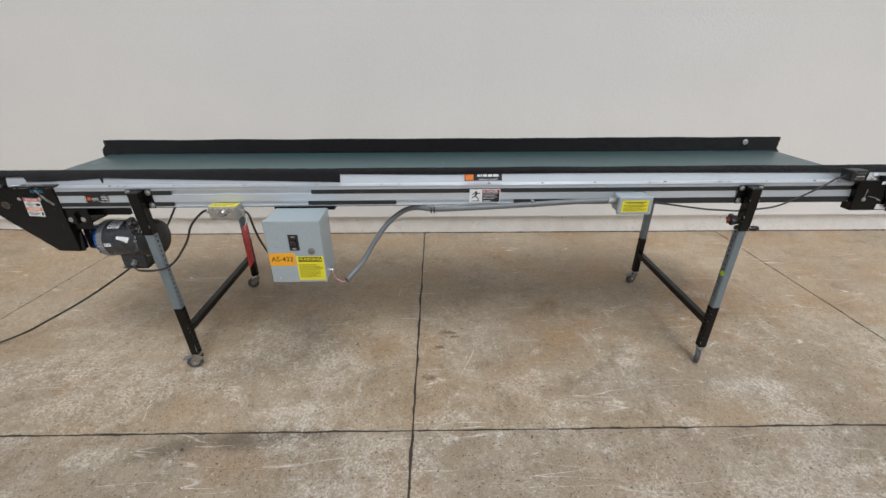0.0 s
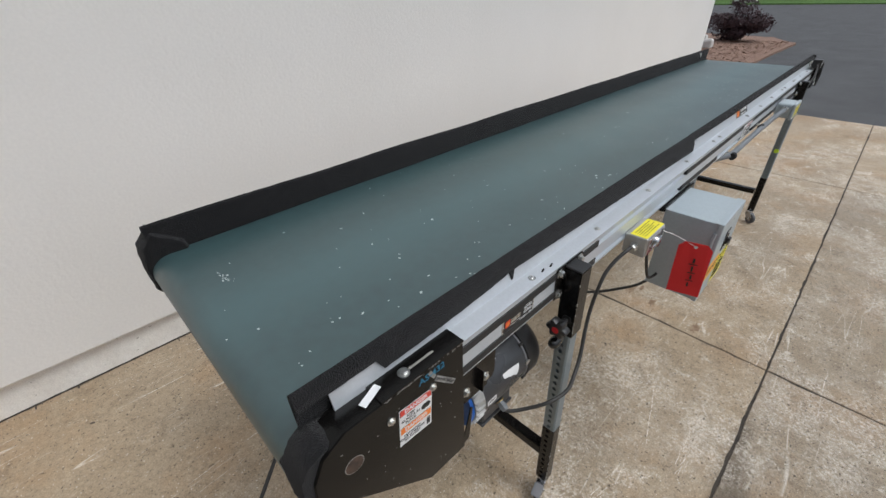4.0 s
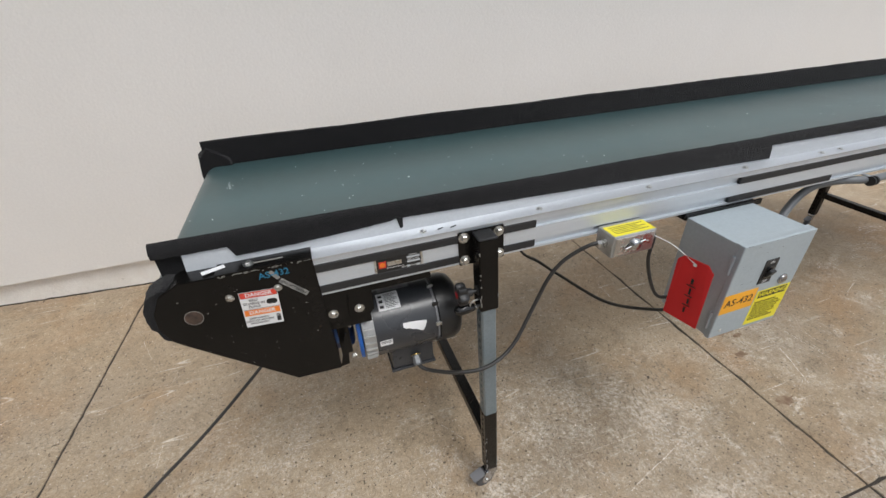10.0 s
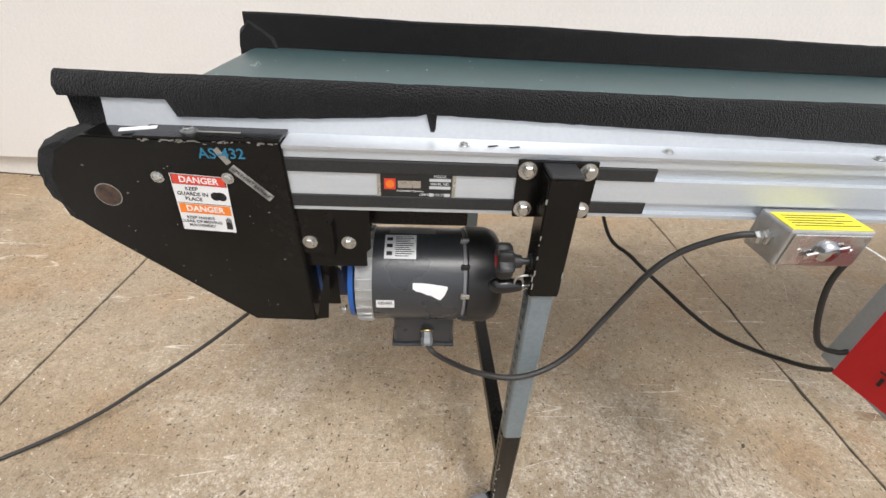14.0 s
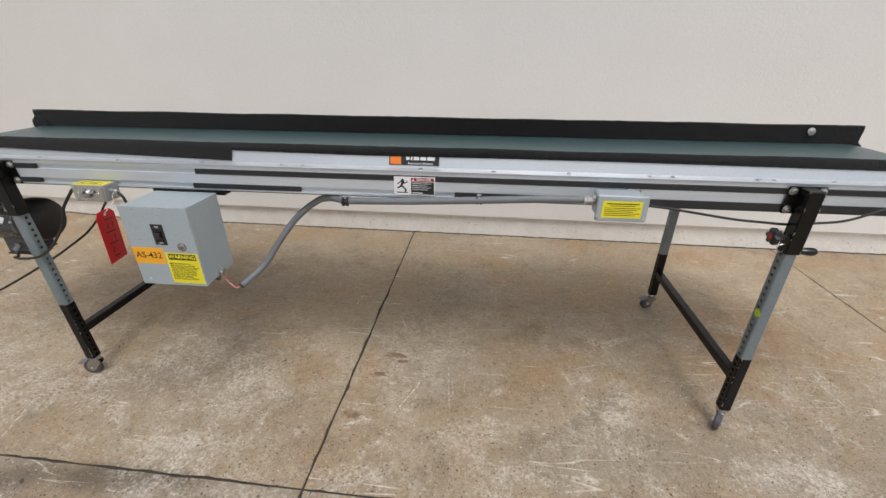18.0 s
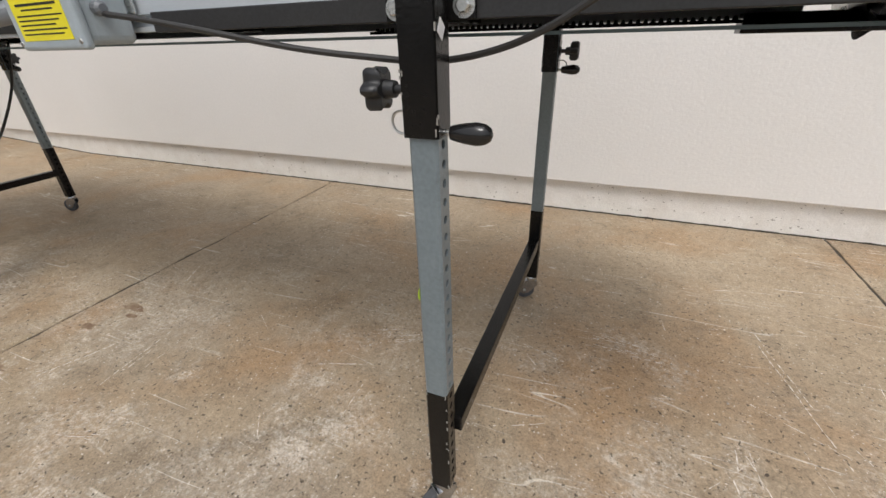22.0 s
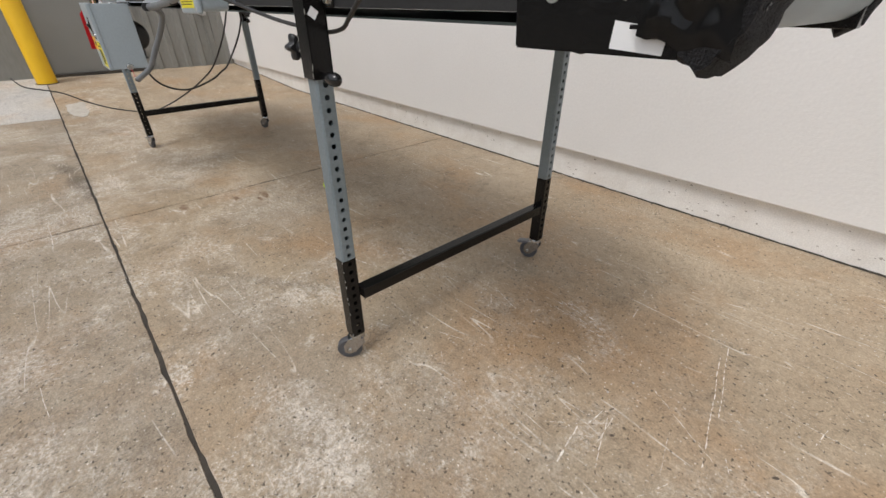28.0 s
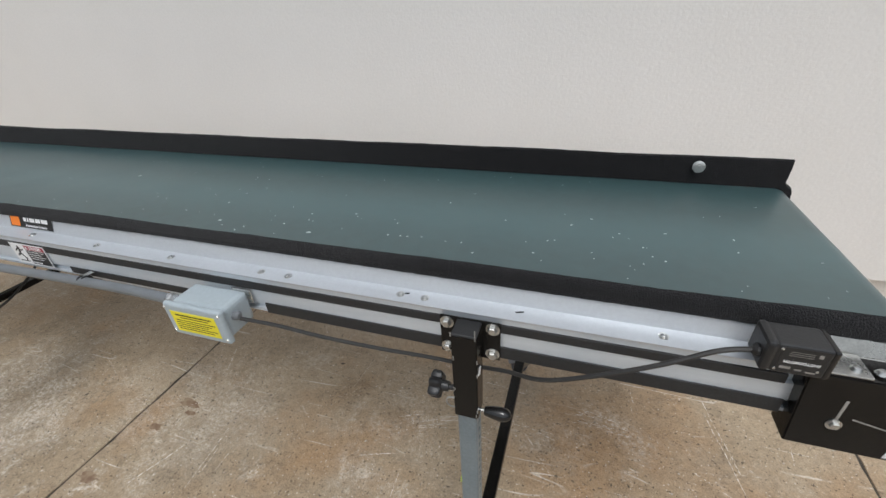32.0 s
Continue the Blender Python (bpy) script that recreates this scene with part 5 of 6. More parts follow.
part("bracket_foot", box(-1.690, -1.580, FY + 0.005, FY + 0.11, 0.845, 0.850, 0.001), BLACK, brk)
part("bracket_lip", box(-1.700, -1.582, FY + 0.012, FY + 0.016, 0.812, 0.849, 0.001), BLACK, brk)
part("bracket_gusset", prism([(-1.6295, 0.849), (-1.6265, 0.849), (-1.6255, 0.905), (-1.6275, 0.905)], FY - 0.013, FY + 0.001), BLACK, brk, "thin upright gusset")
part("guard_return", prism([(-1.674, 0.703), (-1.654, 0.706), (-1.643, 0.800), (-1.649, 0.804), (-1.664, 0.745)], FY + 0.000, FY + 0.003), BLACK, brk, "tapered fold of the guard")
part("bracket_back", box(-1.80, -1.42, FY + 0.05, FY + 0.07, 0.87, ZB - 0.001, 0.002), BLACK, brk)
for x in (-1.664, -1.606):
    part("bracket_bolt", bolt_head((x, FY + 0.001, 0.867), "y", 0.0075, 0.007, -1), STEEL, brk)
cb = part("terminal_box", roughen(box(-1.545, -1.427, MC[0] - 0.054, MC[0] + 0.05, 0.586, 0.66, 0.006), 0.0005, 30), MOTOR, motor, "charcoal terminal box under the motor")
part("terminal_lid", box(-1.549, -1.423, MC[0] - 0.058, MC[0] + 0.054, 0.579, 0.586, 0.002), MOTOR, cb)
part("cable_gland", lathe((-1.479, MC[0] - 0.054, 0.622), Matrix.Rotation(radians(125), 4, "X"), [(0, 0.012), (0.003, 0.0125), (0.004, 0.0105), (0.014, 0.0105), (0.015, 0.012), (0.026, 0.0115), (0.030, 0.008)], 6), CONDUIT, cb, "grey cable gland")
part("gland_ring", lathe((-1.479, MC[0] - 0.0555, 0.6235), Matrix.Rotation(radians(125), 4, "X"), [(0, 0.0135), (0.002, 0.0135)], 18), mat("brass", (0.45, 0.32, 0.1), None, 0.35, 0.9), cb, "brass ring")
ml = part("motor_label", patch(-1.559, -1.503, 54, 88, MR), WHITE, motor, "white motor label with small print")
for k in range(11):
    a = 57 + k * 2.7
    part("print_line", patch(-1.540, -1.540 + 0.034 * (0.7 + 0.3 * math.sin(k * 2.3) ** 2), a, a + 0.9, MR + 0.0006, 2, 0.0002), INK, ml)
for a in (58, 68, 78):
    part("print_mark", patch(-1.555, -1.545, a, a + 5, MR + 0.0006, 2, 0.0002), INK, ml)
bm = bmesh.new()
rows = [[(x, a1), (x, a0)] for x, a1, a0 in ((-1.508, 27, 20), (-1.502, 27, 17), (-1.493, 27, 16), (-1.484, 26.5, 13), (-1.475, 26, 12), (-1.466, 25, 8), (-1.459, 24.5, 6), (-1.452, 24, 12), (-1.447, 23, 20))]
vs = [[bm.verts.new((r[0][0], MC[0] - (MR + 0.0006) * math.cos(radians(a)), MC[1] + (MR + 0.0006) * math.sin(radians(a)))) for a in [r[0][1] + (r[1][1] - r[0][1]) * k / 6 for k in range(7)]] for r in rows]
for p, q in zip(vs, vs[1:]):
    for k in range(6):
        bm.faces.new((p[k], p[k + 1], q[k + 1], q[k]))
part("torn_label", bm, WHITE, motor, "torn remains of a white label")
bl = part("barcode_label", patch(-1.572, -1.540, -6, 5, MR), WHITE, motor, "small white barcode label")
bm = bmesh.new()
rnd = random.Random(8)
x = -1.569
while x < -1.544:
    w = rnd.choice((0.0004, 0.0007, 0.001))
    merge(bm, patch(x, x + w, -1.0, 3.5, MR + 0.0006, 2, 0.0002))
    x += w + rnd.choice((0.0005, 0.0008))
part("barcode", bm, INK, bl)
part("motor_plate", patch(-1.552, -1.468, 92, 112, MR), DARKSIDE, motor, "dark metal rating plate")

# nameplate, danger label and maker's label on the rail
m3 = front(-1.504, FY, 0.967, 0)
npl = part("name_plate", sheet(m3, -0.055, 0.055, -0.021, 0.021, 0, 0.001), STEEL, conv, "metal rating plate printed black with a red square")
part("plate_print", sheet(m3, -0.050, 0.050, -0.0185, 0.0185, 0.001, 0.0012), INK, npl)
part("maker_square", sheet(m3, -0.045, -0.029, -0.006, 0.0105, 0.0012, 0.0015, 0.0), DANGER, npl, "red maker's square")
part("maker_ring", on_face(m3 @ Matrix.Translation((-0.037, 0.002, 0.0015)), lathe((0, 0, 0), Matrix(), [(0, 0.0062), (0, 0.0052), (0.0002, 0.0052), (0.0002, 0.0062)], 20)), WARN, npl)
bars(m3, [(-0.026, 0.006, 0.002, 0.011)], STEEL, npl, 0.0012, "maker_bar")
lettering(m3, "Automation Systems", 0.0046, WHITE, npl, "", -0.009, -0.008, 0.0013)
lettering(m3, "MODEL", 0.0055, WHITE, npl, "", 0.033, 0.015, 0.0013)
lettering(m3, "SERIAL NO.", 0.0055, WHITE, npl, "", 0.033, 0.0035, 0.0013)
lettering(m3, "AMPS", 0.0055, WHITE, npl, "", 0.011, -0.0135, 0.0013)
lettering(m3, "VOLTS", 0.0055, WHITE, npl, "", 0.032, -0.0135, 0.0013)
bars(m3, [(0.018, 0.048, 0.0095, 0.0045), (0.018, 0.048, -0.002, 0.0045), (0.018, 0.024, -0.0135, 0.005), (0.04, 0.048, -0.0135, 0.005)], ALU, npl, 0.0012, "plate_field")
for u in (-0.052, 0.052):
    part("rivet", on_face(m3 @ Matrix.Translation((u, 0, 0.001)), lathe((0, 0, 0), Matrix(), [(0, 0.0025), (0.001, 0.0022), (0.0014, 0.001)], 10)), STEEL, npl, smooth=True)

m4 = front(0.280, FY - 0.0026, 0.9675, 0)
dl = part("fall_label", sheet(m4, -0.072, 0.072, -0.033, 0.033), WHITE, conv, "white and black danger label with a falling figure sign")
part("label_banner", sheet(m4, -0.012, 0.068, 0.016, 0.0295, 0.0006, 0.0008), BANNER, dl, "red banner")
lettering(m4, "DANGER", 0.0125, WHITE, dl, "", 0.033, 0.0228, 0.001, bold=0.02)
part("warning_triangle", on_face(m4, lathe((-0.004, 0.0215, 0.0008), Matrix.Rotation(radians(90), 4, "Z"), [(0, 0.0055), (0.0003, 0.0055)], 3)), WHITE, dl)
part("label_field", sheet(m4, -0.012, 0.068, -0.029, 0.0145, 0.0006, 0.0008), INK, dl, "black text field")
bars(m4, [(-0.008, 0.058 - 0.012 * (k % 2), 0.0095 - 0.0072 * k, 0.0017) for k in range(4)] + [(-0.008, 0.028, -0.024, 0.0032)], WHITE, dl, 0.0008)
for u, v, a, b, rot in ((-0.041, 0.02, 0.0045, 0.0045, 45), (-0.043, 0.007, 0.0042, 0.011, -25), (-0.052, 0.012, 0.0095, 0.0022, 35), (-0.032, 0.012, 0.009, 0.0022, 20), (-0.036, -0.008, 0.0095, 0.0026, -50), (-0.052, -0.004, 0.009, 0.0026, 25), (-0.031, -0.0165, 0.006, 0.0024, 70), (-0.043, -0.0235, 0.019, 0.0016, 0)):
    part("label_picture", sheet(m4 @ Matrix.Translation((u, v, 0)) @ Matrix.Rotation(radians(rot), 4, "Z"), -a, a, -b, b, 0.0006, 0.0008), INK, dl)
m5 = Matrix.Translation((0.274, FY + 0.0395, ZT + 0.030)) @ front(0, 0, 0) @ Matrix.Rotation(radians(-15.2), 4, "X")
mk = part("maker_label", sheet(m5, -0.088, 0.088, -0.0165, 0.026, 0.001, 0.0016), INK, conv, "black maker's label with an orange square, half covered by fabric")
part("maker_square", sheet(m5, -0.084, -0.046, -0.0135, 0.022, 0.0016, 0.0018), WARN, mk, "orange square")
bars(m5, [(-0.028, -0.016, 0.008, 0.013), (-0.012, -0.006, 0.008, 0.013), (-0.002, 0.018, 0.008, 0.013), (0.022, 0.042, 0.008, 0.013), (0.046, 0.072, 0.008, 0.013)], WHITE, mk, 0.0016, "maker_bar")
lettering(m5, "Automation Systems", 0.0105, WHITE, mk, "", 0.022, -0.0095, 0.0018, bold=0.01)

# ---- things fixed to the conveyor ----
panel = thing("control_box", (-0.58, 1.67, 0.625), "grey steel motor control box with switch and warning labels", "control box", base=TILTED)
bx0, bx1, by0, by1, bz0, bz1 = -0.698, -0.453, 1.572, FY - 0.012, 0.622, 0.922
part("body", box(bx0 + 0.003, bx1 - 0.003, by0 + 0.014, by1, bz0 + 0.002, bz1 - 0.003, 0.002), BOX, panel)
lid = part("cover", box(bx0, bx1, by0, by0 + 0.016, bz0, bz1, 0.003), BOX, panel, "folded grey front cover with chipped edges")
part("cover_return", box(bx0, bx1, by0 + 0.010, by0 + 0.026, bz1 - 0.003, bz1, 0.001), BOX, lid)
part("mounting_plate", box(bx0 - 0.004, bx1 + 0.03, by1 - 0.001, by1 + 0.005, bz1 - 0.012, ZB + 0.002, 0.001), BLACK, panel, "black mounting plate")
part("hanger", box(bx0 - 0.004, bx1 + 0.03, by1 + 0.005, by1 + 0.045, bz1 - 0.012, bz1 - 0.007, 0.001), BLACK, panel)
for z in (bz0 + 0.03, bz1 - 0.09):
    part("hinge", cyl((bx0 - 0.001, by0 + 0.016, z), "z", 0.004, 0.055), BOX, panel, smooth=True)
m6 = front((bx0 + bx1) / 2, by0, (bz0 + bz1) / 2)
sw = part("switch_plate", sheet(m6, -0.022, 0.022, 0.012, 0.088, 0, 0.002, 0.0006), PLASTIC, panel, "black switch plate marked ON and OFF")
part("switch_well", sheet(m6, -0.014, 0.014, 0.026, 0.068, 0.002, 0.004, 0.0008), GLOSSY, sw)
part("rocker", sheet(m6 @ Matrix.Translation((0, 0.047, 0.008)) @ Matrix.Rotation(radians(24), 4, "X"), -0.010, 0.010, -0.012, 0.012, -0.006, 0.004, 0.002), PLASTIC, sw, "black rocker switch")
lettering(m6, "ON", 0.0095, WHITE, sw, "", 0, 0.0785, 0.0022)
lettering(m6, "OFF", 0.0095, WHITE, sw, "", 0, 0.0185, 0.0022)
lock = part("cover_lock", on_face(m6 @ Matrix.Translation((0.072, 0.007, 0)), lathe((0, 0, 0), Matrix(), [(0, 0.0155), (0.003, 0.0155), (0.0035, 0.0125), (0.006, 0.0115), (0.007, 0.008)], 20)), CHROME, panel, "round slotted metal lock", smooth=True)
part("lock_slot", sheet(m6 @ Matrix.Translation((0.072, 0.007, 0)), -0.009, 0.009, -0.0012, 0.0012, 0.0066, 0.0074), INK, lock)
al = part("asset_label", sheet(m6 @ Matrix.Rotation(radians(0.6), 4, "Z"), -0.121, -0.006, -0.064, -0.001), ORANGE, panel, "orange asset label")
lettering(m6, "AS-432", 0.033, INK, al, "", -0.063, -0.032, 0.0008, bold=0.004)
wl_ = part("warning_label", sheet(m6, -0.001, 0.119, -0.138, -0.018), YELLOW, panel, "yellow warning label with black print")
part("label_banner", sheet(m6, 0.008, 0.110, -0.045, -0.022, 0.0006, 0.0008), INK, wl_, "black banner")
lettering(m6, "WARNING", 0.0205, YELLOW, wl_, "", 0.059, -0.0335, 0.001, bold=0.02)
lettering(m6, 'BEFORE WORKING ON\nANY ELECTRICAL CIRCUITS\nTURN THE MAIN DISCONNECT\nDEVICE "OFF" AND LOCK IT.\nFAILURE TO FOLLOW THIS\nINSTRUCTION MAY RESULT\nIN SERIOUS PERSONAL\nSHOCK, INJURY OR DEATH.', 0.0086, INK, wl_, "", 0.006, -0.0905, 0.0008, "LEFT", bold=0.008, squeeze=0.86)
part("small_screw", on_face(m6 @ Matrix.Translation((-0.089, -0.128, 0)), lathe((0, 0, 0), Matrix(), [(0, 0.005), (0.002, 0.004), (0.0025, 0.002)], 12)), STEEL, panel, smooth=True)
bm = bmesh.new()
rnd = random.Random(12)
for k in range(26):
    u, v = rnd.choice(((rnd.uniform(-0.12, 0.12), 0.147), (-0.121, rnd.uniform(-0.14, 0.14)), (0.121, rnd.uniform(-0.02, 0.14)), (rnd.uniform(-0.1, 0.02), rnd.uniform(0.0, 0.14))))
    merge(bm, box(u, u + rnd.uniform(0.001, 0.008), v - 0.0007, v + rnd.uniform(0.0002, 0.0006), 0.0001, 0.0004))
part("scuff", on_face(m6, bm), DARKSIDE, panel, "dark scuffs on the paint", kind="stuff")
part("conduit_elbow", lathe((bx1 - 0.004, by0 + 0.09, bz0 + 0.012), "x", [(0, 0.016), (0.006, 0.016), (0.007, 0.011), (0.014, 0.010)], 16), STEEL, panel, "empty knockout fitting", smooth=True)

jl = thing("switch_box", (-0.923, 1.72, 0.87), "small grey switch box with a yellow top label", "junction box", base=TILTED @ Matrix.Translation((0.0075, -0.010, 0.010)))
part("body", box(-0.988, -0.860, 1.705, FY + 0.012, 0.874, 0.936, 0.004), CAST, jl)
m7 = front(-0.924, 1.705, 0.905)
fp = part("face_plate", sheet(m7, -0.058, 0.058, -0.026, 0.026, 0, 0.003, 0.001), STEEL, jl, "brushed metal face plate")
part("key_boss", on_face(m7, lathe((0, 0, 0.003), Matrix(), [(0, 0.017), (0.004, 0.016), (0.010, 0.013), (0.012, 0.009)], 20)), CHROME, fp, smooth=True)
part("switch_lever", sheet(m7 @ Matrix.Rotation(radians(15), 4, "Z"), -0.032, 0.030, -0.0055, 0.0055, 0.006, 0.010, 0.002), CHROME, fp, "flat metal switch lever")
for u in (-0.04, 0.04):
    part("plate_screw", on_face(m7 @ Matrix.Translation((u, 0.0, 0.003)), lathe((0, 0, 0), Matrix(), [(0, 0.004), (0.0015, 0.003)], 10)), STEEL, fp)
yt = part("top_label", box(-0.985, -0.863, 1.708, FY - 0.002, 0.936, 0.9368), YELLOW, jl, "bright yellow warning label")
bars(Matrix(((1, 0, 0, -0.924), (0, 1, 0, 1.731), (0, 0, 1, 0.9368), (0, 0, 0, 1))), [(-0.05, 0.05 - 0.02 * (k % 2), 0.016 - 0.007 * k, 0.002) for k in range(5)], INK, yt, 0)
for s, x in ((-1, -0.988), (1, -0.860)):
    g = part("cable_gland", lathe((x, 1.735, 0.905), Matrix.Rotation(radians(90 * s), 4, "Y"), [(0, 0.013), (0.006, 0.013), (0.007, 0.010), (0.018, 0.011), (0.022, 0.008)], 6), STEEL, jl, "zinc cable gland")

jr = thing("junction_box", (0.943, 1.70, 0.925), "grey rounded junction box with a yellow front label", "junction box", base=TILTED)
part("body", box(0.882, 1.028, 1.675, FY - 0.008, 0.908, 0.984, 0.012, 3), BOX, jr)
part("lid", box(0.876, 1.034, 1.663, 1.678, 0.902, 0.988, 0.0062, 3), BOX, jr, "rounded grey lid")
part("mounting_ear", box(0.985, 1.035, FY - 0.010, FY - 0.004, 0.95, 0.985, 0.002), STEEL, jr, "zinc mounting ear")
m8 = front(0.955, 1.663, 0.945, 0.5) @ Matrix.Diagonal((1.08, 1.08, 1, 1))
yl = part("front_label", sheet(m8, -0.057, 0.055, -0.027, 0.024), YELLOW, jr, "yellow label with small black print")
bars(m8, [(-0.045, 0.045, 0.016, 0.003), (-0.035, 0.035, 0.010, 0.002)] + [(-0.05, 0.05 - 0.01 * (k % 3), 0.003 - 0.0055 * k, 0.0018) for k in range(5)], INK, yl)
for u, v in ((-0.068, -0.03), (0.066, -0.03), (-0.068, 0.03), (0.066, 0.03)):
    part("lid_screw", on_face(m8 @ Matrix.Translation((u, v, -0.001)), lathe((0, 0, 0), Matrix(), [(0, 0.004), (0.002, 0.003)], 10)), STEEL, jr)
part("conduit_connector", lathe((0.879, 1.705, 0.958), Matrix.Rotation(radians(-90), 4, "Y"), [(0, 0.017), (0.010, 0.017), (0.011, 0.0145), (0.026, 0.0145), (0.028, 0.0165), (0.036, 0.0165)], 8), STEEL, jr, "zinc conduit connector")
part("cable_gland", lathe((1.018, 1.70, 0.955), Matrix.Rotation(radians(90), 4, "Y"), [(0, 0.012), (0.008, 0.012), (0.009, 0.010), (0.020, 0.010), (0.024, 0.006)], 12), CONDUIT, jr, "grey cable gland")

se = thing("photo_sensor", (2.025, 1.74, 1.03), "black plastic photo switch clamped beside the belt edge", "sensor", base=TILTED)
part("body", box(1.972, 2.036, 1.722, 1.772, 1.034, 1.084, 0.004), PLASTIC, se)
part("end_cover", box(1.960, 1.974, 1.720, 1.774, 1.0335, 1.086, 0.006), PLASTIC, se)
part("lens_cover", box(2.034, 2.042, 1.722, 1.772, 1.034, 1.084, 0.003), GLOSSY, se)
m9 = front(2.005, 1.722, 1.060) @ Matrix.Diagonal((0.80, 0.84, 1, 1))
sp = part("face_print", sheet(m9, -0.033, 0.030, -0.025, 0.026, 0, 0.0006), PLASTIC, se)
lettering(m9 @ Matrix.Rotation(math.pi, 4, "Z"), "PHOTOSWITCH", 0.0072, WHITE, sp, "white upside-down letters", 0, 0.003, 0.0007, bold=0.02)
bars(m9, [(-0.022, 0.012, 0.018, 0.0008), (-0.022, 0.012, 0.014, 0.0008), (-0.022, 0.012, 0.010, 0.0008), (-0.028, -0.012, -0.016, 0.005), (-0.006, 0.004, -0.018, 0.003), (0.010, 0.024, -0.020, 0.003), (0.018, 0.024, 0.016, 0.007)], CHIP, sp)
for u, v in ((-0.034, 0.021), (-0.034, -0.022), (0.026, -0.016)):
    part("screw", on_face(m9 @ Matrix.Translation((u, v, 0)), lathe((0, 0, 0), Matrix(), [(0, 0.0028), (0.001, 0.0022)], 10)), STEEL, se)
part("bracket", box(1.965, 2.10, 1.738, 1.785, 1.0335, 1.0365, 0.0008), STEEL, se, "zinc angle bracket")
for x in (2.084, 2.112):
    part("bracket_screw", lathe((x, 1.752, 1.0365), "z", [(0, 0.0075), (0.001, 0.007), (0.005, 0.005), (0.006, 0.002)], 12), STEEL, se, smooth=True)
part("cable_gland", lathe((1.962, 1.738, 1.056), Matrix.Rotation(radians(-90), 4, "Y"), [(0, 0.010), (0.006, 0.010), (0.010, 0.006)], 12), PLASTIC, se)

# ---- conduit, cables, tag ----
con = thing("flexible_conduit", (0.2, 1.70, 0.55), "grey flexible conduit clipped along the rail, its end hanging loose", "conduit", base=TILTED)
part("hose", hose([(0.845, 1.705, 0.958), (0.70, 1.716, 0.950), (0.50, 1.728, 0.934), (0.26, 1.737, 0.918), (0.11, 1.739, 0.912), (0.036, 1.745, 0.909), (-0.045, 1.782, 0.903), (-0.111, 1.812, 0.874), (-0.191, 1.803, 0.810), (-0.258, 1.768, 0.725), (-0.316, 1.728, 0.637), (-0.385, 1.668, 0.578)], 0.0125, 14), CONDUIT, con, smooth=True)
part("hose_end", lathe((-0.385, 1.668, 0.578), Matrix.Rotation(radians(-130), 4, "Y"), [(-0.002, 0.0128), (0.002, 0.0132), (0.004, 0.010)], 14), CABLE, con, "open hose end", smooth=True)
for x, z in ((0.505, 0.934), (0.035, 0.909)):
    for dx in (-0.007, 0.007):
        part("clip", lathe((x + dx - 0.003, 1.732, z), "x", [(0, 0.0126), (0, 0.0155), (0.006, 0.0155), (0.006, 0.0126)], 16), RUBBER, con, "black hose clip", smooth=True)
    part("clip_tab", box(x - 0.008, x + 0.008, 1.732, FY + 0.004, z + 0.010, z + 0.014, 0.001), STEEL, con)
for c, dz in ((WIRE, 0.0), (WIRE, 0.004), (WHITE, -0.003)):
    part("wire", hose([(-0.383, 1.669, 0.580), (-0.406, 1.662, 0.570 + dz), (-0.425, 1.662, 0.578 - dz), (bx1 + 0.014, 1.665, 0.594 + dz), (bx1 + 0.004, by0 + 0.09, bz0 + 0.012)], 0.0014, 6), c, con, "thin insulated wire", smooth=True)

ca = thing("motor_cable", (-1.25, 1.72, 0.55), "black cable looping from the motor to the switch box", "cable", base=TILTED)
part("cable", hose([(-1.479, MC[0] - 0.074, 0.606), (-1.465, 1.778, 0.592), (-1.435, 1.752, 0.596), (-1.39, 1.712, 0.616), (-1.328, 1.694, 0.624), (-1.269, 1.706, 0.629), (-1.22, 1.72, 0.660), (-1.177, 1.738, 0.714), (-1.146, 1.748, 0.764), (-1.117, 1.750, 0.825), (-1.083, 1.750, 0.866), (-1.047, 1.741, 0.896), (-1.019, 1.730, 0.915), (-0.998, 1.728, 0.918)], 0.0053, 10), CABLE, ca, smooth=True)

cbk = thing("box_cable", (-0.9, 1.85, 0.6), "black cable hanging between the switch box and the control box", "cable", base=TILTED)
part("cable", hose([(-0.834, 1.726, 0.915), (-0.818, 1.728, 0.893), (-0.81, 1.735, 0.82), (-0.785, 1.73, 0.74), (-0.75, 1.725, 0.68), (-0.71, 1.72, 0.665), (-0.695, 1.715, 0.672)], 0.005, 8), CABLE, cbk, smooth=True)
part("cable", hose([(-0.975, 2.50, 0.93), (-0.945, 2.42, 0.74), (-0.905, 2.288, 0.560), (-0.850, 2.215, 0.522), (-0.79, 2.130, 0.487), (-0.70, 1.965, 0.456), (-0.61, 1.84, 0.490), (-0.585, 1.77, 0.550), (-0.59, 1.74, 0.634)], 0.0058, 8), CABLE, cbk, smooth=True)

sc_ = thing("sensor_cable", (1.5, 1.70, 0.9), "thin black cable from the junction box to the photo switch", "cable", base=TILTED)
part("cable", hose([(1.040, 1.70, 0.948), (1.12, 1.712, 0.936), (1.22, 1.722, 0.919), (1.34, 1.742, 0.897), (1.44, 1.757, 0.885), (1.525, 1.763, 0.879), (1.60, 1.758, 0.888), (1.67, 1.735, 0.910), (1.745, 1.724, 0.952), (1.84, 1.722, 1.008), (1.91, 1.731, 1.047), (1.956, 1.738, 1.056)], 0.0042, 8), CABLE, sc_, smooth=True)

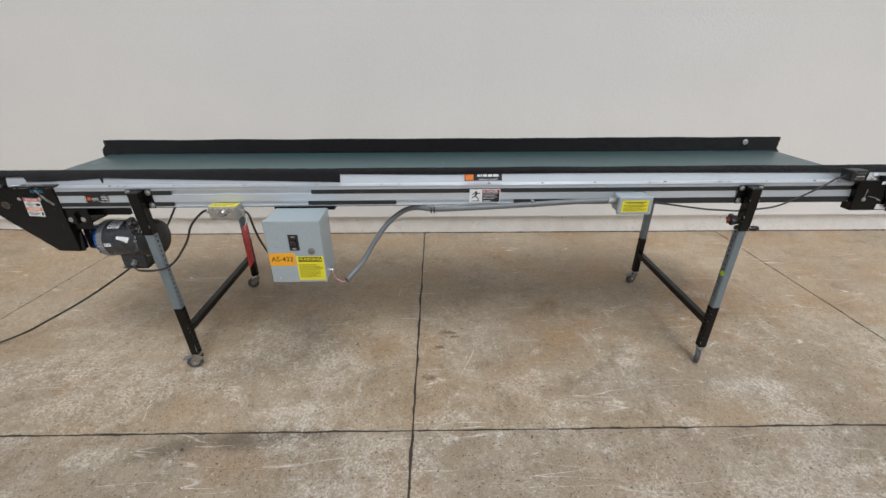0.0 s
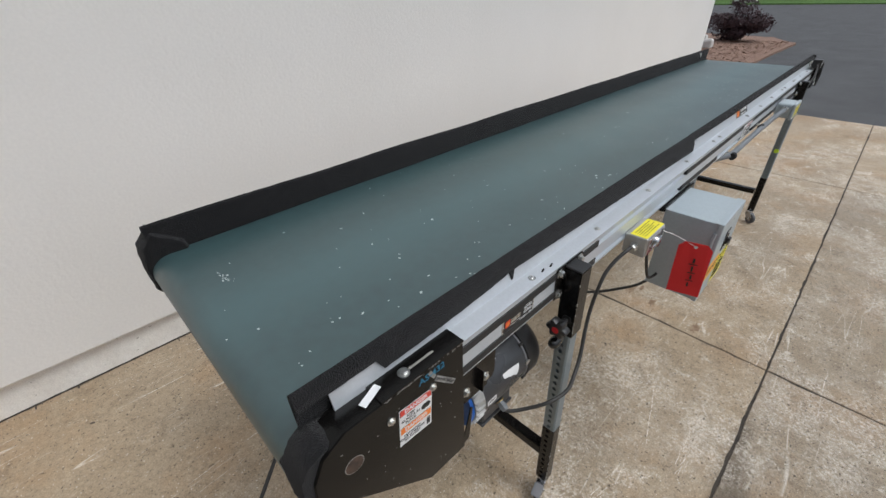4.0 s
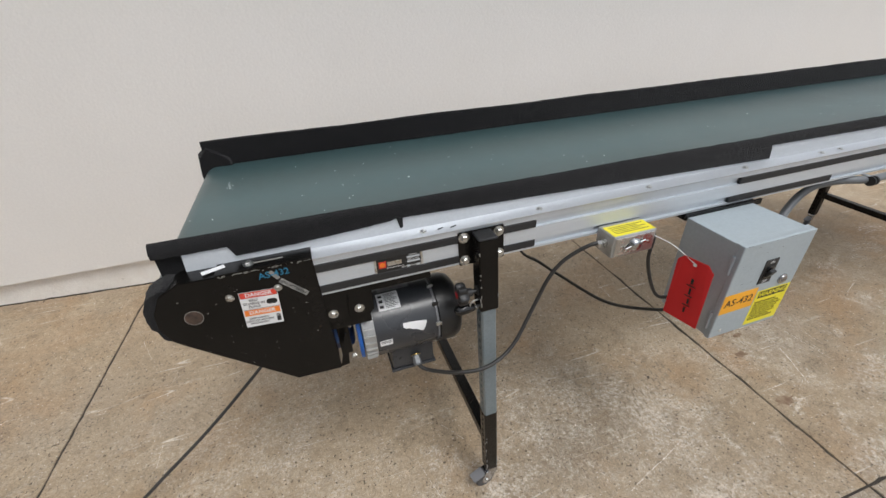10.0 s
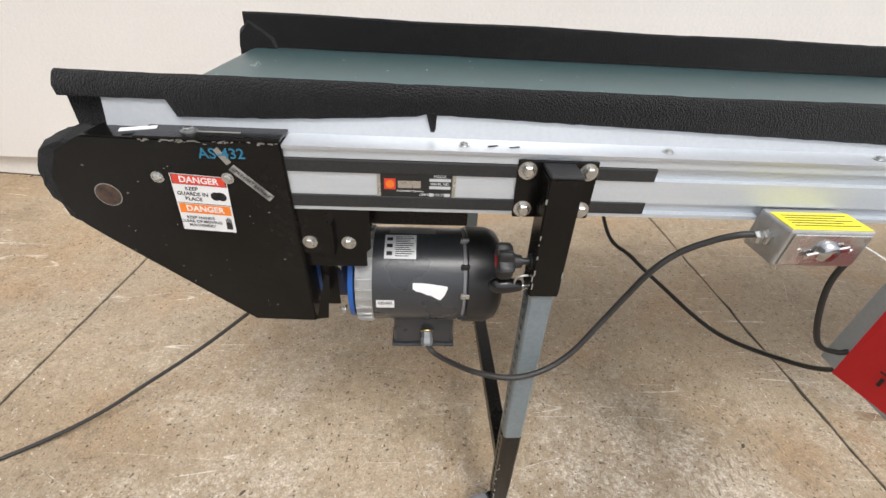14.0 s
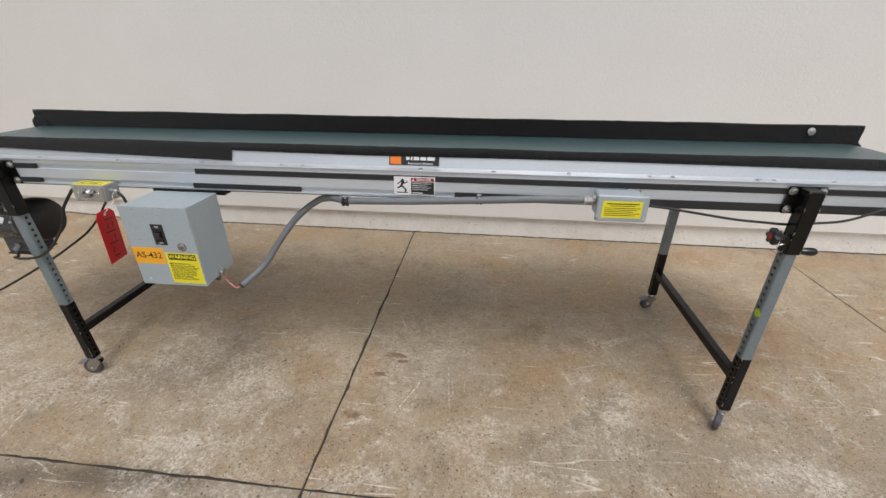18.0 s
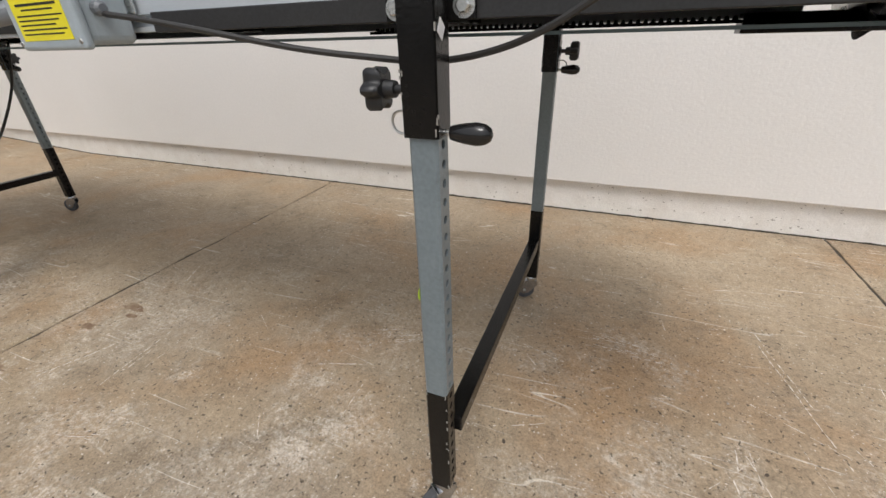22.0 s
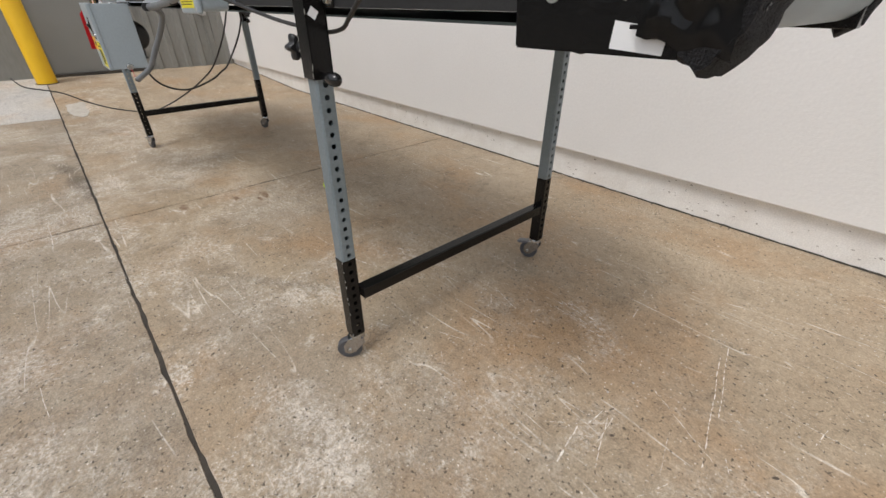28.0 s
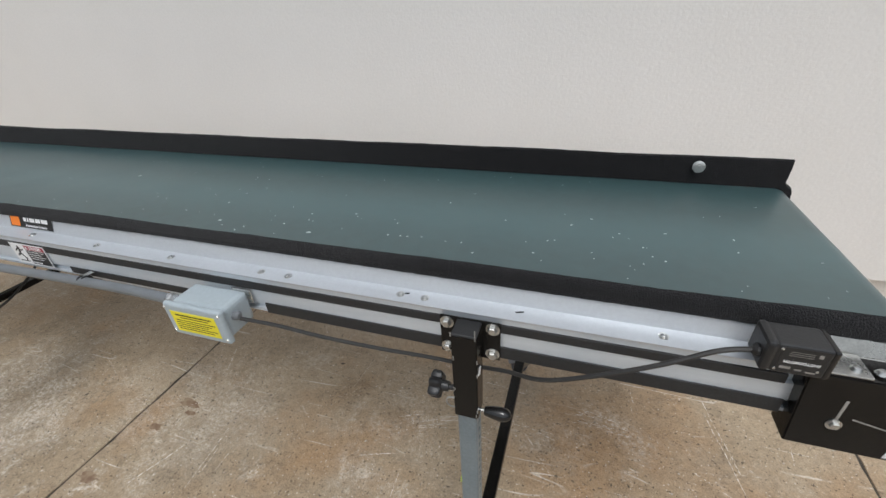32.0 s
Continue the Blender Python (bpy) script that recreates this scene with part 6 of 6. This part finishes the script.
fc = thing("power_cable", (-3.0, 1.8, 0), "long black power cable lying across the concrete slabs", "cable")
part("cable", hose([(-1.56, 2.585, 0.95), (-1.59, 2.56, 0.84), (-1.66, 2.51, 0.67), (-1.774, 2.415, 0.46), (-1.90, 2.33, 0.345), (-2.044, 2.243, 0.248), (-2.19, 2.155, 0.163), (-2.338, 2.072, 0.092), (-2.48, 1.985, 0.035), (-2.66, 1.88, 0.007), (-2.98, 1.69, 0.014), (-3.39, 1.53, 0.035), (-3.97, 1.36, 0.064), (-4.4, 1.10, 0.086), (-4.75, 1.02, 0.103), (-4.97, 0.98, 0.13)], 0.0062, 10), CABLE, fc, smooth=True)

tag = thing("paper_tag", (-0.82, 1.70, 0.72), "red card tag with dark handwriting tied to the switch box", "tag", base=TILTED)
tm = Matrix.Translation((-0.784, 1.612, 0.884)) @ Matrix.Rotation(radians(-79), 4, "Z") @ Matrix.Rotation(radians(-2), 4, "X") @ Matrix(((1, 0, 0, 0), (0, 0, -1, 0), (0, 1, 0, 0), (0, 0, 0, 1))) @ Matrix.Rotation(radians(2), 4, "Z")
bm = bmesh.new()
card = [(-0.046, -0.185), (0.046, -0.185), (0.046, -0.016), (0.030, 0.002), (-0.030, 0.002), (-0.046, -0.016)]
lo = [bm.verts.new((u, v, 0.010 * ((v + 0.11) / 0.11) ** 2)) for u, v in card]
up = [bm.verts.new((u, v, 0.0008 + 0.010 * ((v + 0.11) / 0.11) ** 2)) for u, v in card]
bm.faces.new(lo[::-1])
bm.faces.new(up)
for k in range(6):
    bm.faces.new((lo[k], lo[(k + 1) % 6], up[(k + 1) % 6], up[k]))
part("card", on_face(tm, bm), RED, tag)
part("eyelet", on_face(tm, lathe((0, -0.012, 0.008), Matrix(), [(0, 0.005), (0, 0.003), (0.003, 0.003), (0.003, 0.005)], 14)), WHITE, tag, "white eyelet")
bars(tm @ Matrix.Rotation(radians(-88), 4, "Z"), [(0.05, 0.066, 0.004, 0.006), (0.07, 0.073, 0.004, 0.024), (0.078, 0.096, 0.004, 0.005), (0.10, 0.103, 0.004, 0.02), (0.109, 0.124, 0.006, 0.005), (0.128, 0.131, 0.004, 0.02), (0.137, 0.152, 0.002, 0.005)], INK, tag, 0.0112, "writing")
bars(tm @ Matrix.Rotation(radians(-86), 4, "Z"), [(0.025, 0.030, 0.000, 0.045), (0.042, 0.060, 0.012, 0.006), (0.042, 0.060, -0.014, 0.006), (0.070, 0.075, 0.002, 0.050), (0.086, 0.104, -0.010, 0.006), (0.112, 0.117, 0.000, 0.044), (0.128, 0.150, 0.010, 0.006), (0.160, 0.165, 0.0, 0.03)], INK, tag, -0.0012, "writing")
part("string", hose([tuple(tm @ Vector((0, -0.01, 0.010))), (-0.806, 1.67, 0.896), (-0.826, 1.695, 0.908), (-0.842, 1.72, 0.914)], 0.0011, 6), WHITE, tag, "thin white string", smooth=True)

# ---- scratches on the slabs ----
rnd = random.Random(31)


def scratch(a, b, w, seed):
    """A broken chalky scrape from a to b."""
    bm = bmesh.new()
    a, b = Vector((*a, floor_z(a[0]) + 0.0006)), Vector((*b, floor_z(b[0]) + 0.0006))
    d = (b - a).normalized()
    n = Vector((-d.y, d.x, 0))
    ln = (b - a).length
    t = 0.0
    r2 = random.Random(seed)
    while t < ln:
        s = min(r2.uniform(0.01, 0.05), ln - t)
        if r2.random() < 0.9 and s > 0.003:
            k = max(2, int(s / 0.006))
            off = noise.noise(a + d * t * 8) * 0.004
            lo, hi = [], []
            for i in range(k + 1):
                c = a + d * (t + s * i / k) + n * (off + r2.uniform(-0.0006, 0.0006))
                h = w * r2.uniform(0.25, 1.0) * (0.2 if i in (0, k) else 1.0)
                lo.append(bm.verts.new(c - n * h))
                hi.append(bm.verts.new(c + n * h))
            for i in range(k):
                bm.faces.new((lo[i], lo[i + 1], hi[i + 1], hi[i]))
        t += s + r2.uniform(0.0, 0.008)
    return bm


MARKS = [
         ((-1.41, 1.55), (-1.34, 1.35), 0.0014), ((-0.82, 1.53), (-0.51, 1.62), 0.0016), ((0.06, 2.40), (0.15, 2.21), 0.0014), ((-0.20, 2.57), (-0.21, 2.43), 0.0014), ((-0.20, 2.13), (-0.21, 2.06), 0.001),
         ((-1.18, 1.58), (-0.96, 1.53), 0.005), ((-0.87, 1.41), (-0.59, 1.41), 0.006), ((0.28, 1.84), (0.20, 1.65), 0.0024), ((0.40, 1.98), (0.43, 1.70), 0.0018), ((0.43, 1.87), (0.44, 1.77), 0.0012),
         ((0.49, 1.87), (0.49, 1.79), 0.001), ((1.10, 2.18), (1.39, 2.29), 0.006), ((1.01, 2.01), (1.16, 2.06), 0.0012), ((0.98, 1.79), (1.03, 1.73), 0.0016), ((0.64, 2.15), (0.73, 2.09), 0.001),
         ((0.49, 1.54), (0.70, 1.62), 0.006), ((1.01, 2.01), (1.18, 2.07), 0.001), ((1.09, 2.19), (1.39, 2.31), 0.004), ((1.60, 2.33), (1.74, 2.29), 0.001), ((2.20, 2.13), (2.21, 2.03), 0.001),
         ((2.32, 2.65), (2.39, 2.34), 0.0016), ((1.19, 1.99), (1.20, 1.86), 0.0012), ((2.17, 2.13), (2.16, 2.00), 0.002), ((1.79, 2.45), (1.99, 2.44), 0.004), ((1.64, 2.00), (1.83, 2.09), 0.0012),
         ((2.31, 2.62), (2.41, 2.16), 0.0016), ((2.19, 2.12), (2.24, 1.96), 0.0012), ((2.15, 2.04), (2.17, 1.91), 0.0024), ((2.44, 2.23), (2.46, 2.19), 0.0016), ((1.78, 2.41), (2.08, 2.39), 0.005)]
bm = bmesh.new()
for k, (a, b, w) in enumerate(MARKS):
    if w < 0.003:
        merge(bm, scratch(a, b, w * 1.15, k))
        continue
    for c in range(9):
        u0 = rnd.uniform(0, 0.6)
        u1 = u0 + rnd.uniform(0.15, 0.4)
        ox, oq = rnd.gauss(0, 0.016), rnd.gauss(0, 0.016)
        merge(bm, scratch((a[0] + (b[0] - a[0]) * u0 + ox, a[1] + (b[1] - a[1]) * u0 + oq), (a[0] + (b[0] - a[0]) * u1 + ox, a[1] + (b[1] - a[1]) * u1 + oq + rnd.gauss(0, 0.006)), rnd.uniform(0.0006, 0.0016), 300 + 10 * k + c))
for k in range(150):
    x, q = rnd.uniform(-2.7, 3.6), rnd.uniform(0.3, 3.1)
    ang = rnd.choice((rnd.gauss(0.15, 0.25), rnd.gauss(1.4, 0.4), rnd.uniform(0, 3.1)))
    ln = rnd.uniform(0.03, 0.22)
    merge(bm, scratch((x, q), (x + ln * math.cos(ang), q + ln * math.sin(ang)), rnd.uniform(0.0004, 0.0011), 100 + k))
part("scrape_mark", bm, SCUFF, pad, "pale scrape marks on the concrete", kind="stuff")
bm = bmesh.new()
for k in range(420):
    x, q = rnd.uniform(-4.5, 5.0), rnd.uniform(-0.5, 3.5)
    s = rnd.choice((0.0015, 0.002, 0.003, 0.0045))
    merge(bm, lathe((x, q, -0.0002), Matrix.Rotation(rnd.uniform(0, 6), 4, "Z") @ Matrix.Diagonal((1, rnd.uniform(0.5, 1), 1, 1)), [(0, s), (s * 0.5, s * 0.8), (s * 0.8, s * 0.3)], 5))
part("grit", bm, PATCH, pad, "small pale grit and crumbs", kind="stuff")
bm = bmesh.new()
for k in range(26):
    x, q = rnd.uniform(-3.2, 4.5), rnd.uniform(-0.8, 3.4)
    s = rnd.uniform(0.006, 0.014)
    merge(bm, lathe((x, q, 0.0), Matrix.Rotation(rnd.uniform(0, 6), 4, "Z") @ Matrix.Diagonal((1, rnd.uniform(0.3, 0.7), 1, 1)), [(0.0002, s), (0.0012, s * 0.7)], 7))
part("dry_leaf", bm, BARK, pad, "small brown leaf bits", kind="stuff")
# tyre tread prints across the slab
bm = bmesh.new()
for k in range(46):
    t = k / 45
    cx, cq = -1.75 + 1.42 * t, 1.34 + 0.64 * t
    for row in (-1, 1):
        for seg in range(3):
            if rnd.random() < 0.25:
                continue
            o = row * 0.052 + (seg - 1) * 0.028
            x, q = cx - 0.41 * o + rnd.uniform(-0.003, 0.003), cq + 0.91 * o
            m = Matrix.Translation((x, q, 0.0004)) @ Matrix.Rotation(0.42 + row * 0.6 + math.pi / 2, 4, "Z")
            w, h = rnd.uniform(0.008, 0.014), rnd.uniform(0.003, 0.0055)
            bm.faces.new([bm.verts.new(m @ Vector(c)) for c in ((-w, -h, 0), (-w * 0.2, -h * rnd.uniform(0.6, 1.3), 0), (w, -h * 0.7, 0), (w * rnd.uniform(0.7, 1), h, 0), (0, h * rnd.uniform(0.6, 1.2), 0), (-w * 0.9, h * 0.6, 0))])
part("tread_print", bm, STAIN, pad, "faint dark tyre tread prints", kind="stuff")
# brown stains
for x, q, a, b in ((0.13, 2.01, 0.055, 0.022), (0.08, 1.87, 0.03, 0.018), (0.17, 1.97, 0.03, 0.012), (0.02, 1.62, 0.05, 0.02)):
    bm = bmesh.new()
    bm.faces.new([bm.verts.new((x + a * (1 + rnd.uniform(-0.35, 0.3)) * math.cos(t), q + b * (1 + rnd.uniform(-0.4, 0.3)) * math.sin(t), 0.0005)) for t in [k * math.tau / 18 for k in range(18)]])
    part("stain", bm, RUST, pad, "reddish brown stain")

# ---- beyond the pad ----
bed = flat("mulch_bed", [(5.82, 3.76), (15.4, 3.72), (17.0, 4.6), (18.5, 9.0), (5.82, 9.0)], 0.0, 0.06, MULCH, "planting bed covered with red-brown bark mulch", "planting bed", kind="", cuts=14, rough=0.03)
bm = bmesh.new()
for k in range(2600):
    x, q = rnd.uniform(6.2, 15.6), rnd.uniform(3.85, 6.4)
    s = rnd.uniform(0.02, 0.05)
    merge_m = Matrix.Translation((x, q, 0.015)) @ Euler((rnd.uniform(-0.5, 0.5), rnd.uniform(-0.5, 0.5), rnd.uniform(0, 6))).to_matrix().to_4x4()
    vs = [bm.verts.new(merge_m @ Vector(c)) for c in ((-s, -s * 0.3, 0), (s, -s * 0.25, 0), (s * 0.9, s * 0.3, 0.004), (-s * 0.8, s * 0.3, 0.006))]
    bm.faces.new(vs)
tagged(part("bark_chips", bm, MULCH), "loose red-brown bark chips on the bed", "mulch", kind="stuff")


def leaves(n, centre, size, leaf, seed, hollow=0.55, flat_z=1.0):
    """Points for a crown: many small leaves in an uneven cloud with gaps."""
    g = np.random.default_rng(seed)
    verts, faces = [], []
    lumps = [(g.normal(0, 0.38, 3) * size, g.uniform(0.30, 0.55)) for _ in range(16)]
    for i in range(n):
        c, r = lumps[g.integers(len(lumps))]
        d = g.normal(0, 1, 3)
        d /= np.linalg.norm(d)
        p = np.array(centre) + c + d * r * np.array(size) * g.uniform(hollow, 1.0)
        u = g.normal(0, 1, 3)
        u /= np.linalg.norm(u)
        w = np.cross(u, d)
        w /= np.linalg.norm(w) + 1e-6
        s = leaf * g.uniform(0.6, 1.3)
        k = len(verts)
        verts += [tuple(p - u * s), tuple(p + w * s * 0.42 + d * s * 0.2), tuple(p + u * s), tuple(p - w * s * 0.42 + d * s * 0.2)]
        faces.append((k, k + 1, k + 2, k + 3))
    return verts, faces


def crown(name, n, centre, size, leaf, seed, material, parent, label=""):
    me = bpy.data.meshes.new(name)
    org = ORIGIN[parent]
    v, f = leaves(n, Vector(centre) - org, size, leaf, seed)
    me.from_pydata(v, [], f)
    me.materials.append(material)
    ob = new(name, me)
    ob.parent = parent
    ORIGIN[ob] = org
    return tagged(ob, label)


bush = thing("shrub", (15.2, 5.3, 0), "dark purple leafy shrub on the mulch bed", "shrub")
for k in range(7):
    a = k * math.tau / 7
    part("stem", hose([(15.2 + 0.1 * math.cos(a), 5.3 + 0.1 * math.sin(a), -0.02), (15.2 + 0.3 * math.cos(a), 5.3 + 0.3 * math.sin(a), 0.35), (15.2 + 0.6 * math.cos(a), 5.3 + 0.6 * math.sin(a), 0.75)], 0.012, 6, 4), BARK, bush)
crown("foliage", 6500, (15.2, 5.3, 0.55), (0.95, 0.95, 0.52), 0.05, 5, PURPLE, bush, "dark purple leaves")

kerb = thing("kerb_block", (13.0, 6.5, 0), "broken white concrete kerb block on the mulch", "kerb")
part("block", roughen(box(12.85, 13.15, 5.55, 8.5, 0.02, 0.34, 0.04), 0.03, 3.0, 2), STONE, kerb)
part("broken_end", roughen(box(12.8, 13.1, 5.35, 5.62, -0.02, 0.24, 0.05), 0.05, 5.0, 3), STONE, kerb)


def tree(x, y, h, r, seed, n, leaf=0.09, bare=0.3, mid=0.64, tall=0.38):
    t = thing("tree", (x, y, -0.05), "leafy green deciduous tree by the road", "tree", "trees by the road")
    part("trunk", hose([(x, y, -0.1), (x + 0.05, y, h * 0.25), (x - 0.06, y + 0.05, h * 0.5), (x, y, h * 0.8)], 0.02 * h, 10, 5), BARK, t, smooth=True)
    r2 = random.Random(seed)
    for k in range(7):
        a = r2.uniform(0, 6.3)
        z0 = h * r2.uniform(bare, 0.65)
        part("limb", hose([(x, y, z0), (x + r * 0.4 * math.cos(a), y + r * 0.4 * math.sin(a), z0 + h * 0.1), (x + r * 0.85 * math.cos(a), y + r * 0.85 * math.sin(a), z0 + h * 0.18)], 0.006 * h, 6, 4), BARK, t, smooth=True)
    crown("crown", n, (x, y, h * mid), (r, r, h * tall), leaf, seed, LEAF, t, "green leaves")
    return t


tree(13.6, 8.4, 3.0, 1.5, 3, 4500, 0.05, 0.2)
for k, (x, y, h, r) in enumerate(((58, 8, 9, 4.5), (62, 16, 10, 5), (60, 24, 9, 4.5), (66, 33, 11, 5.5), (64, 0, 9, 4.5), (70, 42, 12, 6), (66, -9, 9, 4.6), (75, 52, 12, 6))):
    tree(x + 8, y, h, r, 40 + k, 3200, 0.45, 0.15, 0.50, 0.49)
grass = flat("grass_verge", [(52, -40), (150, -60), (150, 120), (58, 70), (50, 20)], 0.05, 0.1, GRASS, "bright green mown grass beyond the road", "grass", cuts=6, rough=0.05)
rock = thing("boulder", (54.5, 14.4, 0), "pale rounded boulder on the grass edge", "boulder")
part("stone", roughen(lathe((54.5, 14.4, -0.1), "z", [(0, 0.9), (0.3, 1.05), (0.6, 0.85), (0.85, 0.4), (0.9, 0.05)], 14), 0.12, 1.4), STONE, rock, smooth=True)

drain = thing("drain_grate", (14.0, 0.28, -0.05), "dark slotted storm drain grate in the asphalt", "drain")
part("frame", box(13.72, 14.28, -0.20, 0.72, -0.06, -0.042, 0.004), JOINT, drain)
for k in range(9):
    part("bar", box(13.76, 14.24, -0.15 + 0.093 * k, -0.11 + 0.093 * k, -0.042, -0.036, 0.002), DARKSIDE, drain)

# ---- parked car at the edge of the drive ----
CARM = Matrix.Translation((8.55, -4.68, -0.05)) @ Matrix.Rotation(radians(-7), 4, "Z")
car = thing("car", (0, 0, 0), "black parked car with silver alloy wheels", "car", base=CARM)
body = [(-0.85, 0.32), (-0.92, 0.55), (-0.86, 0.82), (-0.55, 0.98), (0.35, 1.08), (0.95, 1.62), (1.4, 1.74), (2.7, 1.74), (3.45, 1.62), (3.75, 1.1), (3.8, 0.6), (3.7, 0.34)]


def car_shell():
    bm = bmesh.new()
    rings = []
    for q, inset, low in ((-1.86, 0.06, 0.0), (-1.8, 0.0, 0.0), (-0.93, 0.0, 0.0), (-0.06, 0.0, 0.0), (0.0, 0.06, 0.0)):
        ring = []
        for x, z in body:
            t = max(0.0, (z - 1.0) / 0.74)
            side = 0.16 * t * (1 if q < -0.93 else -1 if q > -0.93 else 0)
            ring.append(bm.verts.new((x + (inset if x < 0 else -inset), q + side, z - inset * 0.3)))
        rings.append(ring)
    n = len(body)
    for p, q in zip(rings, rings[1:]):
        for k in range(n):
            bm.faces.new((p[k], p[(k + 1) % n], q[(k + 1) % n], q[k]))
    bm.faces.new(rings[0][::-1])
    bm.faces.new(rings[-1])
    return bm


part("body", car_shell(), CARPAINT, car, smooth=True)
for q0, q1 in ((-0.152, -0.140), (-1.720, -1.708)):
    part("side_window", prism([(0.55, 1.14), (1.05, 1.56), (1.5, 1.64), (2.6, 1.64), (3.25, 1.52), (3.3, 1.14)], q0 + 0.06 if q0 > -1 else q0 - 0.06, q1 + 0.06 if q0 > -1 else q1 - 0.06), GLASS, car, "dark side glass")
part("windscreen", prism([(0.36, 1.11), (0.93, 1.60), (0.905, 1.60), (0.335, 1.11)], -1.62, -0.24), GLASS, car, "dark windscreen")
part("sill", box(0.35, 2.35, -0.04, 0.03, 0.26, 0.36, 0.02), PLASTIC, car, "dark plastic sill")
part("running_board", box(0.45, 2.3, 0.0, 0.07, 0.37, 0.395, 0.008), CHROME, car, "bright side step")
part("front_bumper", box(-0.96, -0.82, -1.78, -0.08, 0.27, 0.52, 0.05), PLASTIC, car, "dark front bumper")
part("number_plate", box(-0.985, -0.965, -1.2, -0.7, 0.42, 0.53, 0.004), WHITE, car, "pale blank number plate")
for q in (-1.66, -0.2):
    part("headlight", roughen(box(-0.93, -0.62, q - 0.16, q + 0.16, 0.68, 0.82, 0.04), 0.01, 4), GLASS, car, "clear headlight")
for x in (0.0, 2.78):
    for q, s in ((-0.02, 1), (-1.84, -1)):
        wheel = part("wheel", lathe((x, q - s * 0.21 if s > 0 else q, 0.365), "y", [(0, 0.24), (0, 0.33), (0.03, 0.365), (0.19, 0.365), (0.22, 0.33), (0.22, 0.24)], 36), RUBBER, car, "black tyre with a silver rim", smooth=True)
        fy = q + 0.012 if s > 0 else q - 0.012
        part("rim", lathe((x, fy - s * 0.09, 0.365), Matrix.Rotation(radians(-90 * s), 4, "X"), [(0, 0.02), (0.0, 0.235), (0.09, 0.25), (0.092, 0.235), (0.02, 0.22), (0.02, 0.02)], 36), DARKSIDE, wheel, smooth=True)
        for k in range(10):
            sp = box(0.03, 0.235, -0.011, 0.011, -0.014, 0.0, 0.004)
            bmesh.ops.transform(sp, matrix=Matrix.Translation((x, fy, 0.365)) @ Matrix.Rotation(radians(90), 4, "X") @ Matrix.Rotation((k // 2) * math.tau / 5 + (k % 2) * 0.32 + 0.3, 4, "Z"), verts=sp.verts)
            part("spoke", sp, CHROME, wheel, "silver spoke")
        part("hub_cap", lathe((x, fy - s * 0.02, 0.365), Matrix.Rotation(radians(-90 * s), 4, "X"), [(0, 0.05), (0.02, 0.045), (0.026, 0.02)], 20), CHROME, wheel, smooth=True)
